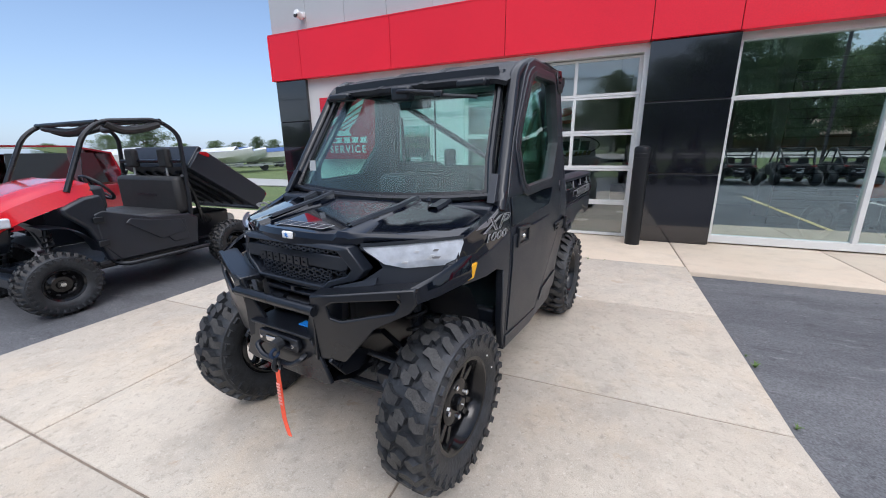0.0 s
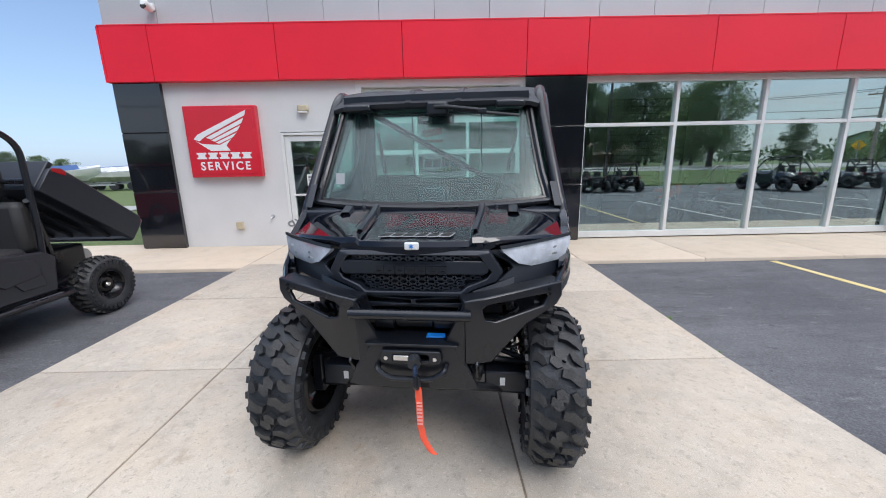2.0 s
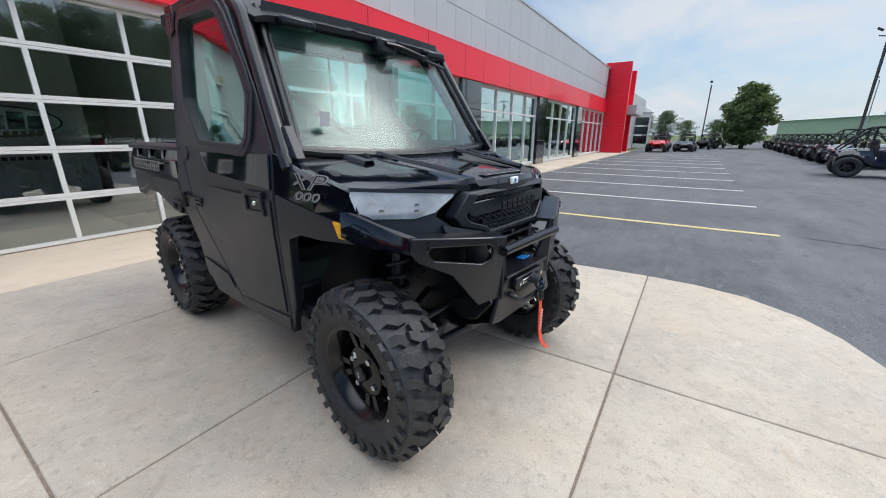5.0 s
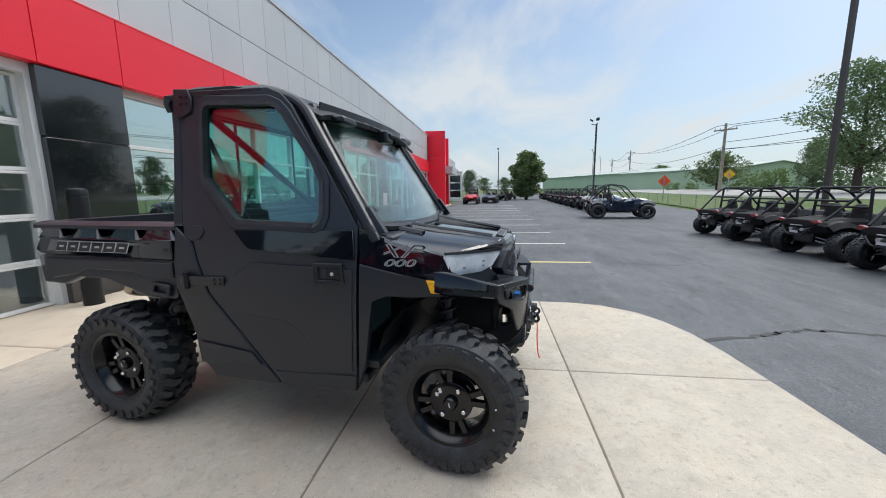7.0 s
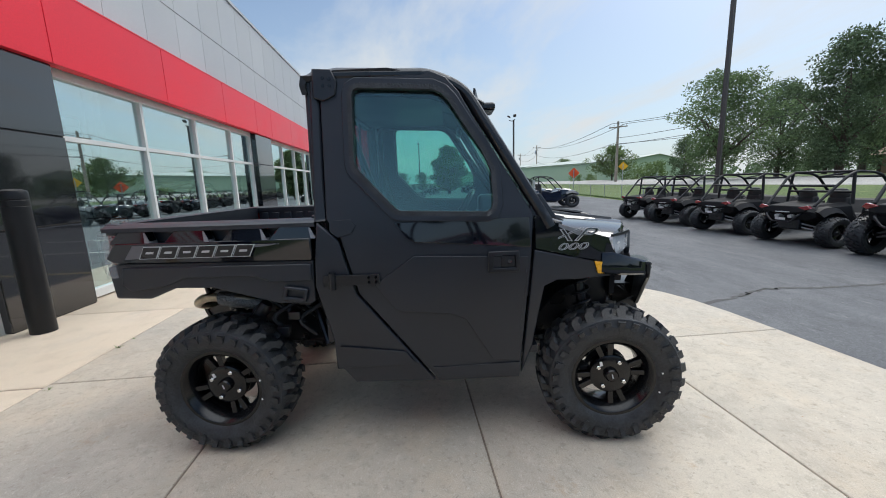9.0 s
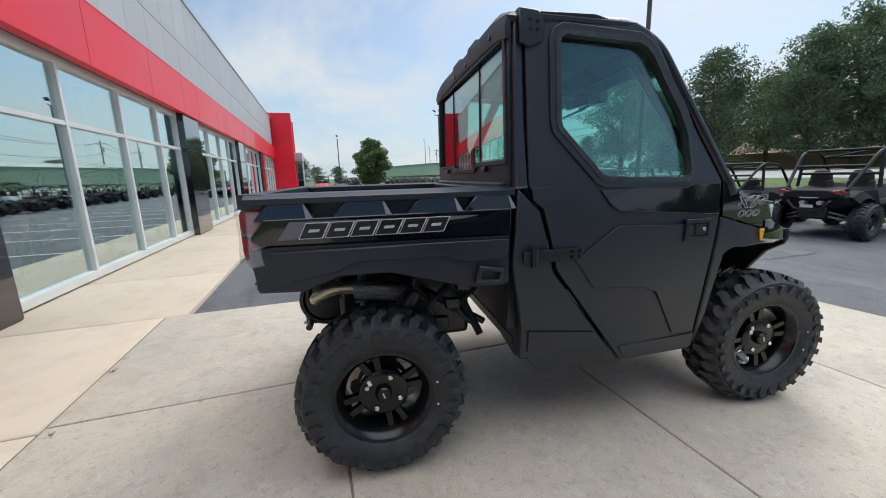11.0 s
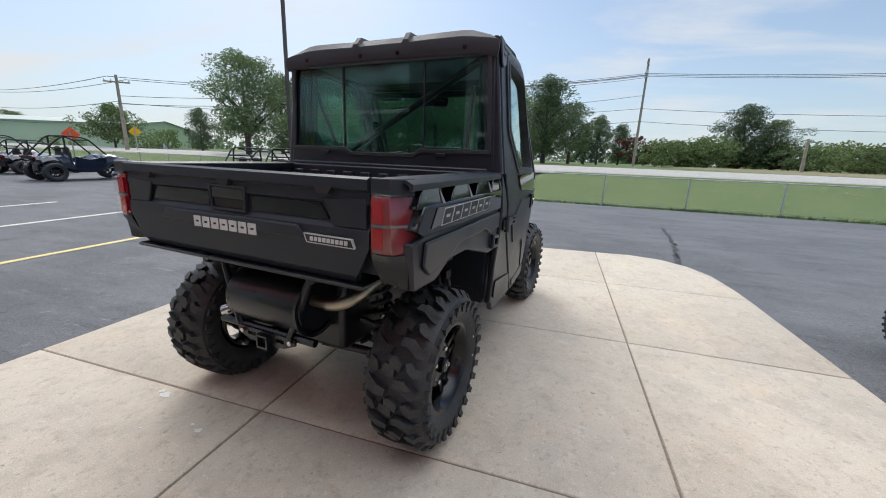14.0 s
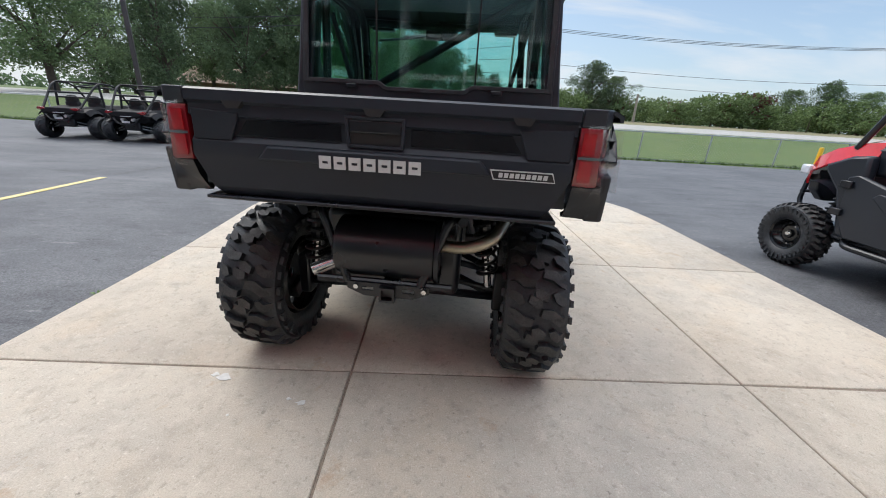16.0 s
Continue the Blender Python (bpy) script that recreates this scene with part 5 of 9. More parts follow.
    # decals
    sw = 3.0 if s < 0 else -3.0
    turn = Matrix.Rotation(radians(sw * 1.87), 4, "Z")
    base = Matrix.Translation((1.845, s * (half_width(1.845, 1.16) + 0.0105), 1.165)) @ turn @ pose(0, 0, 0, 90, 0, 0 if s < 0 else 180) @ pose(0, 0, 0, -4.3, 0, 0)
    words("decal_letters", "XP", 0.088, DECALINK, truck, base @ pose(0.005, 0.000, 0), 0.002, "silver XP model decal", 0.5, 1.0, 2.0, 0.001)
    words("decal_letters", "XP", 0.088, DARKINK, truck, base @ pose(0.005, 0.000, 0.0016), 0.002, "", 0.5, 1.0, 1.97, -0.0022)
    base2 = Matrix.Translation((1.84, s * (half_width(1.84, 1.108) + 0.0100), 1.108)) @ turn @ pose(0, 0, 0, 90, 0, 0 if s < 0 else 180) @ pose(0, 0, 0, -4.3, 0, 0)
    words("decal_letters", "1000", 0.048, DECALINK, truck, base2 @ pose(0, 0, 0), 0.002, "silver 1000 model decal", 0.3, 1.0, 2.1, 0.001)
    words("decal_letters", "1000", 0.048, DARKINK, truck, base2 @ pose(0, 0, 0.0015), 0.002, "", 0.3, 1.0, 2.07, -0.0014)
    side_plate("decal_flash", [(1.80, 1.222), (1.955, 1.178), (1.985, 1.165), (1.90, 1.168), (1.86, 1.185), (1.80, 1.205)], [], 0.006, 0.008, SILVERINK, truck, s, "", 0, xcuts=(1.85,))

# ---- roof ----
ys = [-0.715, -0.70, -0.66, -0.56, -0.50, -0.34, -0.195, -0.185, -0.155, -0.145, 0.0, 0.145, 0.155, 0.185, 0.195, 0.34, 0.50, 0.56, 0.66, 0.70, 0.715]
rib = {0.56: 0.006, 0.50: 0.010, 0.34: 0.006, 0.19: 0.0, 0.185: 0.022, 0.18: 0.022, 0.155: 0.022, 0.16: 0.022, 0.15: 0.022}
rows = []
for x, z, k, wf in ((0.602, 1.835, 0.0, 0.97), (0.596, 1.872, 0.0, 0.985), (0.604, 1.915, 0.8, 0.985), (0.64, 1.953, 1.0, 0.985), (0.76, 1.962, 0.9, 0.985), (1.00, 1.936, 0.7, 0.975), (1.22, 1.906, 0.5, 0.96), (1.33, 1.884, 0.4, 0.95), (1.43, 1.850, 0.3, 0.93), (1.50, 1.818, 0.2, 0.90)):
    r = []
    for y in ys:
        e = abs(y) / 0.715
        drop = 0.0 if e < 0.8 else (0.055 if x < 0.7 else 0.040 if x < 0.9 else 0.022) * ((e - 0.8) / 0.2) ** 2
        r.append((x - 0.05 * e * e * (1 if x > 1.3 else 0), y * wf, z - drop * (1 if x > 0.62 else 0.3) + k * rib.get(round(abs(y), 2), 0.0) - (0.012 if x < 0.9 else 0.0) * e * e))
    rows.append(r)
part("roof", thick(skin(rows), 0.025), ROOFPLASTIC, truck, "moulded black roof with sun visor", 28, 0.003, 1)
for y in (-0.52, -0.12, 0.13, 0.53):
    part("roof_bolt", move(lathe([(0, 0.006), (0.011, 0.005), (0.012, 0)], 12, axis="x"), pose(0.598, y, 1.862, 0, 180, 0) @ pose(0, 0, 0)), RIMBLACK, truck)
part("headliner", boxes((0.66, 1.24, -0.63, 0.63, 1.838, 1.856)), PLASTIC, truck)

# ---- windscreen ----
def screen_point(u, v, lift=0.0):
    """u: -1 right to 1 left, v: 0 bottom to 1 top."""
    hw = 0.665 + (0.585 - 0.665) * v
    bow = 0.075 * (1 - u * u) * (1 - 0.4 * v)
    x = 1.725 + (1.365 - 1.725) * v + bow
    z = 1.236 + (1.842 - 1.236) * v + 0.02 * u * u * (1 - v)
    return Vector((x + 0.85 * lift, u * hw, z + 0.52 * lift))


us = [-1 + k / 6 for k in range(13)]
part("windscreen", thick(skin([[screen_point(u, v) for u in us] for v in (0, 0.25, 0.5, 0.75, 1.0)]), 0.005), SHIELDGLASS, truck, "tinted windscreen with sky glare painted as a pale veil", 80)
loop = [screen_point(u, 0, 0.004) for u in us] + [screen_point(1, v, 0.004) for v in (0.25, 0.5, 0.75)] + [screen_point(u, 1, 0.004) for u in us[::-1]] + [screen_point(-1, v, 0.004) for v in (0.75, 0.5, 0.25)]
part("screen_frame", tube(loop, 0.018, 8, closed=True), SATIN, truck)
bl = skin([[screen_point(u * k, v, 0.006) for u in us] for v, k in ((0.0, 1), (0.045, 1))])
part("screen_border", thick(bl, 0.002), DARKINK, truck)
for sgn in (-1, 1):
    part("screen_border", thick(skin([[screen_point(sgn * q, v, 0.006) for v in (0, 0.25, 0.5, 0.75, 1)] for q in (1.0, 0.955)]), 0.002), DARKINK, truck)
# visor underside blocks and wiper
vz = skin([[screen_point(u, v, 0.012 + (0.05 if v > 0.95 else 0)) for u in us] for v in (0.90, 1.0)])
part("visor_panel", thick(vz, 0.01), PLASTIC, truck)
for y in (-0.47, 0.47):
    part("visor_lamp", boxes((1.44, 1.52, y - 0.085, y + 0.085, 1.775, 1.815)), SATIN, truck, bevel=0.012)
wiper = part("wiper_motor", boxes((1.475, 1.545, -0.03, 0.10, 1.735, 1.815)), SATIN, truck, "black windscreen wiper", bevel=0.015)
part("wiper_arm", tube(rounded([(1.545, 0.02, 1.785), (1.565, 0.10, 1.780), (1.560, 0.30, 1.755)], 0.03), 0.011, 8), SATIN, wiper)
part("wiper_blade", tube([(1.545, 0.13, 1.765), (1.556, 0.30, 1.745), (1.535, 0.52, 1.722)], 0.009, 8), RUBBER, wiper)
part("wiper_clip", boxes((1.545, 1.57, 0.28, 0.33, 1.735, 1.765)), SATIN, wiper, bevel=0.005)
part("inspection_sticker", boxes((1.722, 1.724, -0.55, -0.50, 1.36, 1.42), ), PALEINK, truck)

# ---- rear wall of the cab ----
RW = [(-0.715, 1.24), (0.715, 1.24), (0.682, 1.87), (-0.682, 1.87)]
RH = [(-0.685, 1.362), (-0.27, 1.362), (-0.22, 1.332), (0.22, 1.332), (0.27, 1.362), (0.685, 1.362), (0.655, 1.828), (-0.655, 1.828)]
part("rear_frame", plate(RW, [RH], "x", 0.615, 0.655), PLASTIC, truck, "black rear window frame", 30, 0.006)
part("rear_seal", plate(scaled(RH, 0.012), [scaled(RH, -0.012)], "x", 0.606, 0.618), RUBBER, truck, "", 30, 0.003)
part("rear_pane", plate(scaled(RH, 0.003), (), "x", 0.628, 0.633), REARGLASS, truck, "tinted rear window")
for y in (-0.28, 0.28):
    part("pane_edge", boxes((0.624, 0.638, y - 0.004, y + 0.004, 1.362, 1.828)), DARKSEAL, truck)
for y in (-0.40, 0.42):
    part("window_catch", boxes((0.600, 0.612, y - 0.03, y + 0.03, 1.325, 1.35)), SATIN, truck, bevel=0.004)
part("rear_wall", boxes((0.62, 0.66, -0.70, 0.70, 0.60, 1.24)), PLASTIC, truck)
part("rear_shelf", boxes((0.585, 0.64, -0.68, 0.68, 1.24, 1.275)), PLASTIC, truck, bevel=0.008)

# ---- inside ----
part("floor_pan", boxes((0.66, 1.72, -0.66, 0.66, 0.50, 0.54)), PLASTIC, truck)
part("seat_base", boxes((0.72, 1.16, -0.62, 0.62, 0.72, 0.90)), SEATCLOTH, truck, "black bench seat", bevel=0.05)
for y in (-0.42, 0.0, 0.42):
    part("seat_back", boxes((0.70, 0.82, y - 0.20, y + 0.20, 0.90, 1.25)), SEATCLOTH, truck, bevel=0.045)
part("dashboard", boxes((1.48, 1.74, -0.64, 0.64, 0.95, 1.205)), PLASTIC, truck, bevel=0.04)
part("dash_pod", boxes((1.46, 1.62, -0.09, 0.09, 1.20, 1.33)), PLASTIC, truck, "", bevel=0.03)
wheel_m = pose(1.36, 0.36, 1.20, 0, -58, 0)
bm = bmesh.new()
tube([(0.175 * math.cos(a), 0.175 * math.sin(a), 0) for a in (2 * math.pi * k / 28 for k in range(28))], 0.016, 8, bm, True)
for a in (0.3, 2.85, 4.71):
    tube([(0, 0, -0.02), (0.17 * math.cos(a), 0.17 * math.sin(a), 0)], 0.014, 6, bm)
tube([(0, 0, -0.01), (0, 0, -0.25)], 0.025, 8, bm)
part("steering_wheel", move(bm, wheel_m), SATIN, truck)
for s in (-1, 1):
    part("roll_bar", tube(rounded([(0.70, s * 0.63, 0.60), (0.72, s * 0.60, 1.84), (1.28, s * 0.57, 1.825), (1.70, s * 0.64, 1.22)], 0.10, 5), 0.024, 10), SATIN, truck)
part("roll_bar", tube([(0.72, -0.60, 1.30), (0.72, 0.60, 1.30)], 0.022), SATIN, truck)
part("roll_bar", tube([(0.72, -0.58, 1.82), (0.72, 0.40, 1.30)], 0.022), SATIN, truck)
part("mirror", boxes((1.33, 1.36, -0.12, 0.12, 1.70, 1.76)), SATIN, truck, "inside mirror", bevel=0.012)
for y, x in ((-0.45, 0.72), (0.45, 0.72)):
    part("seat_belt", tube([(0.70, y * 1.25, 1.70), (0.84, y, 1.20), (0.95, y * 0.7, 0.90)], 0.014, 6), SEATCLOTH, truck)

# ---- bonnet ----
def hood_point(q, v, lift=0.0):
    """q: -1 right to 1 left, v: 0 at the windscreen to 1 at the nose."""
    e = abs(q)
    hw = 0.735 + (0.665 - 0.735) * v
    xc = 1.80 - 0.11 * e * e
    xn = 2.345 - 0.275 * e ** 2.2
    z = 1.246 - 0.063 * v ** 1.25 - 0.020 * e * e - (0.022 * ((e - 0.8) / 0.2) ** 1.5 if e > 0.8 else 0)
    if e < 0.36:
        z -= 0.010
    elif e < 0.44:
        z += 0.010 * (1 - v * 0.5)
    return Vector((xc + (xn - xc) * v, q * hw, z + lift))


qs = [-1, -0.97, -0.92, -0.85, -0.7, -0.55, -0.45, -0.43, -0.37, -0.35, -0.2, 0, 0.2, 0.35, 0.37, 0.43, 0.45, 0.55, 0.7, 0.85, 0.92, 0.97, 1]
vs_ = [0, 0.15, 0.35, 0.55, 0.75, 0.9, 0.97, 1.0]
rows = [[hood_point(q, v) for q in qs] for v in vs_]
rows.append([hood_point(q, 1.0) + Vector((0.012, 0, -0.024 if abs(q) < 0.5 else -0.012)) for q in qs])
rows.append([hood_point(q, 1.0) + Vector((0.010, 0, -0.060 if abs(q) < 0.5 else -0.030)) for q in qs])
part("bonnet", thick(skin(rows), 0.012), GLOSS, truck, "gloss black bonnet", 24, 0.002, 1)
for s in (-1, 1):
    bar = [hood_point(s * (0.40 - 0.03 * v), v, 0.006) for v in (0.03, 0.3, 0.6, 0.88)]
    rib_rows = [[p + Vector((0, d, h)) for d, h in ((-0.017, -0.006), (-0.010, 0.006), (0.010, 0.006), (0.017, -0.006))] for p in bar]
    part("bonnet_rib", skin(rib_rows), PLASTIC, truck, "matte black bonnet ridge")
    short = [hood_point(s * 0.62, v, 0.006) for v in (0.02, 0.16, 0.30)]
    part("bonnet_vent", skin([[p + Vector((0, d, h)) for d, h in ((-0.030, -0.006), (-0.022, 0.009), (0.022, 0.009), (0.030, -0.006))] for p in short]), PLASTIC, truck)
    part("washer_nozzle", move(lathe([(0, 0.02), (0.010, 0.016), (0.014, 0)], 10, axis="z"), Matrix.Translation(hood_point(s * 0.5, 0.05))), PLASTIC, truck)
part("cowl", boxes((1.66, 1.83, -0.70, 0.70, 1.18, 1.232)), PLASTIC, truck, bevel=0.012)
nose_m = Matrix.Translation(hood_point(0, 0.88, 0.004)) @ pose(0, 0, 0, 0, 9, 0) @ pose(0, 0, 0, 0, 0, 90)
letter_blocks("decal_outline", 6, 0.046, 0.050, 0.006, DECALINK, truck, nose_m, "grey outlined bonnet word mark", 0.002, 0.4)
letter_blocks("decal_block", 6, 0.039, 0.042, 0.013, DARKINK, truck, nose_m @ pose(0, 0, 0.001), "", 0.002, 0.4)
emb = part("nose_badge", boxes((2.350, 2.364, -0.030, 0.030, 1.138, 1.170)), WHITE, truck, "small white badge with a blue star", bevel=0.006)
bm = bmesh.new()
star = []
for k in range(12):
    a = 2 * math.pi * k / 12
    star.append((math.cos(a) * (0.012 if k % 2 else 0.005), 1.154 + math.sin(a) * (0.012 if k % 2 else 0.005)))
part("star", plate(star, (), "x", 2.3642, 2.3662), BLUEPART, emb)

# ---- headlamps, grille, fascia ----
def front_x(y):
    return 2.362 - 0.31 * min(1.0, abs(y) / 0.70) ** 2.2


def front_skin(outline_rows, cols=9):
    """A moulded front panel: rows of (y0, y1, z0, z1, push)."""
    rows = []
    for y0, y1, z0, z1, push in outline_rows:
        rows.append([(front_x(y0 + (y1 - y0) * k / (cols - 1)) + push, y0 + (y1 - y0) * k / (cols - 1), z0 + (z1 - z0) * k / (cols - 1)) for k in range(cols)])
    return skin(rows)


def on_front(bm, push=0.0):
    for v in bm.verts:
        v.co.x += front_x(v.co.y) + push - 2.355
    return bm


for s in (-1, 1):
    lamp = part("headlight", thick(front_skin([(s * 0.365, s * 0.685, 1.130, 1.152, 0.017), (s * 0.375, s * 0.690, 1.116, 1.138, 0.020), (s * 0.44, s * 0.675, 1.062, 1.072, 0.022), (s * 0.50, s * 0.645, 1.040, 1.046, 0.010)], 7), 0.02), LAMPLENS, truck, "angular headlight with pale lens", 25)
    # random pale flecks on the lens paint in the sparkle of its reflector
    rl = random.Random(5 + s)
    for k in range(7):
        yy, zz, w_ = s * rl.uniform(0.46, 0.645), rl.uniform(1.068, 1.122), rl.uniform(0.006, 0.014)
        part("reflector_facet", on_front(plate([(yy - w_, zz - 0.004), (yy + w_ * 0.6, zz - 0.005), (yy + w_, zz + 0.003), (yy - w_ * 0.4, zz + 0.005)], (), "x", 2.376, 2.3795)), PALEINK if k % 3 else SILVERINK, lamp, "", 0)
    part("lamp_brow", thick(front_skin([(s * 0.36, s * 0.692, 1.146, 1.166, 0.022), (s * 0.365, s * 0.690, 1.132, 1.153, 0.026)], 7), 0.012), SATIN, lamp)
    # cheek panels and lower fascia
    part("front_cheek", thick(front_skin([(s * 0.30, s * 0.675, 1.125, 1.10, -0.03), (s * 0.40, s * 0.68, 1.065, 1.065, -0.012), (s * 0.42, s * 0.68, 1.04, 1.03, 0.0), (s * 0.30, s * 0.665, 0.95, 0.99, 0.012), (s * 0.27, s * 0.62, 0.90, 0.955, 0.0)], 8), 0.02), PLASTIC, truck, "matte black front cheek", 22, 0.003, 1)
    part("cheek_step", thick(front_skin([(s * 0.25, s * 0.42, 0.965, 1.01, 0.035), (s * 0.24, s * 0.42, 0.93, 0.985, 0.045), (s * 0.24, s * 0.40, 0.90, 0.94, 0.02)], 5), 0.02), PLASTIC, truck, "", 22)
GR = [(-0.315, 1.132), (0.315, 1.132), (0.375, 1.035), (0.345, 0.995), (0.245, 0.965), (0.215, 0.94), (-0.215, 0.94), (-0.245, 0.965), (-0.345, 0.995), (-0.375, 1.035)]


GI = [(-0.275, 1.112), (0.275, 1.112), (0.325, 1.038), (0.305, 1.012), (0.225, 0.985), (0.20, 0.962), (-0.20, 0.962), (-0.225, 0.985), (-0.305, 1.012), (-0.325, 1.038)]
grille = part("grille", on_front(plate(GR, [GI], "x", 2.33, 2.39)), PLASTIC, truck, "black grille surround", 30, 0.006)
part("grille_backing", on_front(plate(scaled(GI, 0.01), (), "x", 2.318, 2.322)), DARKSEAL, grille)
part("grille_bar", on_front(plate([(-0.315, 1.083), (-0.30, 1.090), (0.30, 1.090), (0.315, 1.083), (0.312, 1.038), (0.29, 1.028), (-0.29, 1.028), (-0.312, 1.038)], (), "x", 2.345, 2.388)), PLASTIC, grille, "", 30, 0.005)
bm = bmesh.new()


def gbar(y0, z0, y1, z1, w=0.0032, d=0.016):
    a, b = Vector((0, y0, z0)), Vector((0, y1, z1))
    t = (b - a).normalized()
    n = Vector((0, -t.z, t.y)) * w
    q = [a + n, b + n, b - n, a - n]
    lo = [bm.verts.new((2.340, p.y, p.z)) for p in q]
    hi = [bm.verts.new((2.340 + d, p.y, p.z)) for p in q]
    bm.faces.new(hi)
    for i in range(4):
        bm.faces.new((lo[i], lo[(i + 1) % 4], hi[(i + 1) % 4], hi[i]))


for z0, z1, hwid in ((1.092, 1.112, 0.275), (1.003, 1.026, 0.285), (0.983, 1.003, 0.215), (0.963, 0.983, 0.195)):
    n = int(hwid * 2 / 0.036)
    step = hwid * 2 / n
    for k in range(n):
        y = -hwid + k * step
        m_ = (z0 + z1) / 2
        gbar(y + 0.004, z0 + 0.001, y + step * 0.35, m_); gbar(y + 0.004, z1 - 0.001, y + step * 0.35, m_)
        gbar(y + step * 0.35, m_, y + step * 0.75, m_)
        gbar(y + step * 0.75, m_, y + step, z1 - 0.001); gbar(y + step * 0.75, m_, y + step, z0 + 0.001)
    gbar(-hwid, z0, hwid, z0); gbar(-hwid, z1, hwid, z1)
part("grille_lattice", on_front(bm), PLASTIC, grille, "black lattice insert")
letter_blocks("grille_block", 7, 0.034, 0.034, 0.009, SATIN, grille, pose(2.386, 0.0, 1.060, 90, 0, 90), "raised black word mark", 0.007, 0.0, 0.009)
part("lower_fascia", on_front(plate([(-0.26, 0.94), (0.26, 0.94), (0.25, 0.80), (-0.25, 0.80)], [[(-0.20, 0.925), (-0.01, 0.925), (-0.01, 0.905), (-0.20, 0.905)], [(0.01, 0.925), (0.20, 0.925), (0.20, 0.905), (0.01, 0.905)], [(-0.19, 0.885), (0.19, 0.885), (0.17, 0.83), (-0.17, 0.83)]], "x", 2.32, 2.36)), PLASTIC, truck, "", 30, 0.005)
part("radiator", boxes((2.26, 2.29, -0.26, 0.26, 0.72, 1.10)), DARKSEAL, truck)

# ---- front bumper and winch ----
bumper = thing("front_bumper"); bumper.parent = truck
tagged(bumper, "heavy black steel front bumper")
wing_len = 0.477
for s in (-1, 1):
    bm = plate([(0.0, 0.955), (0.10, 0.965), (0.477, 1.000), (0.480, 0.940), (0.455, 0.905), (0.30, 0.835), (0.13, 0.665), (0.0, 0.665)], [[(0.085, 0.918), (0.11, 0.932), (0.395, 0.955), (0.41, 0.940), (0.385, 0.905), (0.15, 0.860), (0.10, 0.870)]], "y", -0.012, 0.012)
    for v in bm.verts:
        u, d, z = v.co
        out = 0.03 * max(0.0, (0.85 - z) / 0.2)
        v.co = Vector((2.455 - 0.145 * (max(0.0, u) / wing_len) ** 1.3 + d * 0.8 - out, s * (0.215 + 0.395 * u / wing_len + d * 0.5), z))
    part("bumper_wing", bm, SATIN, bumper, "", 30, 0.007)
    bm = plate([(0.0, 0.955), (0.10, 0.965), (0.477, 1.000), (0.48, 0.985), (0.10, 0.945), (0.0, 0.935)], (), "y", -0.075, 0.0)
    for v in bm.verts:
        u, d, z = v.co
        v.co = Vector((2.455 - 0.145 * (max(0.0, u) / wing_len) ** 1.3 + d * 1.0, s * (0.215 + 0.395 * u / wing_len + d * 0.3), z))
    part("wing_top", bm, SATIN, bumper, "", 30, 0.004)
    bm = plate([(0.0, 0.955), (0.0, 0.665), (-0.06, 0.70), (-0.085, 0.76), (-0.02, 0.90)], (), "y", -0.02, 0.0)
    for v in bm.verts:
        u, d, z = v.co
        v.co = Vector((2.455 + d + u * 0.35, s * (0.220 + u), z))
    part("bumper_gusset", bm, SATIN, bumper, "", 30, 0.004)
    for k, z in enumerate((0.955, 0.975)):
        part("bolt", move(lathe([(0, 0.006), (0.007, 0.006), (0.007, 0)], 8, axis="x"), pose(2.345, s * 0.56, z)), RIMBLACK, bumper)
    cheek = skin([[(x, s * (y + d), z + (zb - z) * k) for x, y, z, zb in ((2.03, 0.700, 1.080, 0.960), (2.09, 0.692, 1.070, 0.950), (2.20, 0.655, 1.035, 0.938), (2.312, 0.600, 1.000, 0.925))] for k, d in ((0, -0.012), (0.12, 0.0), (0.88, 0.003), (1.0, -0.012))])
    part("bumper_cheek", thick(cheek, 0.015), GLOSS, bumper, "gloss black panel between fender and bumper", 40)
    bm = plate([(2.20, 0.60), (2.40, 0.70), (2.44, 0.665), (2.36, 0.54), (2.28, 0.52)], (), "y", s * 0.26, s * 0.275)
    part("skid_side", bm, SATIN, bumper, "", 30, 0.004)
part("bumper_bar", tube([(2.465, -0.245, 0.895), (2.465, 0.245, 0.895)], 0.021, 16), SATIN, bumper, "round black cross bar")
part("winch_tray", boxes((2.22, 2.46, -0.19, 0.19, 0.752, 0.764)), SATIN, bumper, bevel=0.003)
part("fairlead_plate", plate([(-0.235, 0.655), (-0.165, 0.762), (0.165, 0.762), (0.235, 0.655), (0.275, 0.545), (0.22, 0.53), (-0.22, 0.53), (-0.275, 0.545)], [[(-0.10, 0.69), (0.10, 0.69), (0.10, 0.725), (-0.10, 0.725)]], "x", 2.425, 2.445), SATIN, bumper, "", 30, 0.005)
part("skid_plate", skin([[(2.43, y, 0.535), (2.30, y, 0.47), (1.75, y, 0.40)] for y in (-0.24, 0.0, 0.24)]), SATIN, bumper)
part("tow_loop", tube(rounded([(2.445, -0.14, 0.665), (2.475, -0.14, 0.655), (2.485, -0.09, 0.615), (2.485, 0.09, 0.615), (2.475, 0.14, 0.655), (2.445, 0.14, 0.665)], 0.04), 0.013, 10), SATIN, bumper)
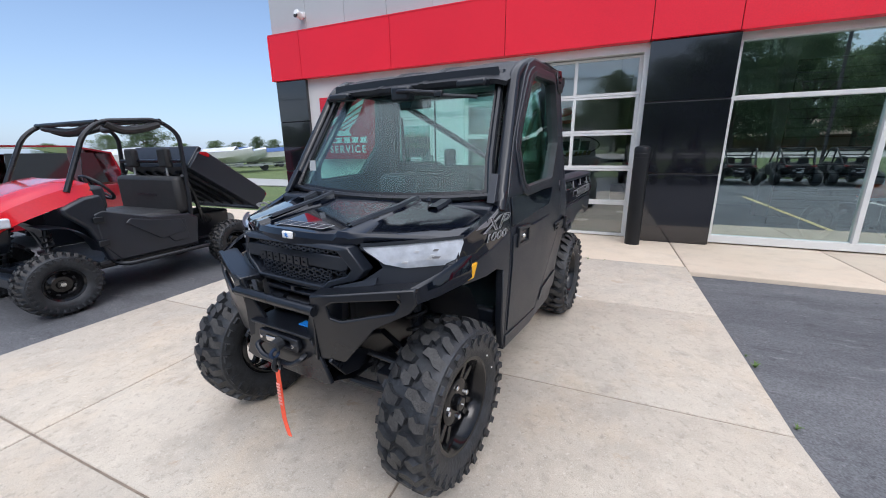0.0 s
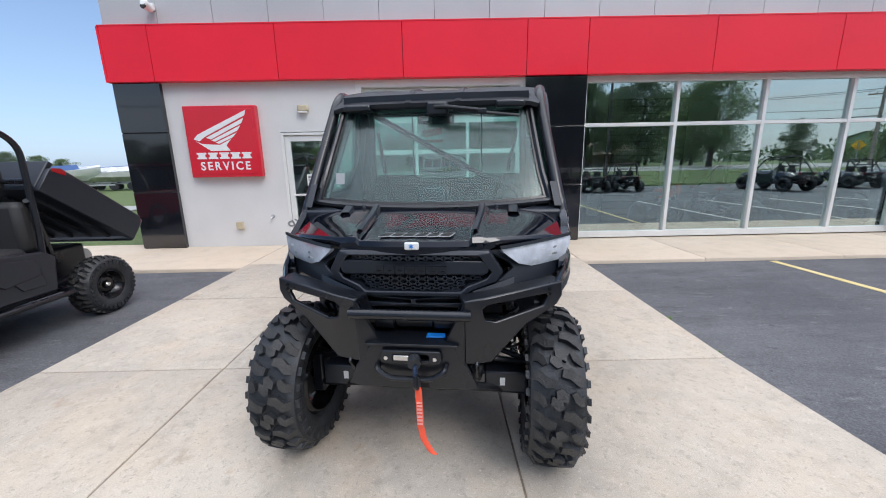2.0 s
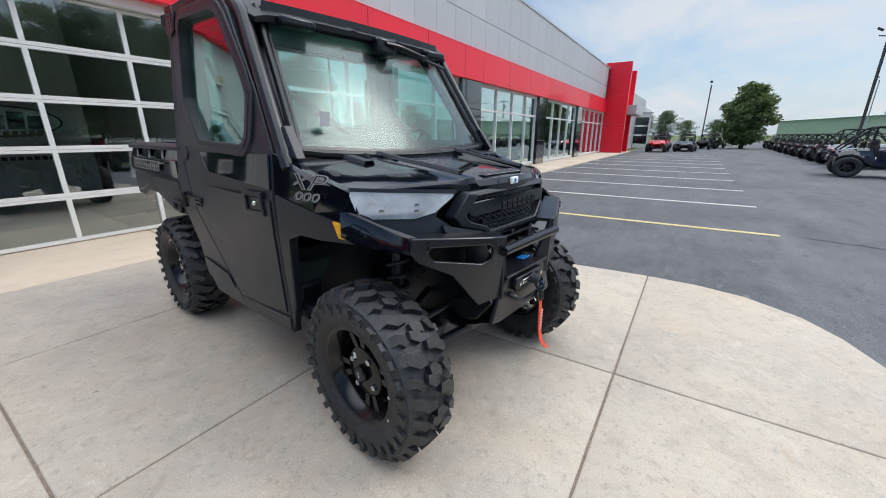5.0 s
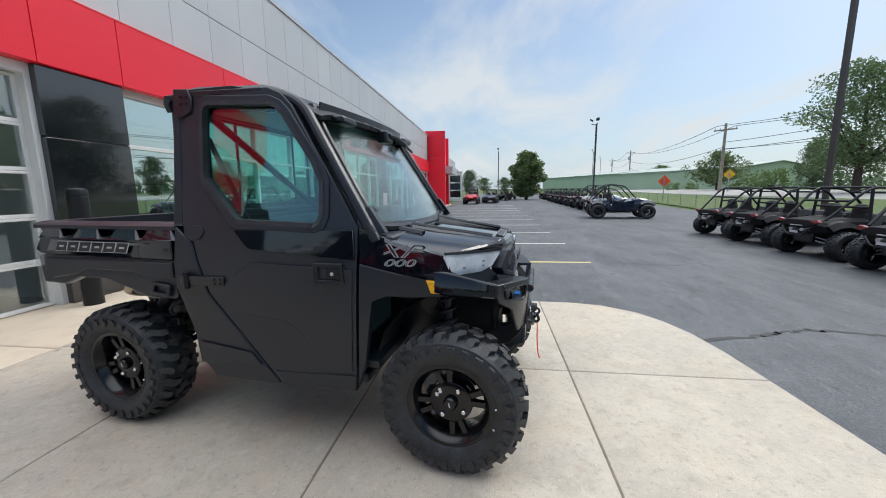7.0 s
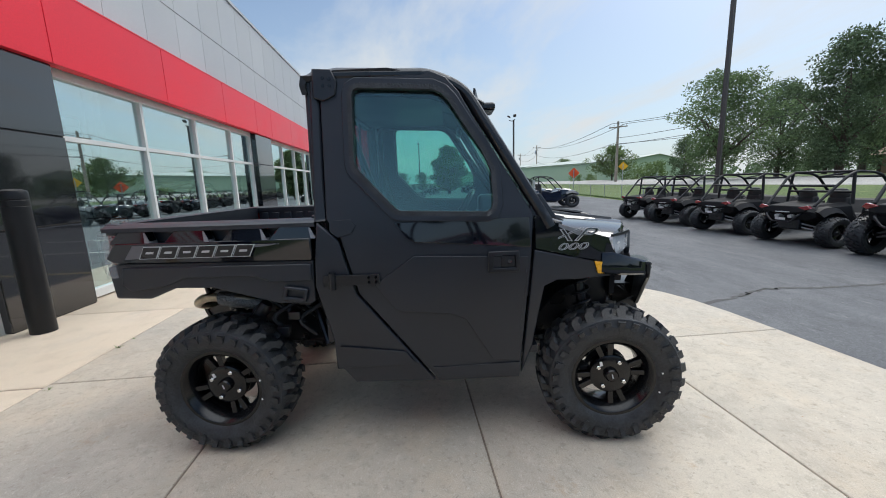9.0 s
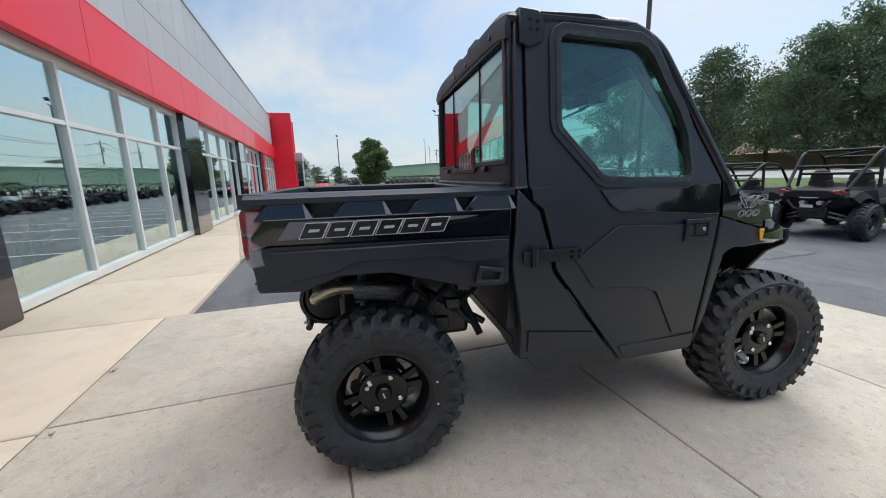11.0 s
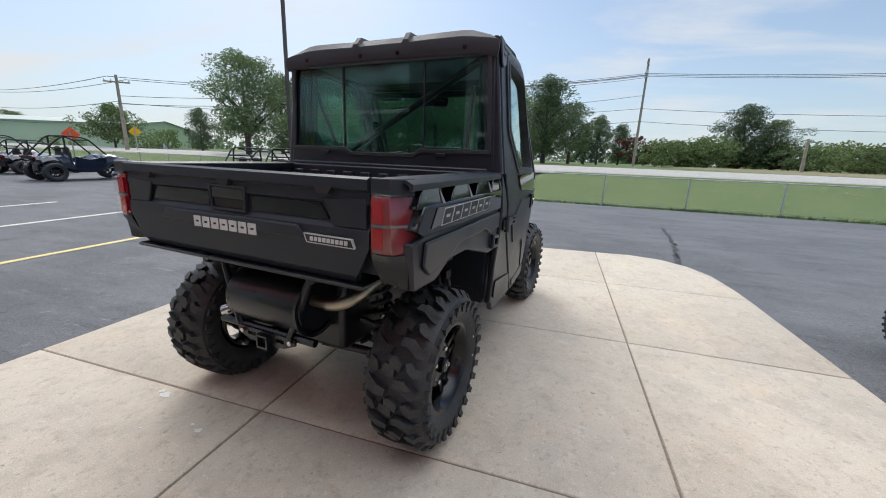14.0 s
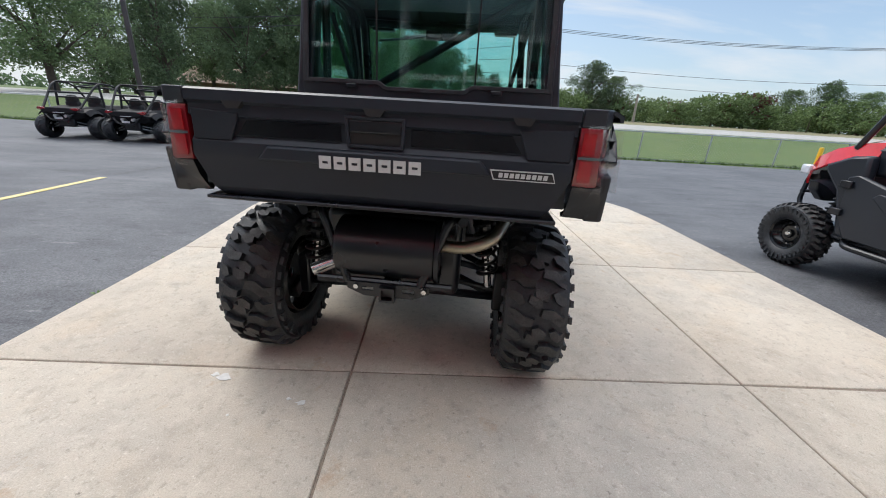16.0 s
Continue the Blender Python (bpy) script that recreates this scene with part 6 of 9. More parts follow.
fair = part("fairlead", plate([(-0.12, 0.678), (0.12, 0.678), (0.13, 0.70), (0.12, 0.738), (-0.12, 0.738), (-0.13, 0.70)], [[(-0.07, 0.695), (0.07, 0.695), (0.075, 0.708), (0.07, 0.722), (-0.07, 0.722), (-0.075, 0.708)]], "x", 2.446, 2.468), SATIN, truck, "winch fairlead", 30, 0.005)
part("fairlead_insert", plate([(-0.072, 0.697), (-0.005, 0.697), (-0.005, 0.720), (-0.072, 0.720)], (), "x", 2.455, 2.474), CHROME, fair, "", 30, 0.004)
for y in (-0.10, 0.10):
    part("bolt", move(lathe([(0, 0.008), (0.009, 0.008), (0.009, 0)], 6, axis="x"), pose(2.468, y, 0.708)), CHROME, fair)
winch = part("winch", move(lathe([(0.0, -0.17), (0.045, -0.17), (0.048, -0.09), (0.028, -0.088), (0.028, 0.088), (0.048, 0.09), (0.045, 0.17), (0.0, 0.17)], 24), pose(2.32, 0, 0.82)), SATIN, truck, "black winch with blue rope")
part("winch_rope", move(lathe([(0.03, -0.08), (0.040, -0.075), (0.040, 0.075), (0.03, 0.08)], 20), pose(2.32, 0, 0.82)), DARKINK, winch)
part("winch_tag", boxes((2.36, 2.40, 0.055, 0.135, 0.765, 0.772)), BLUEPART, winch, "", bevel=0.004)
hook = part("hook_stop", tube([(2.468, 0.015, 0.706), (2.505, 0.022, 0.700)], 0.026, 14), RUBBER, truck, "black rubber winch hook stop")
part("hook_ring", tube([(2.508 + 0.018 * math.cos(a), 0.026, 0.672 + 0.020 * math.sin(a)) for a in (2 * math.pi * k / 14 for k in range(14))], 0.007, 8, closed=True), pmat("dark_blue_rope", (0.004, 0.018, 0.05), 0.7), hook)
part("hook", tube(rounded([(2.51, 0.028, 0.655), (2.525, 0.030, 0.60), (2.505, 0.034, 0.575), (2.49, 0.034, 0.60), (2.50, 0.030, 0.64)], 0.02), 0.010, 8), SATIN, hook)
rows = []
for z, y, x in ((0.59, 0.035, 2.512), (0.545, 0.038, 2.515), (0.47, 0.040, 2.515), (0.40, 0.042, 2.518), (0.34, 0.055, 2.525), (0.295, 0.085, 2.535), (0.285, 0.10, 2.540)):
    rows.append([(x, y - 0.014, z), (x + 0.004, y, z), (x, y + 0.014, z)])
strap = part("pull_strap", thick(skin(rows), 0.003), STRAP, truck, "bright orange-red pull strap", 60)
for k in range(7):
    part("text_bar", boxes((2.5215, 2.5235, 0.030, 0.052, 0.405 + 0.017 * k, 0.415 + 0.017 * k)), pmat("faded_print", (0.85, 0.35, 0.30), 0.7) if k == 0 else bpy.data.materials["faded_print"], strap)

# ---- cargo bed ----
bed = thing("cargo_bed"); bed.parent = truck
tagged(bed, "black plastic cargo bed with tailgate")
part("bed_floor", boxes((-0.40, 0.58, -0.68, 0.68, 0.93, 0.955)), PLASTIC, bed)
for k in range(9):
    y = -0.56 + 0.14 * k
    part("floor_rib", boxes((-0.40, 0.56, y - 0.02, y + 0.02, 0.955, 0.968)), PLASTIC, bed, bevel=0.004)
part("bed_front", boxes((0.545, 0.59, -0.70, 0.70, 0.95, 1.255)), PLASTIC, bed, bevel=0.008)
for k in range(10):
    y = -0.58 + 0.128 * k
    part("wall_rib", boxes((0.525, 0.545, y - 0.03, y + 0.03, 0.97, 1.22)), PLASTIC, bed, bevel=0.006)
for s in (-1, 1):
    part("bed_side", boxes((-0.42, 0.60, min(s * 0.655, s * 0.70), max(s * 0.655, s * 0.70), 0.95, 1.235)), PLASTIC, bed)
    for k in range(9):
        x = -0.34 + 0.105 * k
        part("wall_rib", boxes((x - 0.03, x + 0.03, min(s * 0.64, s * 0.655), max(s * 0.64, s * 0.655), 0.97, 1.21)), PLASTIC, bed, bevel=0.005)
    rail = skin([[(x, s * y, z) for y, z in ((0.64, 1.225), (0.64, 1.252), (0.655, 1.262), (0.735, 1.258), (0.758, 1.245), (0.758, 1.225))] for x in (-0.43, 0.2, 0.625)])
    part("side_rail", thick(rail, 0.012), PLASTIC, bed, "", 30)
    for x in (-0.285, 0.005, 0.285, 0.515):
        g = plate([(x - 0.115, 1.165), (x + 0.115, 1.165), (x + 0.085, 1.228), (x - 0.06, 1.228)], (), "y", 0.0, 0.05)
        for v in g.verts:
            v.co.y = s * (0.70 + v.co.y + (0.012 if v.co.z < 1.2 else 0.0))
        gus = part("rail_gusset", g, GLOSS, bed, "gloss black rail gusset", 30, 0.004)
        t_ = plate([(x + 0.090, 1.170), (x + 0.113, 1.170), (x + 0.086, 1.222), (x + 0.080, 1.222)], (), "y", 0.0, 0.053)
        for v in t_.verts:
            v.co.y = s * (0.70 + v.co.y + (0.012 if v.co.z < 1.2 else 0.0))
        part("gusset_edge", t_, SILVERINK, gus)
    side_plate("upper_band", [(-0.37, 1.075), (0.605, 1.065), (0.605, 1.172), (-0.36, 1.172), (-0.42, 1.10)], [], 0.0, 0.065, GLOSS, bed, s, "gloss black side band", 0.006, base=0.705, cuts=())
    side_plate("lower_panel", [(-0.43, 1.055), (-0.36, 1.072), (0.605, 1.062), (0.60, 0.850), (0.575, 0.838), (0.42, 0.845), (0.10, 0.935), (-0.09, 0.938), (-0.22, 0.886), (-0.41, 0.892)], [], 0.0, 0.058, PLASTIC, bed, s, "matte black lower bed side", 0.008, base=0.70, cuts=())
    side_plate("panel_step", [(-0.34, 1.05), (0.10, 1.05), (0.20, 1.05), (0.595, 1.045), (0.595, 0.96), (0.40, 0.958), (0.32, 0.99), (-0.02, 0.99), (-0.10, 0.955), (-0.30, 0.925), (-0.36, 0.97)], [], 0.0, 0.014, PLASTIC, bed, s, "", 0.008, base=0.756, cuts=())
    side_plate("corner_pocket", [(0.44, 0.865), (0.56, 0.855), (0.575, 0.92), (0.46, 0.94)], [[(0.465, 0.882), (0.545, 0.872), (0.555, 0.905), (0.475, 0.920)]], 0.0, 0.02, PLASTIC, bed, s, "", 0.006, base=0.756, cuts=())
    # RANGER decal
    side_plate("decal_stripe", [(-0.31, 1.092), (-0.255, 1.160), (0.46, 1.152), (0.40, 1.142), (-0.20, 1.098)], [], 0.0, 0.0015, STRIPEINK, bed, s, "silver stripe decal", 0, base=0.7712, cuts=())
    bm_ = Matrix.Translation((0.045, s * 0.7735, 1.124)) @ pose(0, 0, 0, 90, 0, 0 if s < 0 else 180)
    letter_blocks("decal_block", 6, 0.078, 0.054, 0.013, DARKINK, bed, bm_ @ pose(0, 0, 0.001), "black word mark with a silver outline", 0.002, 0.5, 0.020)
    letter_blocks("decal_outline", 6, 0.086, 0.060, 0.005, PALEINK, bed, bm_ @ pose(-0.0005, 0, 0), "", 0.002, 0.5)
    # tail lamp
    def lamp_rows(ins=0.0, z0=1.02, z1=1.205):
        out = []
        for z in (z0, z0 + 0.012, (z0 + z1) / 2, z1 - 0.012, z1):
            k = (z - 1.02) / 0.19
            e = 0.006 if z in (z0, z1) else 0.0
            out.append([(-0.36, s * (0.745 - 0.015 * k - ins - e), z), (-0.41, s * (0.74 - 0.015 * k - ins - e), z), (-0.462 + ins + e, s * (0.705 - 0.01 * k), z), (-0.470 + ins + e, s * (0.68 - 0.01 * k), z), (-0.462 + ins + e, s * 0.632, z), (-0.40, s * 0.632, z)])
        return out
    lam = skin(lamp_rows(), close=False)
    tl = part("tail_light", thick(lam, 0.012), TAILRED, bed, "red tail light under protective film", 30)
    for z0_, z1_ in ((1.036, 1.104), (1.122, 1.190)):
        cell = skin([[(-0.472, s * y, z) for y in (0.640, 0.655, 0.668, 0.678)] for z in (z0_, z0_ + 0.008, z1_ - 0.008, z1_)])
        part("lamp_cell", thick(cell, 0.004), TAILCELL, tl, "bright red lamp cell")
    part("lamp_divider", skin([[(p[0] - 0.003, p[1] + s * 0.002, p[2] + d) for p in lamp_rows()[2][1:5]] for d in (-0.004, 0.004)]), LAMPDARK, tl)
    part("film", skin([[(p[0] - (0.012 if i > 1 else 0.0) + 0.003 * math.sin(9 * j + i), p[1] + s * (0.012 + 0.004 * math.cos(7 * i + j)), p[2]) for i, p in enumerate(r)] for j, r in enumerate(lamp_rows(0, 1.0, 1.215))]), FILM, tl, "clear wrapping film")
    part("film_flap", skin([[(-0.36 + dx, s * (0.765 + 0.02 * math.sin(4 * z + dx * 30)), z) for dx in (-0.06, -0.02, 0.015, 0.04)] for z in (1.20, 1.14, 1.08, 1.03, 1.0)]) if s < 0 else skin([[(-0.40, 0.765, 1.2), (-0.38, 0.765, 1.2)], [(-0.40, 0.765, 1.1), (-0.38, 0.765, 1.1)]]), FLAP, tl, "loose clear film")
    cb = skin([[(-0.36, s * 0.745, z), (-0.42, s * 0.74, z), (-0.465 + k, s * (0.70 - k), z), (-0.465 + k, s * 0.632, z), (-0.40, s * 0.632, z)] for z, k in ((1.018, 0.0), (0.965, 0.02), (0.925, 0.05), (0.90, 0.075))])
    part("corner_block", thick(cb, 0.02), SATIN, bed, "satin black corner block", 30)
    ct = skin([[(-0.36, s * 0.735, z), (-0.42, s * 0.73, z), (-0.465, s * 0.70, z), (-0.465, s * 0.632, z)] for z in (1.207, 1.262)])
    part("corner_cap", thick(ct, 0.02), PLASTIC, bed, "", 30, 0.004)

# tailgate: a moulded section drawn across the bed
gate_profile = [(-0.40, 1.258), (-0.455, 1.262), (-0.470, 1.255), (-0.472, 1.222), (-0.455, 1.212), (-0.460, 1.176), (-0.448, 1.168), (-0.447, 1.108), (-0.462, 1.088), (-0.466, 1.045), (-0.463, 1.035), (-0.458, 0.930), (-0.440, 0.900), (-0.40, 0.896)]
rows = [[(x, y * (1 if z > 1.0 else 1 - 0.10 * (1.0 - z) / 0.085), z) for x, z in gate_profile] for y in (-0.625, -0.3, 0, 0.3, 0.625)]
gate = part("tailgate", thick(skin(rows), 0.02), GATEPLASTIC, bed, "black moulded tailgate", 25, 0.003, 1)
part("gate_inner", boxes((-0.415, -0.40, -0.625, 0.625, 0.93, 1.25)), PLASTIC, gate)
# solid dark plates stand in for the shaded notches below the top rail
for y in (-0.46, 0.0, 0.46):
    g = plate([(y - 0.036, 1.224), (y + 0.036, 1.224), (y + 0.020, 1.200), (y - 0.020, 1.200)], (), "x", -0.476, -0.45)
    part("gate_notch", g, DARKSEAL, gate)
for s in (-1, 1):
    part("gloss_insert", plate([(s * 0.115, 1.165), (s * 0.43, 1.165), (s * 0.465, 1.112), (s * 0.115, 1.112)], (), "x", -0.4525, -0.446), SEMI, gate, "gloss black insert", 0)
    part("gate_boss", plate([(s * 0.45, 1.185), (s * 0.615, 1.195), (s * 0.615, 1.095), (s * 0.485, 1.095)], (), "x", -0.4635, -0.45), GATEPLASTIC, gate, "", 30, 0.004)
part("gate_swage", plate([(-0.34, 1.085), (0.36, 1.085), (0.40, 1.035), (-0.38, 1.035)], (), "x", -0.474, -0.455), GATEPLASTIC, gate, "", 30, 0.008)
hnd = part("handle_recess", plate([(-0.10, 1.200), (0.10, 1.200), (0.092, 1.098), (-0.092, 1.098)], [[(-0.088, 1.19), (0.088, 1.19), (0.082, 1.108), (-0.082, 1.108)]], "x", -0.4645, -0.44), GATEPLASTIC, gate, "", 30, 0.003)
part("handle", boxes((-0.462, -0.452, -0.084, 0.084, 1.146, 1.188)), SATIN, hnd, "black tailgate handle", bevel=0.005)
part("recess_back", boxes((-0.453, -0.447, -0.088, 0.088, 1.104, 1.194)), DARKSEAL, hnd)
letter_blocks("gate_block", 7, 0.041, 0.043, 0.010, PALEINK, gate, pose(-0.4745, 0.015, 1.044, 90, 0, -90), "light grey word mark", 0.003, 0.0, 0.0105)
np_ = part("name_plate", plate([(-0.575, 1.030), (-0.385, 1.030), (-0.375, 1.056), (-0.565, 1.056)], (), "x", -0.4745, -0.464), DARKINK, gate, "black name plate with silver lettering", 0)
part("plate_edge", plate([(-0.577, 1.027), (-0.383, 1.027), (-0.372, 1.059), (-0.567, 1.059)], [[(-0.574, 1.030), (-0.386, 1.030), (-0.376, 1.056), (-0.564, 1.056)]], "x", -0.4755, -0.465), PALEINK, np_)
letter_blocks("plate_block", 9, 0.013, 0.015, 0.005, PALEINK, np_, pose(-0.4748, -0.475, 1.043, 90, 0, -90), "", 0.002, 0.1)
part("under_lip", boxes((-0.470, -0.30, -0.60, 0.60, 0.884, 0.898)), SATIN, bed, "", bevel=0.004)
for y in (-0.30, 0.0, 0.30):
    part("bed_runner", boxes((-0.36, 0.58, y - 0.03, y + 0.03, 0.86, 0.93)), SATIN, bed)


# the moulded body: a lower nose, a taller cab back, a shorter tail
def ease(v, a, b):
    t = min(1.0, max(0.0, (v - a) / (b - a)))
    return t * t * (3 - 2 * t)


def settle_body(co):
    nose = ease(co.x, 1.58, 1.95) * (1 - ease(co.z, 1.25, 1.80)) * ease(co.z, 0.45, 0.70)
    cab = ease(co.z, 1.42, 1.88) * (1 - ease(co.x, 1.10, 1.48)) * ease(co.x, 0.3, 0.58)
    rear = ease(-co.x, -0.72, -0.50) * ease(co.z, 0.78, 0.86)
    front = ease(co.x, 1.05, 1.40) * ease(co.z, 1.24, 1.45)
    y = co.y * (1 + 0.034 * rear - 0.026 * front) + 0.016 * ease(co.x, 1.60, 2.0)
    return Vector((co.x + 0.026 * ease(-co.x, 0.2, 0.46) * ease(co.z, 0.7, 0.9), y, co.z - 0.034 * nose + 0.040 * cab))


settled = set()
for ob in truck.children_recursive:
    own = (ob.name, ob.parent.name, ob.parent.parent.name if ob.parent.parent else "")
    if ob.type != "MESH" or any(n.startswith(("front_wheel", "rear_wheel")) for n in own):
        continue
    if ob.matrix_basis != Matrix.Identity(4):
        at_ = ob.matrix_basis.translation.copy()
        ob.matrix_basis = Matrix.Translation(settle_body(at_) - at_) @ ob.matrix_basis
    elif ob.data.name not in settled and (ob.parent == truck or ob.parent.matrix_basis == Matrix.Identity(4)):
        settled.add(ob.data.name)
        for v in ob.data.vertices:
            v.co = settle_body(v.co)


# ---- on the shop front ----
sign = tagged(thing("wall_sign", pose(-5.06, FACE + 0.035, 1.912)), "square red service sign with a white wing shape", "wall sign")
part("sign_box", boxes((-0.63, 0.63, -0.12, 0.0, -0.61, 0.61)), SIGNRED, sign, bevel=0.012)
part("sign_face", boxes((-0.575, 0.575, -0.128, -0.118, -0.555, 0.555)), SIGNRED, sign, bevel=0.004)
# wing of white strips
feather = [[(-0.50, 0.05), (-0.42, 0.13), (0.47, 0.53), (0.44, 0.44), (-0.30, 0.09), (-0.40, 0.02)],
           [(-0.28, 0.075), (0.42, 0.40), (0.37, 0.31), (-0.20, 0.045)],
           [(-0.19, 0.03), (0.35, 0.275), (0.29, 0.19), (-0.13, 0.005)],
           [(-0.12, -0.01), (0.27, 0.155), (0.19, 0.075), (-0.06, -0.03)],
           [(-0.47, 0.02), (-0.36, -0.03), (-0.05, -0.05), (0.16, 0.05), (0.06, -0.06), (0.12, -0.15), (-0.22, -0.15)]]
for f in feather:
    part("wing_strip", plate(f, (), "y", -0.134, -0.127), WHITE, sign, "", 0)
m_ = pose(0, -0.128, -0.255, 90, 0, 0)
for k in range(5):
    x = -0.40 + 0.20 * k
    part("name_block", plate([(x - 0.085, -0.29), (x + 0.085, -0.29), (x + 0.085, -0.265), (x + 0.06, -0.255), (x + 0.06, -0.215), (x + 0.085, -0.205), (x + 0.085, -0.18), (x - 0.085, -0.18), (x - 0.085, -0.205), (x - 0.06, -0.215), (x - 0.06, -0.255), (x - 0.085, -0.265)], (), "y", -0.134, -0.127), WHITE, sign, "", 0)
words("sign_letters", "SERVICE", 0.20, WHITE, sign, pose(0.0, -0.130, -0.42, 90, 0, 0), 0.006, "white SERVICE lettering", 0.0, 1.35, 0.95, 0.004)

TAN = pmat("tan_fixture_plastic", (0.52, 0.44, 0.30), 0.6)
lampbox = tagged(thing("wall_light", pose(-3.62, FACE + 0.04, 2.455)), "small tan wall light above the door", "wall light")
part("housing", boxes((-0.09, 0.09, -0.09, 0.0, -0.045, 0.06)), TAN, lampbox, bevel=0.02)
part("lens", boxes((-0.075, 0.075, -0.10, -0.02, -0.065, -0.045)), WHITE, lampbox, bevel=0.005)
tagged(obj("wall_outlet", boxes((-5.06, -4.94, FACE - 0.04, FACE + 0.04, 0.34, 0.47)), TAN, 0, 0.01), "tan covered outlet box on the stucco wall", "outlet")
hb = tagged(thing("hose_tap", pose(-4.38, FACE + 0.04, 0.56)), "small grey hose tap on the stucco wall", "tap")
part("pipe", tube([(0, 0, 0), (0, -0.07, 0), (0, -0.09, -0.03)], 0.014, 8), STEEL, hb)
part("flange", move(lathe([(0, 0), (0.035, 0), (0.035, -0.012), (0, -0.012)], 16), pose(0, 0, 0)), STEEL, hb)
camera_m = pose(-5.97, FACE + 0.0, 4.06)
cctv = tagged(thing("security_camera", camera_m), "white dome security camera on the grey wall", "security camera")
part("mount", boxes((-0.05, 0.05, -0.06, 0.01, -0.02, 0.08)), WHITE, cctv, bevel=0.01)
part("housing", move(lathe([(0, 0.09), (0.05, 0.085), (0.06, 0.05), (0.06, -0.07), (0.045, -0.09), (0, -0.09)], 18), pose(0.02, -0.14, 0.0, -20)), WHITE, cctv)
part("lens", move(lathe([(0, -0.01), (0.042, -0.01), (0.042, 0.01), (0, 0.01)], 16), pose(0.02, -0.232, -0.032, -20)), DARKSEAL, cctv)


def bollard(x, y):
    b = tagged(thing("bollard", pose(x, y, 0)), "tall black plastic-sleeved bollard beside the garage door", "bollard", "bollards by the garage door")
    part("sleeve", lathe([(0.100, 1.37), (0.106, 1.36), (0.106, 1.31), (0.102, 1.305), (0.106, 1.30), (0.106, 0.0)], 32, axis="z"), BOLLARD, b)
    part("cap", lathe([(0.0, 1.475), (0.06, 1.47), (0.098, 1.455), (0.107, 1.43), (0.107, 1.372), (0.100, 1.366)], 32, axis="z"), BOLLARD, b)


bollard(-2.72, 6.44)
bollard(0.33, 6.43)
# lettering on the wall inside the garage: plain shapes and bars
deco = tagged(thing("wall_lettering", pose(0, FACE + 5.276, 0)), "dark blue business lettering on the inner garage wall", "lettering")
NAVY = pmat("navy_vinyl", (0.006, 0.008, 0.03), 0.5)
PALEV = pmat("pale_vinyl", (0.80, 0.82, 0.83), 0.5)
EMBLEMRED = pmat("red_vinyl", (0.55, 0.015, 0.03), 0.5)
OLIVEV = pmat("olive_vinyl", (0.22, 0.20, 0.04), 0.5)
part("check_field", boxes(*[(-2.29 + 0.07 * i, -2.225 + 0.07 * i, -0.003, 0.004, 1.40 + 0.07 * j, 1.465 + 0.07 * j) for i in range(4) for j in range(5) if (i + j) % 2]), NAVY, deco)
ring = [(-1.25 + 0.87 * math.cos(k * math.pi / 20), 1.545 + 0.27 * math.sin(k * math.pi / 20)) for k in range(40)]
part("halo", plate(ring, (), "y", -0.002, 0.004), PALEV, deco, "", 0)
part("halo_edge", plate([(-1.25 + 0.91 * math.cos(k * math.pi / 20), 1.545 + 0.295 * math.sin(k * math.pi / 20)) for k in range(40)], [ring], "y", -0.003, 0.004), NAVY, deco, "", 0)
for k in range(5):
    x = -2.00 + 0.28 * k
    part("name_block", plate([(x, 1.40), (x + 0.24, 1.40), (x + 0.265, 1.66 + (0.07 if k in (0, 3) else 0)), (x + 0.03, 1.66 + (0.07 if k in (0, 3) else 0))], (), "y", -0.007, 0.0), NAVY, deco, "", 0)
for k in range(6):
    x = -1.27 + 0.12 * k
    part("name_block", plate([(x, 1.22 + 0.008 * k), (x + 0.085, 1.23 + 0.008 * k), (x + 0.11, 1.36 + 0.008 * k), (x + 0.03, 1.35 + 0.008 * k)], (), "y", -0.011, 0.0), OLIVEV, deco, "", 0)
for k in range(14):
    part("text_bar", boxes((-2.19 + 0.115 * k, -2.105 + 0.115 * k, -0.003, 0.004, 0.79, 0.86)), NAVY, deco)
for k in range(9):
    part("text_bar", boxes((-1.43 + 0.097 * k, -1.36 + 0.097 * k, -0.003, 0.004, 0.94, 1.01)), STRIPEINK, deco)
part("emblem", plate([(-1.80, 2.38), (-1.72, 2.54), (-1.15, 2.62), (-1.08, 2.44), (-1.35, 2.36), (-1.62, 2.30)], (), "y", -0.003, 0.004), EMBLEMRED, deco, "", 0)
part("text_bar", boxes((-1.74, -1.10, -0.003, 0.004, 2.16, 2.25)), EMBLEMRED, deco)

# things in the showroom, seen through the glass
CABINET = pmat("red_tool_steel", (0.45, 0.02, 0.03), 0.4)
chest = tagged(thing("tool_chest", pose(4.6, FACE + 3.0, -0.01)), "red steel tool chest in the showroom", "tool chest")
part("body", boxes((-0.4, 0.4, -0.25, 0.25, 0.10, 0.75)), CABINET, chest, bevel=0.01)
for k in range(4):
    part("drawer", boxes((-0.37, 0.37, -0.262, -0.25, 0.13 + 0.15 * k, 0.26 + 0.15 * k)), CABINET, chest, bevel=0.004)
for x in (-0.33, 0.33):
    for y in (-0.2, 0.2):
        part("caster", move(lathe([(0, -0.02), (0.05, -0.02), (0.05, 0.02), (0, 0.02)], 14), pose(x, y, 0.05)), RUBBER, chest)
desk = tagged(thing("display_counter", pose(3.6, FACE + 5.6, -0.01)), "long white display counter with dark shelves", "counter")
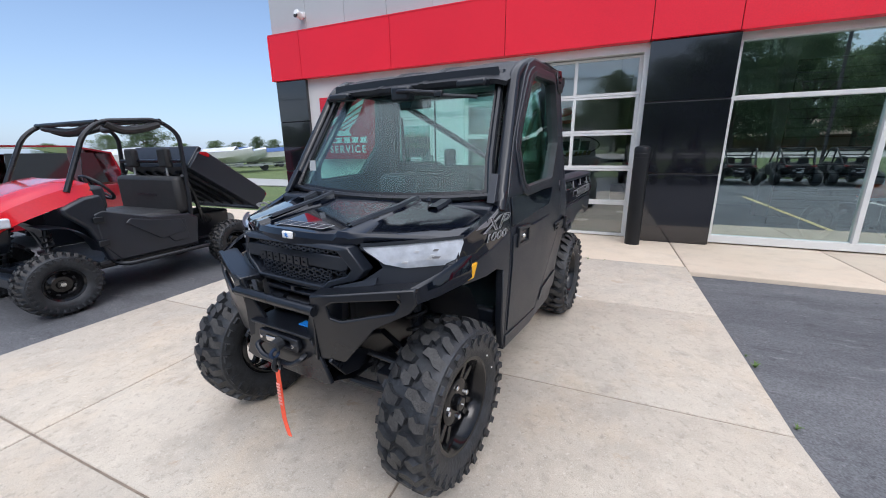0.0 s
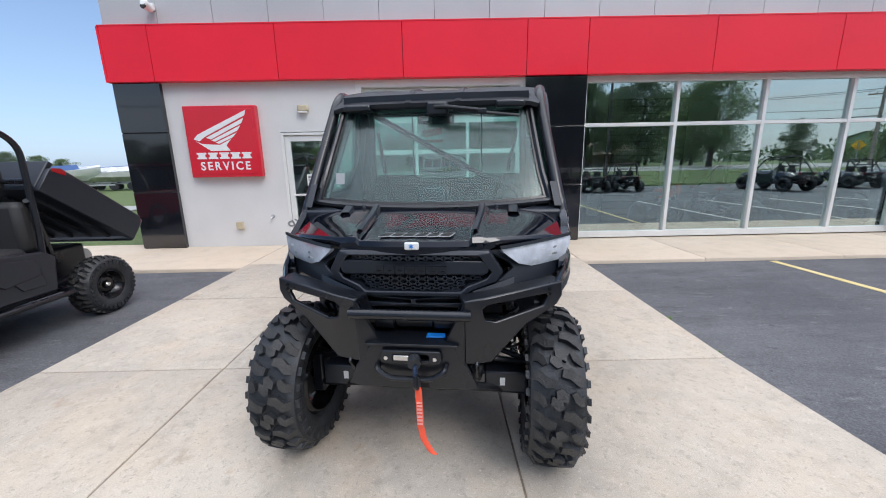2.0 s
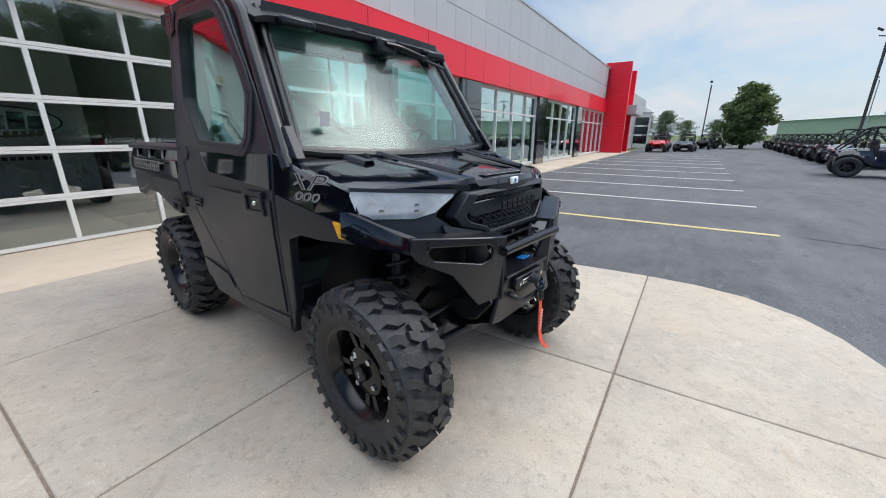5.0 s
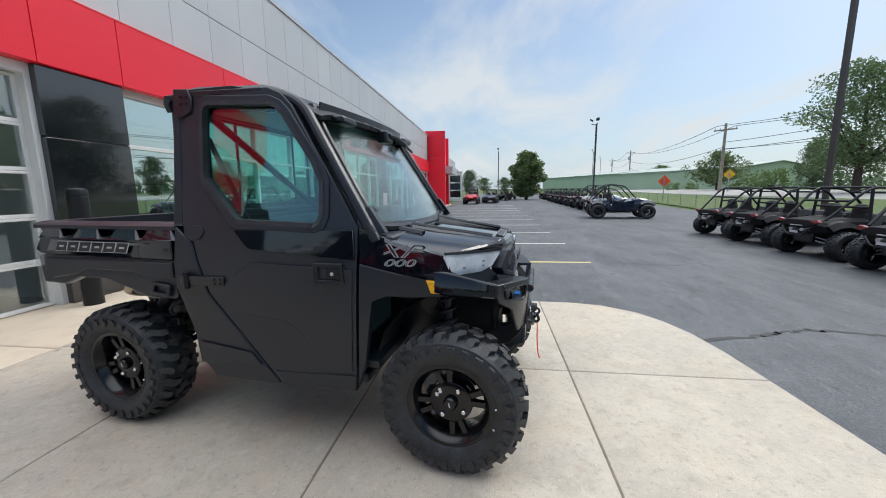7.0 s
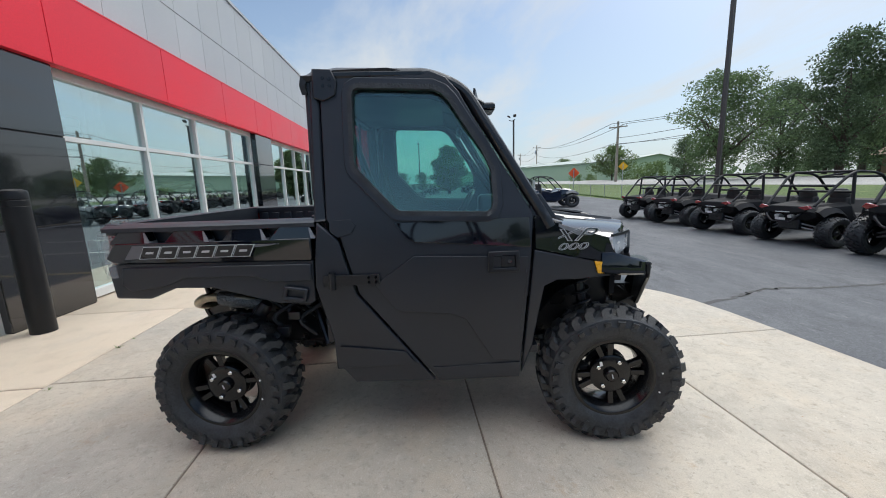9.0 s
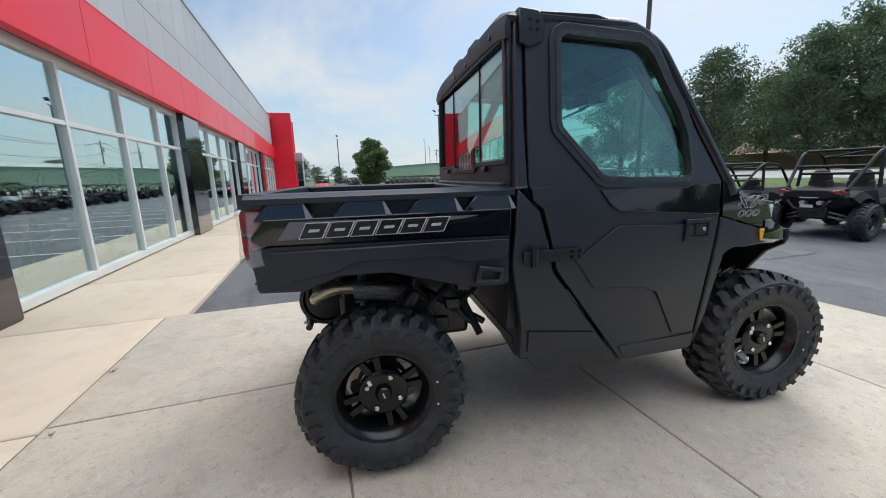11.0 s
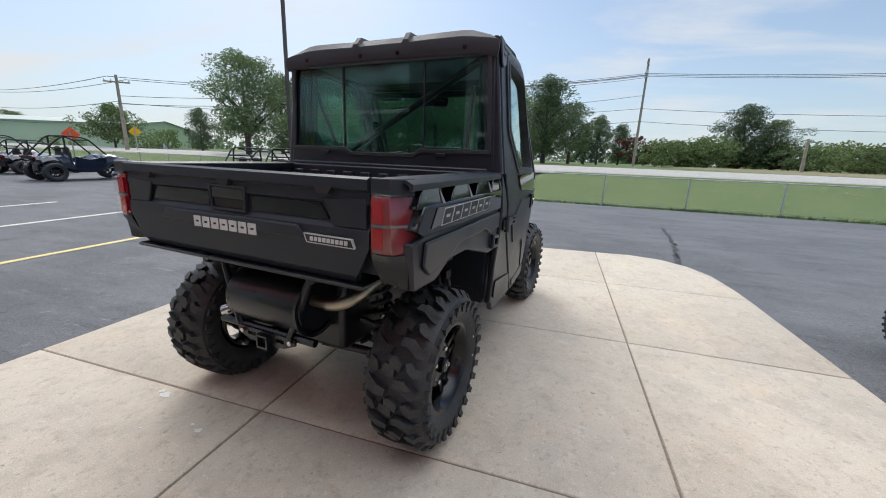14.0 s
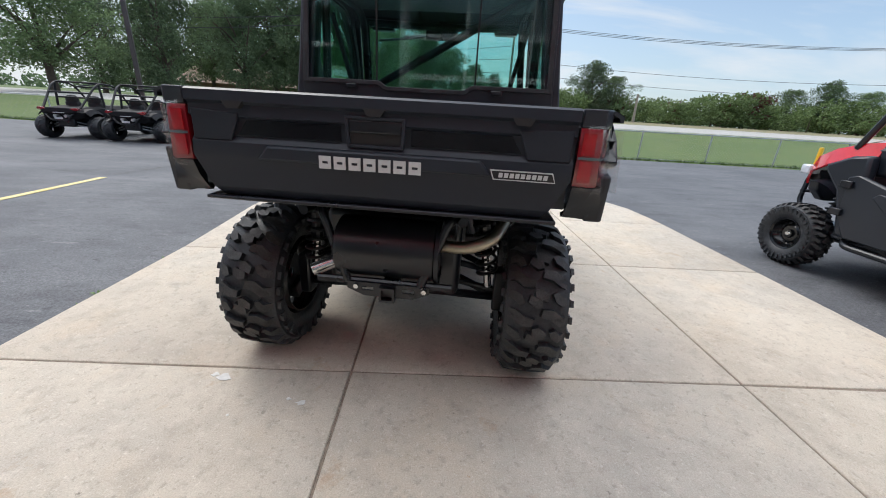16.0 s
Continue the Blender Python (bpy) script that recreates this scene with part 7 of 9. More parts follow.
part("worktop", boxes((-2.0, 2.0, -0.35, 0.35, 0.9, 0.95)), WHITE, desk, bevel=0.01)
part("body", boxes((-1.9, 1.9, -0.3, 0.3, 0.0, 0.9)), ROOMWALL, desk)
for k in range(3):
    rack = tagged(thing("wall_rack", pose(1.9 + 0.75 * k, FACE + 10.7, 2.6)), "black tubular rack hung on the showroom wall", "rack", "racks on the showroom wall")
    for x in (-0.2, 0.2):
        part("upright", tube([(x, -0.05, -0.8), (x, -0.05, 0.8)], 0.03), SATIN, rack)
    for z in (-0.6, 0, 0.6):
        part("rung", tube([(-0.2, -0.05, z), (0.2, -0.05, z)], 0.025), SATIN, rack)


# slatted display wall, framed panel and a parked bike behind the shop window
SLAT = pmat("grey_slat_panel", (0.10, 0.105, 0.10), 0.6, 0, 0.08, 2, rnd=0.06)
slatwall = tagged(thing("slat_wall", pose(3.75, FACE + 2.3, -0.01)), "dark grey slatted display wall in the showroom", "display wall")
part("backing", boxes((-0.95, 0.95, 0.02, 0.06, 0.0, 2.9)), DARKSEAL, slatwall)
for k in range(18):
    part("slat", boxes((-0.95, 0.95, -0.005, 0.02, 0.01 + 0.16 * k, 0.15 + 0.16 * k)), SLAT, slatwall, smooth=0, bevel=0.004)
panel_ = tagged(thing("framed_panel", pose(4.35, FACE + 2.25, 0.5)), "white framed notice panel standing by the window", "panel")
part("frame", plate([(-0.22, 0.0), (0.22, 0.0), (0.22, 0.95), (-0.22, 0.95)], [[(-0.10, 0.22), (0.02, 0.22), (0.02, 0.82), (-0.10, 0.82)]], "y", -0.05, 0.0), WHITE, panel_, "", 0, 0.004)
part("sheet", boxes((-0.11, 0.03, -0.02, -0.01, 0.20, 0.84)), PALEV, panel_)
for x in (-0.15, 0.15):
    part("leg", boxes((x - 0.02, x + 0.02, -0.04, 0.0, -0.51, 0.0)), WHITE, panel_)
ORANGEPAINT = pmat("orange_fairing", (0.75, 0.12, 0.02), 0.35)
bike = tagged(thing("motorcycle", pose(3.55, FACE + 1.2, -0.01, 0, 0, 25)), "black motorcycle with orange fairings in the showroom", "motorcycle")
for x in (-0.62, 0.62):
    part("wheel", move(lathe([(0.19, -0.05), (0.27, -0.055), (0.31, 0.0), (0.27, 0.055), (0.19, 0.05)], 28, loop=True), pose(x, 0, 0.31)), RUBBER, bike)
    part("rim", move(lathe([(0.03, -0.03), (0.20, -0.02), (0.20, 0.02), (0.03, 0.03)], 20, loop=True), pose(x, 0, 0.31)), SATIN, bike)
part("frame", tube(rounded([(0.62, 0, 0.31), (0.42, 0, 0.85), (0.05, 0, 0.75), (-0.20, 0, 0.45), (-0.62, 0, 0.31)], 0.08), 0.035, 8), SATIN, bike)
part("engine", boxes((-0.22, 0.22, -0.14, 0.14, 0.22, 0.58)), SATIN, bike, bevel=0.04)
part("tank", boxes((-0.05, 0.35, -0.14, 0.14, 0.66, 0.86)), ORANGEPAINT, bike, bevel=0.06)
part("seat", boxes((-0.65, -0.05, -0.11, 0.11, 0.70, 0.80)), SEATCLOTH, bike, bevel=0.03)
part("fairing", boxes((0.40, 0.62, -0.12, 0.12, 0.72, 0.98)), ORANGEPAINT, bike, bevel=0.05)
part("handlebar", tube(rounded([(0.28, -0.38, 0.98), (0.40, -0.2, 0.96), (0.40, 0.2, 0.96), (0.28, 0.38, 0.98)], 0.06), 0.014, 8), SATIN, bike)
for s in (-1, 1):
    part("mirror", move(lathe([(0, 0.012), (0.06, 0.008), (0.06, -0.008), (0, -0.012)], 14, axis="x"), pose(0.34, s * 0.34, 1.16)), CHROME, bike)
    part("mirror_stalk", tube([(0.32, s * 0.30, 0.98), (0.35, s * 0.34, 1.14)], 0.008, 6), SATIN, bike)


# ---- open-cage utility vehicles ----
def cage(v, pts_side, cross, r, material=None, hw=0.6):
    for s in (-1, 1):
        for pts in pts_side:
            part("cage_tube", tube(rounded([(x, s * y, z) for x, y, z in pts], 0.12, 5), r, 10), material or SATIN, v)
    for x, y, z in cross:
        part("cross_tube", tube([(x, -y, z), (x, y, z)], r, 10), material or SATIN, v)


# the red one beside the pad
REDPAINT = pmat("glossy_red_plastic", (0.62, 0.012, 0.02), 0.18, 0, 0.06, 4, 0, 60, 0.7)
red = tagged(thing("utility_vehicle", pose(-5.55, 3.63, -0.06, 0, 0, -90) @ Matrix.Diagonal((1.06, 1.05, 1.0, 1))), "red and black open utility vehicle with its cargo bed tipped up", "utility vehicle")
RW_, FW_ = 0.0, 1.77
for x in (RW_, FW_):
    for s in (-1, 1):
        add_wheel(red, x, s * 0.62, 0.305, s, 0.288, 0.112, 0.150, "front_wheel" if x else "rear_wheel", True, 16, 30 * x + 15 * s)
part("chassis", boxes((-0.35, 2.0, -0.36, 0.36, 0.28, 0.40)), SATIN, red, bevel=0.02)
part("floor_pan", boxes((0.45, 1.45, -0.62, 0.62, 0.38, 0.43)), PLASTIC, red, bevel=0.01)
for s in (-1, 1):
    d = part("door", plate([(0.50, 0.42), (1.30, 0.42), (1.42, 0.60), (1.44, 0.93), (1.36, 0.96), (0.95, 0.83), (0.56, 0.80), (0.46, 0.74)], (), "y", min(s * 0.66, s * 0.70), max(s * 0.66, s * 0.70)), PLASTIC, red, "black plastic half door", 30, 0.015)
    part("door_panel", plate([(0.60, 0.50), (0.78, 0.50), (0.98, 0.78), (0.62, 0.75)], (), "y", min(s * 0.70, s * 0.712), max(s * 0.70, s * 0.712)), PLASTIC, d, "", 30, 0.006)
    part("hinge", boxes((1.37, 1.46, min(s * 0.69, s * 0.725), max(s * 0.69, s * 0.725), 0.60, 0.66)), SATIN, d, bevel=0.006)
    part("hinge", boxes((1.37, 1.46, min(s * 0.69, s * 0.725), max(s * 0.69, s * 0.725), 0.84, 0.90)), SATIN, d, bevel=0.006)
    part("side_step", tube(rounded([(0.30, s * 0.50, 0.36), (0.36, s * 0.70, 0.36), (1.28, s * 0.70, 0.36), (1.36, s * 0.55, 0.44)], 0.08), 0.025, 10), SATIN, red)
    part("fender", skin([[(1.77 + r_ * math.cos(a), s * y, 0.46 + r_ * math.sin(a) * 1.0) for a in (1.5, 1.75, 2.0, 2.3, 2.65, 3.0)] for y, r_ in ((0.36, 0.40), (0.52, 0.40), (0.64, 0.38))]), PLASTIC, red, "black front fender")
    part("cheek", plate([(1.32, 0.98), (1.34, 1.12), (1.48, 1.10), (1.66, 1.01), (1.64, 0.95), (1.50, 0.80), (1.42, 0.58), (1.38, 0.42), (1.28, 0.42)], (), "y", min(s * 0.60, s * 0.695), max(s * 0.60, s * 0.695)), PLASTIC, red, "", 30, 0.025)
    part("side_scoop", plate([(0.62, 0.60), (0.90, 0.56), (1.20, 0.80), (1.16, 0.84), (0.66, 0.74)], (), "y", min(s * 0.70, s * 0.715), max(s * 0.70, s * 0.715)), PLASTIC, red, "", 30, 0.008)
    lampb = part("headlight", boxes((1.93, 2.03, min(s * 0.36, s * 0.54), max(s * 0.36, s * 0.54), 0.88, 0.97)), LAMPLENS, red, "clear headlight", bevel=0.015)
    a = Vector((1.75, s * 0.48, 0.34)); b = Vector((1.68, s * 0.36, 0.80))
    sh = part("shock_absorber", tube([a, b], 0.022), SATIN, red)
    pts = [a.lerp(b, 0.2 + 0.7 * k / 60) + Vector((math.cos(k * 0.68), math.sin(k * 0.68), 0)) * 0.040 for k in range(61)]
    part("spring", tube(pts, 0.008, 6), SPRING, sh)
    part("lower_arm", tube([(1.90, s * 0.12, 0.34), (1.78, s * 0.55, 0.27), (1.64, s * 0.12, 0.34)], 0.018), SATIN, red)
    part("lower_arm", tube([(0.12, s * 0.12, 0.34), (0.0, s * 0.55, 0.27), (-0.12, s * 0.12, 0.34)], 0.018), SATIN, red)
hood = []
for x, z, w_ in ((1.42, 1.27, 0.62), (1.55, 1.25, 0.64), (1.75, 1.19, 0.64), (1.95, 1.10, 0.57), (2.06, 1.02, 0.47), (2.08, 0.96, 0.44)):
    hood.append([(x - 0.06 * abs(q) ** 2, q * w_, z - 0.05 * abs(q) ** 2.5 - (0.13 if abs(q) > 0.99 else 0) + (0.02 if 0.3 < abs(q) < 0.75 and x < 2 else 0)) for q in (-1, -0.93, -0.75, -0.55, -0.3, 0, 0.3, 0.55, 0.75, 0.93, 1)])
part("bonnet", thick(skin(hood), 0.02), REDPAINT, red, "glossy red bonnet", 30)
part("nose", plate([(-0.44, 0.93), (0.44, 0.93), (0.40, 0.72), (0.30, 0.62), (-0.30, 0.62), (-0.40, 0.72)], (), "x", 1.92, 2.02), PLASTIC, red, "", 30, 0.02)
part("bonnet_cap", thick(skin([[(1.72, q * 0.28, 1.185), (1.90, q * 0.30, 1.105), (2.02, q * 0.32, 1.02)] for q in (-1, -0.5, 0, 0.5, 1)]), 0.006), PLASTIC, red, "black bonnet centre")
part("front_guard", tube(rounded([(1.95, -0.34, 0.45), (2.12, -0.34, 0.55), (2.14, -0.30, 0.86), (2.14, 0.30, 0.86), (2.12, 0.34, 0.55), (1.95, 0.34, 0.45)], 0.08), 0.022, 10), SATIN, red, "black tube bumper")
part("front_guard", tube([(2.14, -0.33, 0.68), (2.14, 0.33, 0.68)], 0.018, 10), SATIN, red)
part("dashboard", boxes((1.25, 1.45, -0.60, 0.60, 0.95, 1.20)), PLASTIC, red, bevel=0.04)
bm = tube([(0.165 * math.cos(a), 0.165 * math.sin(a), 0) for a in (2 * math.pi * k / 24 for k in range(24))], 0.015, 8, closed=True)
for a in (0.4, 2.7, 4.7):
    tube([(0, 0, -0.02), (0.16 * math.cos(a), 0.16 * math.sin(a), 0)], 0.013, 6, bm)
tube([(0, 0, -0.01), (0, 0, -0.25)], 0.022, 8, bm)
part("steering_wheel", move(bm, pose(1.18, 0.30, 1.16, 0, -52, 0)), SATIN, red)
part("seat_base", boxes((0.55, 1.02, -0.58, 0.58, 0.70, 0.84)), SEATCLOTH, red, "black bench seat", bevel=0.05)
part("seat_back", boxes((0.44, 0.58, -0.58, 0.58, 0.78, 1.24)), SEATCLOTH, red, bevel=0.05)
part("seat_strap", boxes((0.575, 0.585, -0.20, 0.20, 1.00, 1.02)), SATIN, red)
part("seat_box", boxes((0.50, 1.0, -0.55, 0.55, 0.42, 0.72)), PLASTIC, red, bevel=0.02)
for y in (-0.32, 0.32):
    part("head_rest", boxes((0.44, 0.52, y - 0.09, y + 0.09, 1.34, 1.58)), SEATCLOTH, red, bevel=0.03)
    part("rest_post", tube([(0.48, y, 1.20), (0.48, y, 1.40)], 0.012), STEEL, red)
cage(red, [[(1.55, 0.60, 1.16), (1.32, 0.58, 1.70), (1.16, 0.57, 1.84), (0.62, 0.56, 1.89), (0.44, 0.59, 1.74), (0.47, 0.62, 1.00), (0.50, 0.60, 0.45)],
           [(0.49, 0.60, 1.25), (0.30, 0.45, 1.00), (0.20, 0.40, 0.60)]],
     [(1.18, 0.575, 1.83), (0.90, 0.56, 1.86), (0.60, 0.56, 1.88), (0.46, 0.60, 1.42)], 0.024)
for y in (-0.35, 0.0, 0.35):
    part("belt_roll", tube(rounded([(0.62, y - 0.15, 1.83), (0.70, y, 1.78), (0.62, y + 0.15, 1.83)], 0.1), 0.03, 8), SEATCLOTH, red)
for s in (-1, 1):
    part("net_roll", tube(rounded([(1.12, s * 0.56, 1.82), (0.98, s * 0.55, 1.75), (0.78, s * 0.55, 1.78), (0.62, s * 0.55, 1.84)], 0.1), 0.042, 8), SEATCLOTH, red, "rolled black side net")
part("visor_roll", tube(rounded([(1.17, -0.46, 1.80), (1.14, 0.0, 1.74), (1.17, 0.46, 1.80)], 0.2), 0.035, 8), SEATCLOTH, red, "rolled black net")
tip = thing("cargo_bed"); tip.parent = red
tagged(tip, "black cargo bed tipped up on its hinges")
tip.matrix_local = pose(-0.36, 0, 0.76, 0, -36, 0)
part("bed_floor", boxes((0.0, 1.0, -0.62, 0.62, 0.0, 0.03)), PLASTIC, tip)
for s in (-1, 1):
    part("bed_side", plate([(-0.10, 0.0), (0.98, 0.0), (0.98, 0.24), (0.90, 0.30), (-0.06, 0.30), (-0.12, 0.22)], (), "y", min(s * 0.60, s * 0.66), max(s * 0.60, s * 0.66)), PLASTIC, tip, "", 30, 0.012)
    part("side_reflector", plate([(0.84, 0.25), (0.96, 0.22), (0.965, 0.25), (0.90, 0.285), (0.86, 0.285)], (), "y", min(s * 0.655, s * 0.668), max(s * 0.655, s * 0.668)), TAILCELL, tip, "red side reflector", 0)
    part("tail_light", boxes((-0.135, -0.08, min(s * 0.52, s * 0.64), max(s * 0.52, s * 0.64), 0.20, 0.28)), TAILRED, tip, "red tail light", bevel=0.01)
part("bed_front", boxes((0.94, 0.99, -0.62, 0.62, 0.03, 0.32)), PLASTIC, tip, bevel=0.01)
part("bed_gate", boxes((-0.13, -0.08, -0.62, 0.62, 0.0, 0.30)), PLASTIC, tip, bevel=0.01)
for k in range(6):
    part("floor_rib", boxes((0.05, 0.9, -0.5 + 0.2 * k - 0.02, -0.5 + 0.2 * k + 0.02, -0.03, 0.0)), PLASTIC, tip)
part("engine", boxes((-0.25, 0.40, -0.28, 0.28, 0.35, 0.72)), SATIN, red, bevel=0.03)
part("muffler", move(lathe([(0, -0.2), (0.09, -0.2), (0.09, 0.2), (0, 0.2)], 24), pose(-0.30, 0, 0.55)), STEEL, red)


# sport vehicles in ranks
CAGEGREY = pmat("black_cage_steel", (0.022, 0.022, 0.024), 0.5, spec=0.25)
BLACKPAINT = pmat("black_body_plastic", (0.014, 0.014, 0.016), 0.62, 0, 0.1, 3, spec=0.2)
def sport_vehicle(name, paint, label, m):
    v = tagged(thing(name, m), label, "utility vehicle", "vehicles parked in ranks")
    for x in (0.0, 2.25):
        for s in (-1, 1):
            add_far_wheel(v, x, s * 0.66, 0.38, s)
    body = []
    for x, z0, z1, w_ in ((-0.42, 0.80, 0.98, 0.44), (-0.30, 0.66, 1.03, 0.50), (0.20, 0.56, 1.08, 0.54), (0.50, 0.42, 1.10, 0.60), (0.62, 0.36, 0.80, 0.64), (1.35, 0.34, 0.80, 0.66), (1.62, 0.40, 1.12, 0.62), (1.85, 0.48, 1.15, 0.58), (2.20, 0.58, 1.08, 0.52), (2.55, 0.62, 0.94, 0.40), (2.68, 0.66, 0.80, 0.30)):
        body.append([(x, -w_, z0 + 0.08), (x, -w_ * 1.04, (z0 + z1) / 2), (x, -w_ * 0.96, z1 - 0.10), (x, -w_ * 0.78, z1 - 0.02), (x, -w_ * 0.35, z1 - 0.05), (x, w_ * 0.35, z1 - 0.05), (x, w_ * 0.78, z1 - 0.02), (x, w_ * 0.96, z1 - 0.10), (x, w_ * 1.04, (z0 + z1) / 2), (x, w_, z0 + 0.08), (x, w_ * 0.7, z0), (x, -w_ * 0.7, z0)])
    bm = skin(body, close=True)
    bm.verts.ensure_lookup_table()
    bm.faces.new(bm.verts[:12]); bm.faces.new(bm.verts[-12:])
    part("body", bm, paint, v, "", 22)
    part("tail_panel", plate([(-0.46, 0.98), (-0.30, 1.02), (0.30, 1.02), (0.46, 0.98), (0.42, 0.88), (0.20, 0.84), (-0.20, 0.84), (-0.42, 0.88)], (), "x", -0.47, -0.41), BLACKPAINT, v, "", 30, 0.02)
    part("rear_guard", tube(rounded([(-0.30, -0.34, 0.84), (-0.50, -0.32, 0.80), (-0.50, -0.20, 0.62), (-0.50, 0.20, 0.62), (-0.50, 0.32, 0.80), (-0.30, 0.34, 0.84)], 0.06), 0.022, 8), SATIN, v)
    part("gearbox", boxes((-0.30, 0.50, -0.22, 0.22, 0.40, 0.72)), SATIN, v, bevel=0.04)
    for s in (-1, 1):
        part("tail_light", plate([(s * 0.28, 0.985), (s * 0.46, 1.04), (s * 0.52, 0.965), (s * 0.44, 0.925)], (), "x", -0.485, -0.40), TAILRED, v, "", 30, 0.01)
        fender = [[(0.47 * math.cos(a) * k_, s * y, 0.50 + 0.47 * math.sin(a) * k_ - d_) for a in (0.75, 1.1, 1.5, 1.9, 2.25)] for y, k_, d_ in ((0.40, 1.10, 0.0), (0.56, 1.08, 0.02), (0.66, 0.98, 0.10))]
        part("rear_fender", thick(skin(fender), 0.015), paint, v)
        part("front_fender", thick(skin([[(2.25 + x, y, z) for x, y, z in r] for r in fender]), 0.015), paint, v)
        part("seat", boxes((0.52, 0.66, s * 0.30 - 0.20, s * 0.30 + 0.20, 0.70, 1.22)), SEATCLOTH, v, bevel=0.06)
        part("head_rest", move(lathe([(0, 0.13), (0.09, 0.11), (0.14, 0.05), (0.16, -0.06), (0.15, -0.12), (0, -0.12)], 14, axis="z"), pose(0.58, s * 0.30, 1.30) @ Matrix.Diagonal((0.5, 1.15, 1, 1))), SEATCLOTH, v)
        for z0_, z1_ in ((0.60, 0.44), (0.50, 0.36)):
            part("radius_rod", tube([(-0.28, s * 0.10, z0_), (-0.02, s * 0.52, z1_)], 0.018, 8), STEEL, v)
        part("trailing_arm", tube([(0.62, s * 0.40, 0.42), (0.0, s * 0.55, 0.38)], 0.04), SATIN, v)
        part("shock_absorber", tube([(0.08, s * 0.50, 0.40), (0.20, s * 0.42, 0.96)], 0.045), SATIN, v)
        part("exhaust", tube([(-0.52, s * 0.13 - 0.05, 0.76), (-0.30, s * 0.13 - 0.05, 0.76)], 0.045, 14), STEEL, v)
        part("door", plate([(0.60, 0.45), (1.45, 0.42), (1.64, 0.62), (1.66, 1.02), (1.10, 0.90), (0.64, 1.02)], (), "y", min(s * 0.67, s * 0.71), max(s * 0.67, s * 0.71)), paint, v, "", 30, 0.012)
    part("rear_plate", boxes((-0.525, -0.515, -0.10, 0.10, 0.66, 0.72)), PALEINK, v)
    part("light_bar", boxes((-0.49, -0.465, -0.14, 0.14, 0.855, 0.875)), PALEINK, v)
    cage(v, [[(1.72, 0.58, 1.10), (1.22, 0.58, 1.70), (1.00, 0.58, 1.80), (0.50, 0.57, 1.84), (0.30, 0.56, 1.72), (-0.30, 0.46, 1.02)], [(0.46, 0.57, 1.82), (0.44, 0.62, 1.05)]],
         [(1.22, 0.58, 1.70), (0.50, 0.57, 1.84), (0.10, 0.53, 1.50), (0.45, 0.60, 1.34)], 0.030, CAGEGREY)
    part("cage_brace", tube([(0.48, -0.56, 1.83), (1.20, 0.56, 1.70)], 0.022, 8), CAGEGREY, v)
    return v


far_wheel_parts = {}


def add_far_wheel(v, x, y, z, s):
    w = thing("wheel")
    w.parent = v
    w.matrix_local = pose(x, y, z, 0, 0, 0 if s > 0 else 180) @ pose(0, 0, 0, 0, 20 * x, 0)
    if not far_wheel_parts:
        t = part("tyre", make_tyre(0.355, 0.13, 14, 0.19), RUBBER, w)
        r = part("rim", make_rim(0.19, 0.13, 0.06, 5), RIMBLACK, w)
        h = part("hub_cap", lathe([(0.0, 0.09), (0.03, 0.085), (0.05, 0.06), (0.09, 0.055), (0.09, 0.0)], 18), SATIN, w)
        far_wheel_parts.update(tyre=t.data, rim=r.data, hub_cap=h.data)
    else:
        for k, me in far_wheel_parts.items():
            o = new(k, me)
            o.parent = w


NAVYPAINT = pmat("dark_blue_paint", (0.006, 0.012, 0.030), 0.2, 0, 0.1, 3, 0, 60, 0.7)
GREYPAINT = pmat("pale_grey_paint", (0.42, 0.43, 0.44), 0.3, 0, 0.1, 3)


def stand(x, y, turn):
    return pose(x, y, -0.06, 0, 0, turn) @ Matrix.Diagonal((0.96, 0.96, 0.88, 1))


first = sport_vehicle("sport_vehicle", BLACKPAINT, "black sport utility vehicle with an open tube cage", stand(1.2, -5.30, -86))
for x, y, a in ((3.05, -5.32, -85), (4.9, -5.36, -84), (6.75, -5.42, -84), (8.5, -5.50, -83)):
    copy_thing(first, stand(x, y, a))
navy = sport_vehicle("sport_vehicle", NAVYPAINT, "dark blue four-seat sport vehicle parked in the lot", stand(15.75, -3.85, -96))
for x, y, a in ((20.2, -4.9, -80), (25.2, -5.0, -78), (28.0, -5.1, -78), (31.0, -5.2, -78), (34.0, -5.3, -78), (37.5, -5.4, -78), (41, -5.6, -78), (46, -5.8, -78), (51, -6.0, -78), (40.5, 1.2, 170), (46, -0.5, 165), (51, -1.5, 160)):
    copy_thing(first if (int(x) % 4) else navy, stand(x, y, a))
grey = sport_vehicle("sport_vehicle", GREYPAINT, "pale grey sport vehicle in the far rank", stand(22.7, -4.95, -79))
redsport = sport_vehicle("sport_vehicle", REDPAINT, "bright red sport vehicle near the shop entrance", stand(35.5, 3.2, 178))
copy_thing(navy, stand(37.5, 1.2, 175))
copy_thing(first, pose(5.0, FACE + 1.2, -0.01))
copy_thing(redsport, stand(43.5, 3.4, 178))


# ---- cars ----
CARGLASS = pmat("dark_car_glass", (0.012, 0.016, 0.018), 0.05, 0, 0.1, 3, 0, 60, 0.5)


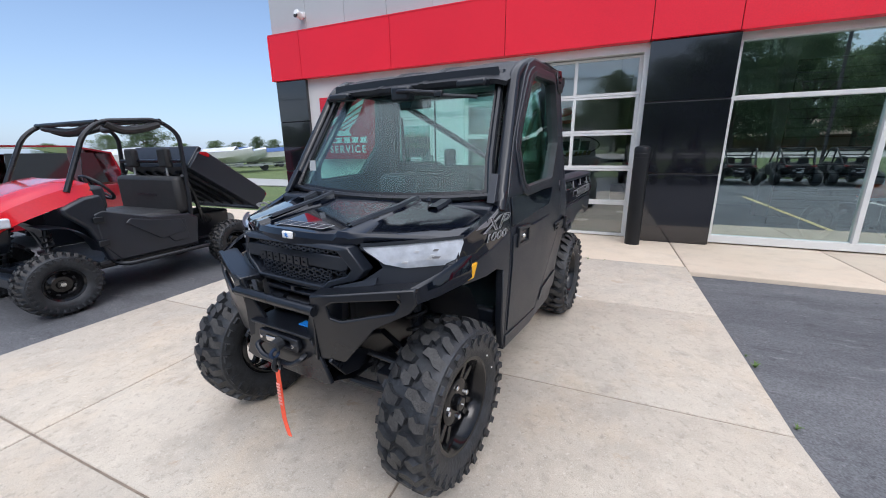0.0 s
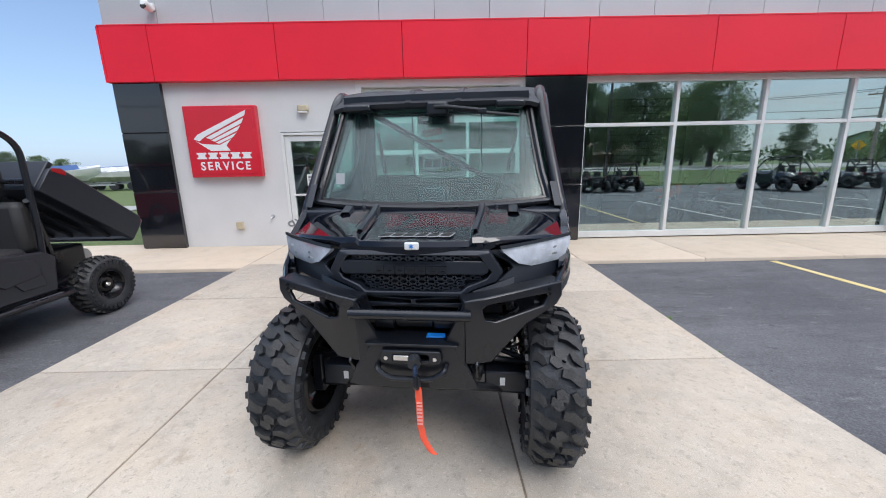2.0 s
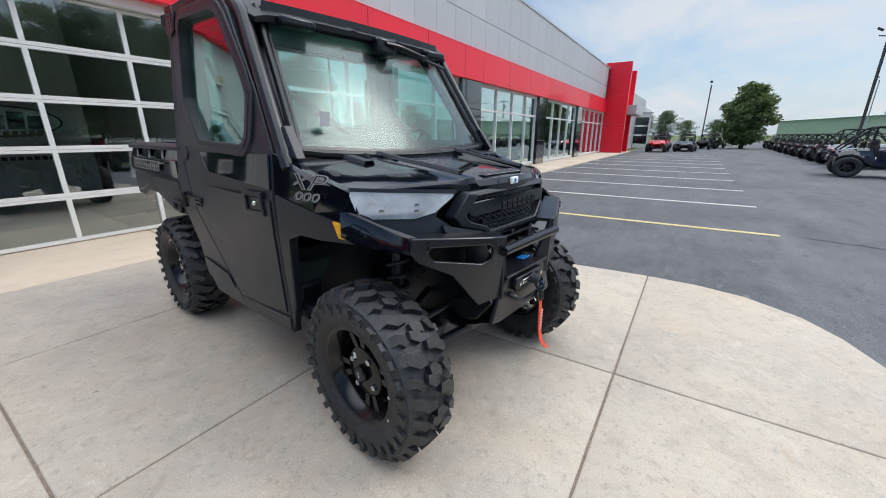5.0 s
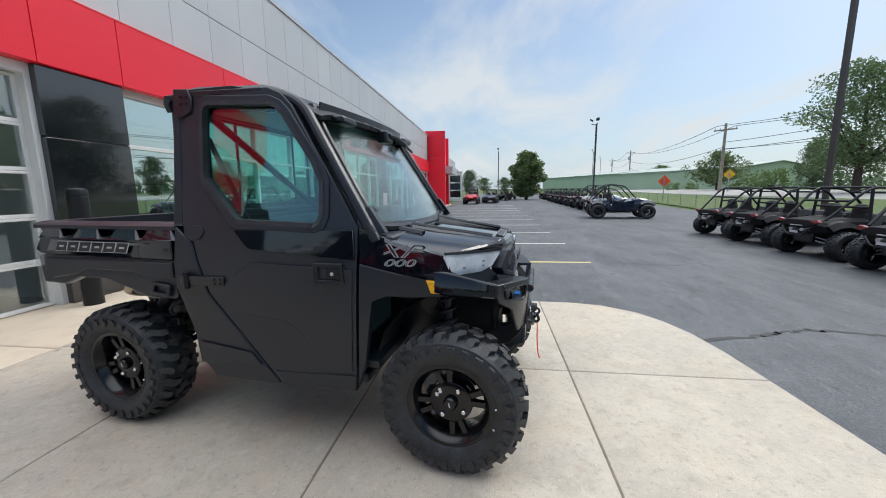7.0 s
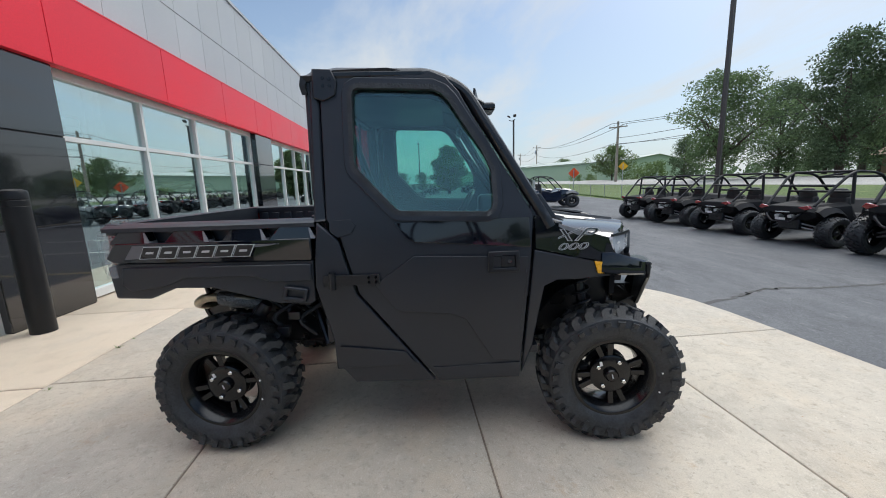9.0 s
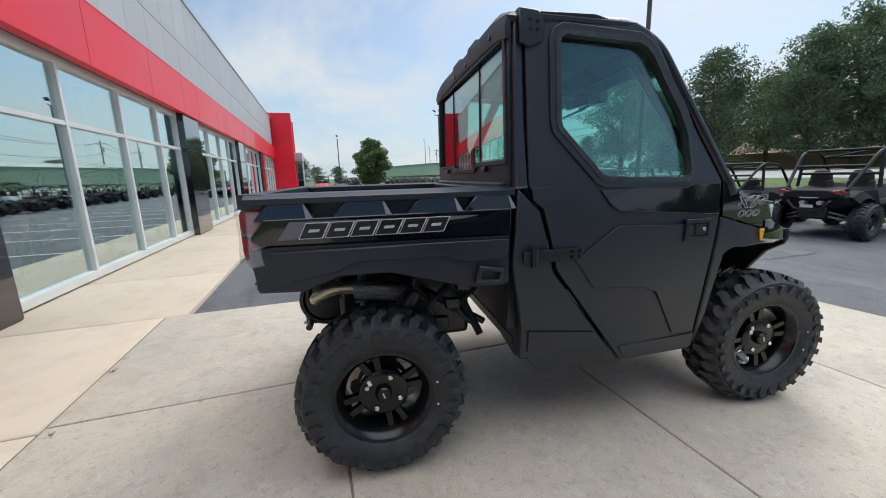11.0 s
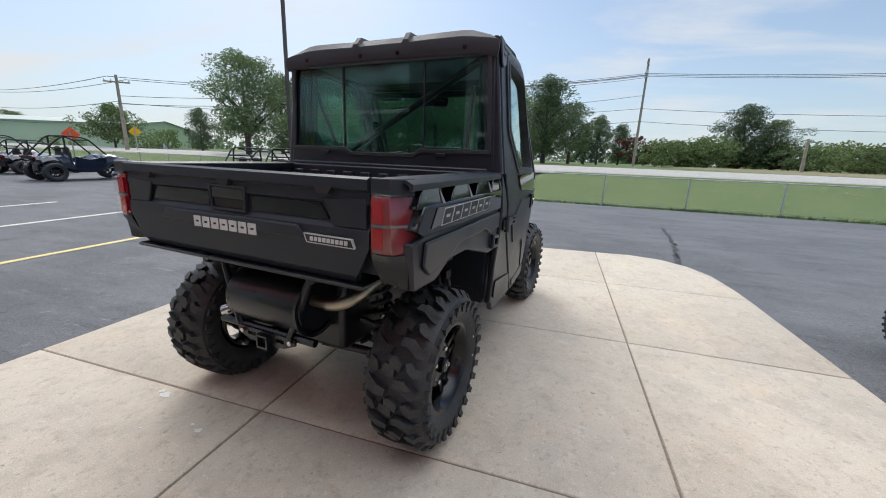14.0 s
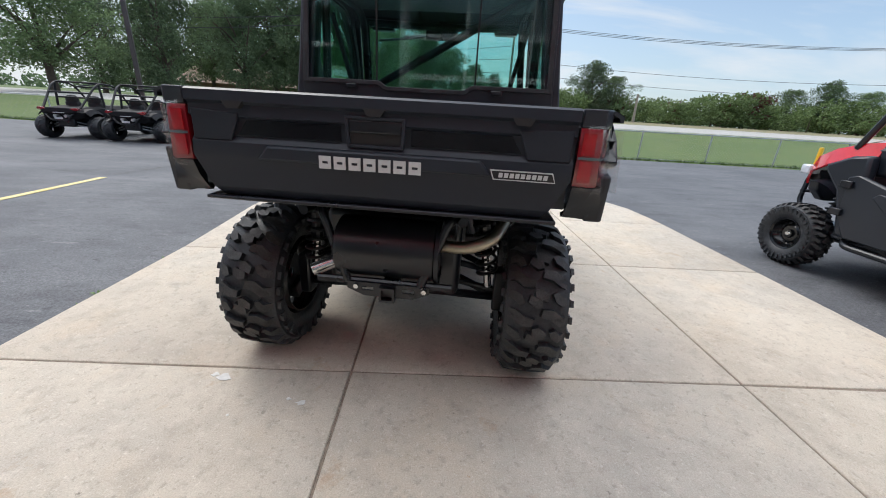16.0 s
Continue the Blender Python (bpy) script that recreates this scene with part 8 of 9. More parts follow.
def car(name, label, category, paint, m, length, height, width, bonnet=0.30, van=False):
    c = tagged(thing(name, m), label, category)
    L, H, W = length, height, width / 2
    belt = H * 0.58
    prof = [(0.0, 0.32), (0.02, belt * 0.72), (0.06 * L, belt * 0.84), (bonnet * L * 0.9, belt * 0.98), (bonnet * L + 0.1, belt), (L * 0.98, belt), (L, belt * 0.8), (L, 0.34)]
    rows = []
    for q, k in ((-1, 0.90), (-0.97, 1.0), (-0.6, 1.02), (0.6, 1.02), (0.97, 1.0), (1, 0.90)):
        rows.append([(-x + L / 2, q * W, 0.3 + (z - 0.3) * k) for x, z in prof])
    bm = skin(rows)
    part("body", thick(bm, 0.03), paint, c, "", 30)
    for s in (-1, 1):
        part("side", plate([(-x + L / 2, z) for x, z in prof] , (), "y", min(s * W * 0.97, s * W), max(s * W * 0.97, s * W)), paint, c, "", 30, 0.02)
    w0 = bonnet * L if not van else bonnet * L * 0.8
    gh = [(w0, belt), (w0 + 0.55, H * 0.97), (w0 + 0.9, H), (L * 0.85, H), (L * 0.97, H * 0.93), (L * 0.99, belt)]
    rows = [[(-x + L / 2, q * (W * (0.98 if z < belt + 0.1 else 0.84)), z) for x, z in gh] for q in (-1, -0.95, 0, 0.95, 1)]
    part("cabin", thick(skin(rows), 0.03), paint, c, "", 30)
    for s in (-1, 1):
        for a, b in ((0.16, 0.48), (0.51, 0.78), (0.81, 0.93)):
            def at(k, z):
                x = w0 + (L * 0.97 - w0) * k
                f = (z - belt) / (H - belt)
                return (-x + L / 2, s * (W * (0.985 - 0.14 * f) + 0.01), z)
            zb, zt = belt + 0.04, H - 0.13
            part("side_window", thick(skin([[at(a - (0.06 if a < 0.2 else 0), zb), at(b, zb)], [at(a + 0.03, zt), at(b - (0.03 if b > 0.9 else 0), zt)]]), 0.02), CARGLASS, c)
        for x in (0.19 * L, 0.80 * L):
            part("tyre", move(lathe([(0.21, -0.11), (0.32, -0.11), (0.345, -0.07), (0.345, 0.07), (0.32, 0.11), (0.21, 0.11)], 28, loop=True), pose(-x + L / 2, s * (W - 0.10), 0.345)), RUBBER, c)
            part("rim", move(lathe([(0.0, 0.08 * s), (0.12, 0.07 * s), (0.20, 0.09 * s), (0.21, 0.0)], 24), pose(-x + L / 2, s * (W - 0.10), 0.345)), STEEL, c)
        part("headlight", boxes((L / 2 - 0.14, L / 2 + 0.01, min(s * W * 0.55, s * W * 0.96), max(s * W * 0.55, s * W * 0.96), belt * 0.70, belt * 0.82)), LAMPLENS, c, bevel=0.03)
        part("wing_mirror", boxes((-w0 - 0.75 + L / 2, -w0 - 0.55 + L / 2, min(s * W, s * (W + 0.18)), max(s * W, s * (W + 0.18)), belt + 0.02, belt + 0.17)), paint, c, bevel=0.03)
    part("windscreen", thick(skin([[(-w0 + L / 2 - 0.05 + 0.03, q * W * 0.88, belt + 0.05), (-w0 - 0.52 + L / 2 + 0.03, q * W * 0.76, H * 0.95)] for q in (-1, 0, 1)]), 0.01), CARGLASS, c)
    return c


CARRED = pmat("dark_red_car_paint", (0.30, 0.012, 0.022), 0.15, 0.2, 0.06, 2, 0, 60, 0.8)
car("parked_car", "dark red estate car parked beyond the red vehicle", "car", CARRED, pose(-9.7, 2.2, -0.06, 0, 0, -90), 4.7, 1.68, 1.85)
CARWHITE = pmat("white_car_paint", (0.70, 0.71, 0.72), 0.25, 0, 0.05, 2, 0, 60, 0.5)
CARSILVER = pmat("silver_car_paint", (0.40, 0.41, 0.42), 0.25, 0.5, 0.05, 2, 0, 60, 0.5)
car("parked_van", "white van parked beside the far green building", "van", CARWHITE, pose(73, -43, 0.3, 0, 0, 25), 6.2, 2.7, 2.1, 0.18, True)
car("parked_car", "silver car parked beside the far green building", "car", CARSILVER, pose(66, -44, 0.3, 0, 0, 20), 4.6, 1.5, 1.8)

# ---- fence, poles, lamps, wires ----
fence = tagged(thing("fence"), "low chain-link fence along the lot", "fence", kind="structure")
fx = [-60 + 2.45 * k for k in range(26)] + [14.0 + 2.9 * k for k in range(18)]
for a in fx:
    y = lot_edge(a) - 0.12
    part("post", tube([(a, y, -0.12), (a, y, 0.92)], 0.024, 8), STEEL, fence)
for x0, x1 in ((-60, 1.3), (14.0, 63.3)):
    n = 24
    pts = [(x0 + (x1 - x0) * k / n, lot_edge(x0 + (x1 - x0) * k / n) - 0.12, 0.90) for k in range(n + 1)]
    part("rail", tube(pts, 0.018, 6), STEEL, fence)
    part("bottom_wire", tube([(x, y, -0.03) for x, y, z in pts], 0.012, 5), STEEL, fence)
    # wire netting: thin crossed strands
    bm = bmesh.new()
    step = 0.16 if x1 < 5 else 0.4
    k = 0
    xa = max(x0, -24.0)
    while xa < x1 - 1:
        for s in (1, -1):
            xb = xa + 0.9
            p0 = (xa if s > 0 else xb, 0); p1 = (xb if s > 0 else xa, 0)
            q0 = Vector((p0[0], lot_edge(p0[0]) - 0.12, -0.02)); q1 = Vector((p1[0], lot_edge(p1[0]) - 0.12, 0.89))
            w_ = Vector((0.0016, 0, 0))
            vs = [bm.verts.new(q) for q in (q0 - w_, q0 + w_, q1 + w_, q1 - w_)]
            bm.faces.new(vs)
        xa += step * 0.7
    nett = part("netting", bm, STEEL, fence, "fine wire netting", 0)
    nett["kind"] = "stuff"


def street_lamp(x, y, h, material, heads, turn, label, r=0.085):
    p = tagged(thing("street_lamp", pose(x, y, -0.08, 0, 0, turn)), label, "street lamp", "lot lamps")
    part("base", lathe([(0.0, 0.5), (0.22, 0.5), (0.24, 0.46), (0.24, 0.0)], 20, axis="z"), ROADTOP, p)
    part("pole", boxes((-r, r, -r, r, 0.5, h)), material, p, "", bevel=0.01)
    for a in heads:
        c, s = math.cos(a), math.sin(a)
        arm = part("arm", tube([(0, 0, h - 0.12), (0.45 * c, 0.45 * s, h - 0.02)], 0.035, 8), material, p)
        hd = boxes((0.38, 0.70, -0.14, 0.14, -0.06, 0.07))
        part("lamp_head", move(hd, Matrix.Translation((0, 0, h + 0.05)) @ Matrix.Rotation(a, 4, "Z") @ pose(0, 0, 0, 0, -32, 0)), material, p, "", bevel=0.03)
    return p


street_lamp(8.6, -8.35, 7.7, DARKPOLE, (2.6, 0.4), 20, "tall dark square lamp post with two floodlights", 0.062)
street_lamp(34.0, -8.4, 7.4, DARKPOLE, (3.1, 1.2), 0, "tall dark lamp post with floodlights", 0.07)
street_lamp(60.0, 0.1, 7.6, DARKPOLE, (3.0,), 0, "tall lamp post far along the lot", 0.07)
street_lamp(80.0, -20, 9.0, STEEL, (2.4,), 0, "slender grey lamp post by the highway", 0.06)
street_lamp(100.0, -27, 9.0, STEEL, (2.4,), 0, "slender grey lamp post by the highway", 0.06)


def utility_pole(x, y, h, turn, lean=0.0, kit=True, gear=True):
    p = tagged(thing("utility_pole", pose(x, y, ground_height(x, y) - 0.1, lean, 0, turn)), "weathered wooden utility pole with cross-arms", "utility pole", "utility poles")
    part("pole", tube([(0, 0, 0), (0, 0, h)], 0.19, 12, r1=0.12), WOODPOLE, p)
    if kit:
        part("cross_arm", boxes((-1.1, 1.1, -0.06, 0.06, h - 0.75, h - 0.62)), WOODPOLE, p)
        for k in (-1.0, -0.5, 0.5, 1.0):
            part("insulator", move(lathe([(0.0, 0.22), (0.05, 0.18), (0.03, 0.12), (0.06, 0.08), (0.03, 0.0)], 8, axis="z"), pose(k, 0, h - 0.62)), STEEL, p)
    if kit and gear:
        part("transformer", move(lathe([(0, 0.45), (0.2, 0.43), (0.22, 0.38), (0.22, -0.35), (0, -0.38)], 14, axis="z"), pose(0.35, 0, h - 2.1)), STEEL, p)
        for z in (h - 1.5, h - 2.6):
            part("bracket", boxes((-0.45, 0.45, -0.05, 0.05, z, z + 0.08)), STEEL, p)
    return p


P0, P1, P2, P3 = (42.0, -24.0), (-11.8, -55.0), (-78.0, -47.0), (105.0, -36.0)
utility_pole(*P0, 7.9, 40, gear=False)
utility_pole(*P1, 14.2, 75, 0.0)
utility_pole(*P2, 13.0, 75)
utility_pole(*P3, 11.0, 70)
utility_pole(150, -45, 12, 70)
utility_pole(-28.5, -49.0, 3.9, 0, 3.0, False)


def wires(a, ha, b, hb, offs, drops, sag=1.2):
    w = tagged(thing("power_line"), "black overhead wires between the poles", "power line", "overhead wires")
    for o, dz in zip(offs, drops):
        pts = []
        for k in range(15):
            t = k / 14
            pts.append((a[0] + (b[0] - a[0]) * t, a[1] + (b[1] - a[1]) * t + o, ha + (hb - ha) * t + 0.4 - dz - sag * 4 * t * (1 - t)))
        part("wire", tube(pts, 0.032, 4), WIRE, w)


wires(P1, 12.6, P2, 12.4, (-0.9, 0.0, 0.9, 0, 0), (0, 0, 0, 4.3, 6.0))
wires(P1, 12.6, (60, -64), 12.4, (-0.9, 0.0, 0.9, 0, 0), (0, 0, 0, 4.3, 6.0))
wires(P0, 7.5, P3, 10.2, (-0.9, 0.9, 0, 0), (0, 0, 2.2, 4.0))
wires(P0, 7.5, P1, 12.4, (-0.9, 0.9, 0), (0, 0, 2.4), 1.6)
wires(P0, 5.8, (8.6, -34), 8.4, (0, 0.3), (0, 0.8), 0.8)
wires(P3, 10.4, (150, -45), 11.4, (-0.9, 0.9, 0), (0, 0, 2.2))

# road signs and posts
YELLOW = pmat("yellow_sign", (0.75, 0.42, 0.01), 0.5)
ORANGE = pmat("orange_sign", (0.85, 0.10, 0.02), 0.5)


def diamond_sign(x, y, z, size, material, label, post):
    s = tagged(thing("road_sign", pose(x, y, 0.2, 0, 0, 55)), label, "road sign")
    part("post", tube([(0, 0, -0.3), (0, 0, z + 0.3)], 0.05, 6), STEEL if post else WOODPOLE, s)
    part("plate", plate([(0, z - size), (size, z), (0, z + size), (-size, z)], (), "y", -0.09, -0.06), material, s, "", 0)
    part("symbol", boxes((-size * 0.16, size * 0.16, -0.098, -0.09, z - size * 0.4, z + size * 0.35)), DARKSEAL, s)


diamond_sign(40.5, -24.0, 2.5, 0.55, YELLOW, "yellow diamond warning sign beside the highway", True)
diamond_sign(33.0, -14.3, 1.75, 0.55, ORANGE, "orange diamond road works sign", True)
yp = tagged(thing("post", pose(-12.2, -5.45, -0.1)), "short yellow steel post by the fence", "post")
part("tube", lathe([(0.0, 0.92), (0.04, 0.91), (0.055, 0.88), (0.055, 0)], 16, axis="z"), YELLOW, yp)


# ---- far buildings ----
GREENWALL = pmat("pale_green_metal_wall", (0.36, 0.46, 0.31), 0.6, 0, 0.06, 0.3)
GREENROOF = pmat("grey_green_roof", (0.40, 0.44, 0.40), 0.6, 0, 0.08, 0.3)


def barn(x, y, turn, length, depth, h, label):
    b = tagged(thing("warehouse", pose(x, y, 0.2, 0, 0, turn)), label, "warehouse")
    part("wall", boxes((-length / 2, length / 2, 0, depth, 0, h)), GREENWALL, b)
    part("roof", skin([[(xx, -0.4, h), (xx, depth / 2, h + 1.1), (xx, depth + 0.4, h)] for xx in (-length / 2 - 0.3, length / 2 + 0.3)]), GREENROOF, b)
    part("gable", plate([(0, h), (depth, h), (depth / 2, h + 1.08)], (), "x", -length / 2, -length / 2 + 0.1), GREENWALL, b)
    for k in range(int(length / 7)):
        xx = -length / 2 + 3 + 7 * k
        part("window", boxes((xx, xx + 2.2, -0.06, 0.02, 1.4, 2.6)), CARGLASS, b)
    part("door", boxes((length / 2 - 7, length / 2 - 3.2, -0.06, 0.02, 0, 3.2)), DARKSEAL, b)
    for k in range(7):
        part("name_block", boxes((-length * 0.05 + 0.9 * k, -length * 0.05 + 0.9 * k + 0.65, -0.06, 0.0, h * 0.62, h * 0.62 + 0.6)), DARKINK, b)
    return b


barn(84, -49, 22, 30, 16, 4.4, "long pale green metal warehouse across the highway")
barn(118, -40, 18, 40, 18, 4.6, "pale green metal warehouse far along the highway")
BROWNROOF = pmat("brown_shingle_roof", (0.20, 0.14, 0.10), 0.9, 0, 0.15, 1.0)
BRICKWALL = pmat("brown_house_wall", (0.22, 0.15, 0.11), 0.9, 0, 0.1, 1.0)
hs = tagged(thing("house", pose(23.5, -52, 0.2, 0, 0, 15)), "low brown house among the trees", "house")
part("wall", boxes((-7, 7, 0, 8, 0, 2.6)), BRICKWALL, hs)
part("roof", skin([[(x, -0.8, 2.5), (x * 0.9, 4, 4.4), (x, 8.8, 2.5)] for x in (-7.6, 7.6)]), BROWNROOF, hs)
for x in (-4, 0, 3.5):
    part("window", boxes((x, x + 1.4, -0.05, 0.02, 1.0, 2.0)), CARGLASS, hs)
fs = tagged(thing("office_block", pose(62, 14, 0)), "grey and white building beyond the shop", "building")
part("wall", boxes((0, 14, -6, 10, 0, 5.4)), CARSILVER, fs)
for k in range(4):
    part("window_band", boxes((-0.05, 0.02, -5.5, 9.5, 0.9 + 1.15 * k, 1.4 + 1.15 * k)), CARGLASS, fs)

totem = tagged(thing("pylon_sign", pose(45.0, 5.9, -0.06, 0, 0, 100)), "tall white-framed pylon sign with dark panels", "sign")
part("frame", plate([(-0.85, 0.0), (0.85, 0.0), (0.85, 3.6), (-0.85, 3.6)], [[(-0.68, 0.4), (0.68, 0.4), (0.68, 3.3), (-0.68, 3.3)]], "y", -0.2, 0.2), WHITE, totem, "", 0)
part("cap", boxes((-1.0, 1.0, -0.25, 0.25, 3.6, 3.72)), GREYPANEL, totem)
for k in range(3):
    part("panel", boxes((-0.66, 0.66, -0.12, 0.12, 0.45 + 0.97 * k, 1.27 + 0.97 * k)), (CARGLASS, NAVYPAINT, CARGLASS)[k], totem)

# boats and trailers behind the shop, far off
def boat(x, y, turn, cover):
    b = tagged(thing("boat", pose(x, y, -0.1, 0, 0, turn)), "white motor boat stored on a trailer", "boat", "boats in the storage yard")
    rows = []
    for u, w_, z0, z1 in ((-2.6, 1.0, 0.75, 1.55), (-1.0, 1.1, 0.70, 1.6), (0.8, 1.05, 0.75, 1.7), (2.0, 0.7, 0.95, 1.85), (2.9, 0.05, 1.5, 2.0)):
        rows.append([(u, -w_, z1), (u, -w_ * 0.85, (z0 + z1) / 2), (u, 0, z0), (u, w_ * 0.85, (z0 + z1) / 2), (u, w_, z1), (u, 0, z1 + 0.12)])
    part("hull", skin(rows, close=True), CARWHITE, b, "", 40)
    part("cover", skin([[(u, -w_, z), (u, 0, z + 0.35), (u, w_, z)] for u, w_, z in ((-2.5, 0.95, 1.56), (0.0, 1.0, 1.7), (1.6, 0.7, 1.8))]), cover, b)
    part("trailer_beam", boxes((-2.4, 3.6, -0.08, 0.08, 0.5, 0.62)), STEEL, b)
    for s in (-1, 1):
        part("trailer_wheel", move(lathe([(0, -0.1), (0.32, -0.1), (0.34, 0), (0.32, 0.1), (0, 0.1)], 18), pose(-0.9, s * 0.95, 0.33)), RUBBER, b)


rb = random.Random(4)
COVERS = [CARWHITE, pmat("blue_boat_cover", (0.03, 0.08, 0.22), 0.7), PALEINK]
for k in range(16):
    a = radians(-117 - 1.6 * k)
    d = 34 + rb.uniform(0, 22)
    boat(d * math.sin(a), 0.1 - d * math.cos(a), rb.uniform(20, 70), COVERS[k % 3])
LAKE = pmat("pale_gravel_yard", (0.33, 0.33, 0.32), 0.9, 0, 0.1, 0.3)
tagged(obj("ground", plate([(-60, 14), (-14, 14), (-14, 17), (-60, 22)], (), "z", -0.14, -0.10), LAKE, 0), "pale gravel strip of the storage yard", "yard", kind="structure")


# ---- trees ----
def leafmat(name, base, var=0.35):
    m = bpy.data.materials.new(name)
    m.use_nodes = True
    n, l = m.node_tree.nodes, m.node_tree.links
    p = n["Principled BSDF"]
    p.inputs["Roughness"].default_value = 0.7
    g = n.new("ShaderNodeNewGeometry")
    mr = n.new("ShaderNodeMapRange"); mr.inputs["To Min"].default_value, mr.inputs["To Max"].default_value = 1 - var, 1 + var
    l.new(g.outputs["Random Per Island"], mr.inputs["Value"])
    oi = n.new("ShaderNodeObjectInfo")
    m2 = n.new("ShaderNodeMapRange"); m2.inputs["To Min"].default_value, m2.inputs["To Max"].default_value = 0.82, 1.18
    l.new(oi.outputs["Random"], m2.inputs["Value"])
    mu = n.new("ShaderNodeMath"); mu.operation = "MULTIPLY"
    l.new(mr.outputs[0], mu.inputs[0]); l.new(m2.outputs[0], mu.inputs[1])
    sc = n.new("ShaderNodeVectorMath"); sc.operation = "SCALE"; sc.inputs[0].default_value = base
    l.new(mu.outputs[0], sc.inputs["Scale"]); l.new(sc.outputs[0], p.inputs["Base Color"])
    # light that shines through the leaf
    tl_, mx_ = n.new("ShaderNodeBsdfTranslucent"), n.new("ShaderNodeMixShader")
    mx_.inputs[0].default_value = 0.4
    l.new(sc.outputs[0], tl_.inputs[0])
    l.new(p.outputs[0], mx_.inputs[1]); l.new(tl_.outputs[0], mx_.inputs[2]); l.new(mx_.outputs[0], n["Material Output"].inputs[0])
    return m


LEAF_A = leafmat("summer_leaves", (0.135, 0.195, 0.085))
LEAF_B = leafmat("dark_leaves", (0.108, 0.160, 0.078))
LEAF_C = leafmat("light_leaves", (0.145, 0.205, 0.075))
NEEDLE = leafmat("spruce_needles", (0.058, 0.098, 0.062))
RUSSET = leafmat("russet_leaves", (0.12, 0.055, 0.04))


def leaves(centers, per, leaf, seed, flat=0.6):
    """Small bent leaf clumps scattered in many tufts, as one mesh."""
    r = np.random.default_rng(seed)
    V, F = [], []
    for cx, cy, cz, rad in centers:
        d = r.normal(size=(per, 3))
        d /= np.linalg.norm(d, axis=1)[:, None]
        rr = rad * r.uniform(0.35, 1.0, size=(per, 1)) ** 0.6
        pos = np.array((cx, cy, cz)) + d * rr * np.array((1, 1, flat + 0.2))
        for p in pos:
            a, b = r.normal(size=3), r.normal(size=3)
            a /= np.linalg.norm(a)
            b -= a * a.dot(b)
            b /= np.linalg.norm(b)
            s = leaf * r.uniform(0.6, 1.4)
            k = len(V)
            lift = np.cross(a, b) * s * 0.25
            V += [p - a * s, p + b * s * 0.55 + lift, p + a * s, p - b * s * 0.55 + lift]
            F += [(k, k + 1, k + 2), (k, k + 2, k + 3)]
    me = bpy.data.meshes.new("crown")
    me.from_pydata([tuple(v) for v in V], [], F)
    return me


def broad_tree(name, label, h, w, seed, leafm, trunk=0.22, tufts=70, per=46, leaf=0.2, low=0.25, lean=0.0, top=0.5, lobes=0.35):
    r = random.Random(seed)
    t = tagged(thing(name), label, "tree", "trees along the highway")
    bm = tube([(0, 0, -0.2), (0.05, 0.02, h * 0.18), (0.15 * r.uniform(-1, 1), 0.1, h * 0.4), (0.3 * r.uniform(-1, 1), 0.2, h * 0.75)], h * 0.028, 9, r1=h * 0.008)
    centers = []
    for k in range(9):
        a = k * 2.4 + r.uniform(-0.4, 0.4)
        z0 = h * r.uniform(0.2, 0.5)
        e = Vector((math.cos(a) * w * 0.36, math.sin(a) * w * 0.36, min(h * 0.92, z0 + h * r.uniform(0.18, 0.4))))
        tube([(0.03, 0.02, z0), e * 0.5 + Vector((0, 0, z0 * 0.55)), e], h * 0.011, 6, bm, r1=0.02)
    part("trunk", bm, BARK, t)
    for k in range(tufts):
        a, u = r.uniform(0, 2 * math.pi), r.uniform(0, 1)
        z = low + (1 - low) * u
        fall = math.sin(math.pi * min(1.0, (u * 0.86 + 0.12))) ** 0.62
        rad = w / 2 * fall * r.uniform(0.35, 1.0) * (0.75 + lobes * math.sin(3 * a + seed))
        centers.append((math.cos(a) * rad, math.sin(a) * rad, h * z * r.uniform(0.95, 1.0), w * r.uniform(0.07, 0.13)))
    c = new("crown", leaves(centers, per, leaf, seed))
    c.data.materials.append(leafm)
    c.parent = t
    return t


def spruce(h, w, seed):
    r = random.Random(seed)
    t = tagged(thing("spruce_tree"), "dark conical spruce tree on the grass", "tree", "trees along the highway")
    part("trunk", tube([(0, 0, -0.2), (0, 0, h * 0.95)], h * 0.02, 8, r1=0.02), BARK, t)
    cs = []
    for k in range(90):
        u = k / 90
        z = h * (0.12 + 0.88 * u)
        a = k * 2.4
        rad = w / 2 * (1 - u) ** 0.85 * r.uniform(0.5, 1.0)
        cs.append((math.cos(a) * rad, math.sin(a) * rad, z - 0.15 * rad, w * 0.075 * (1.2 - u)))
    c = new("crown", leaves(cs, 34, 0.20, seed, 0.3))
    c.data.materials.append(NEEDLE)
    c.parent = t
    return t


def shrub(h, w, seed, leafm, label):
    r = random.Random(seed)
    t = tagged(thing("shrub"), label, "shrub", "shrubs along the highway")
    part("trunk", tube([(0, 0, -0.1), (0, 0, h * 0.6)], 0.08, 6, r1=0.03), BARK, t)
    cs = [(r.uniform(-0.5, 0.5) * w, r.uniform(-0.5, 0.5) * w * 0.6, h * r.uniform(0.15, 0.88), w * r.uniform(0.09, 0.17)) for k in range(34)]
    c = new("crown", leaves(cs, 46, 0.17, seed, 0.6))
    c.data.materials.append(leafm)
    c.parent = t
    return t


EYE0 = (-2.5, 3.5)


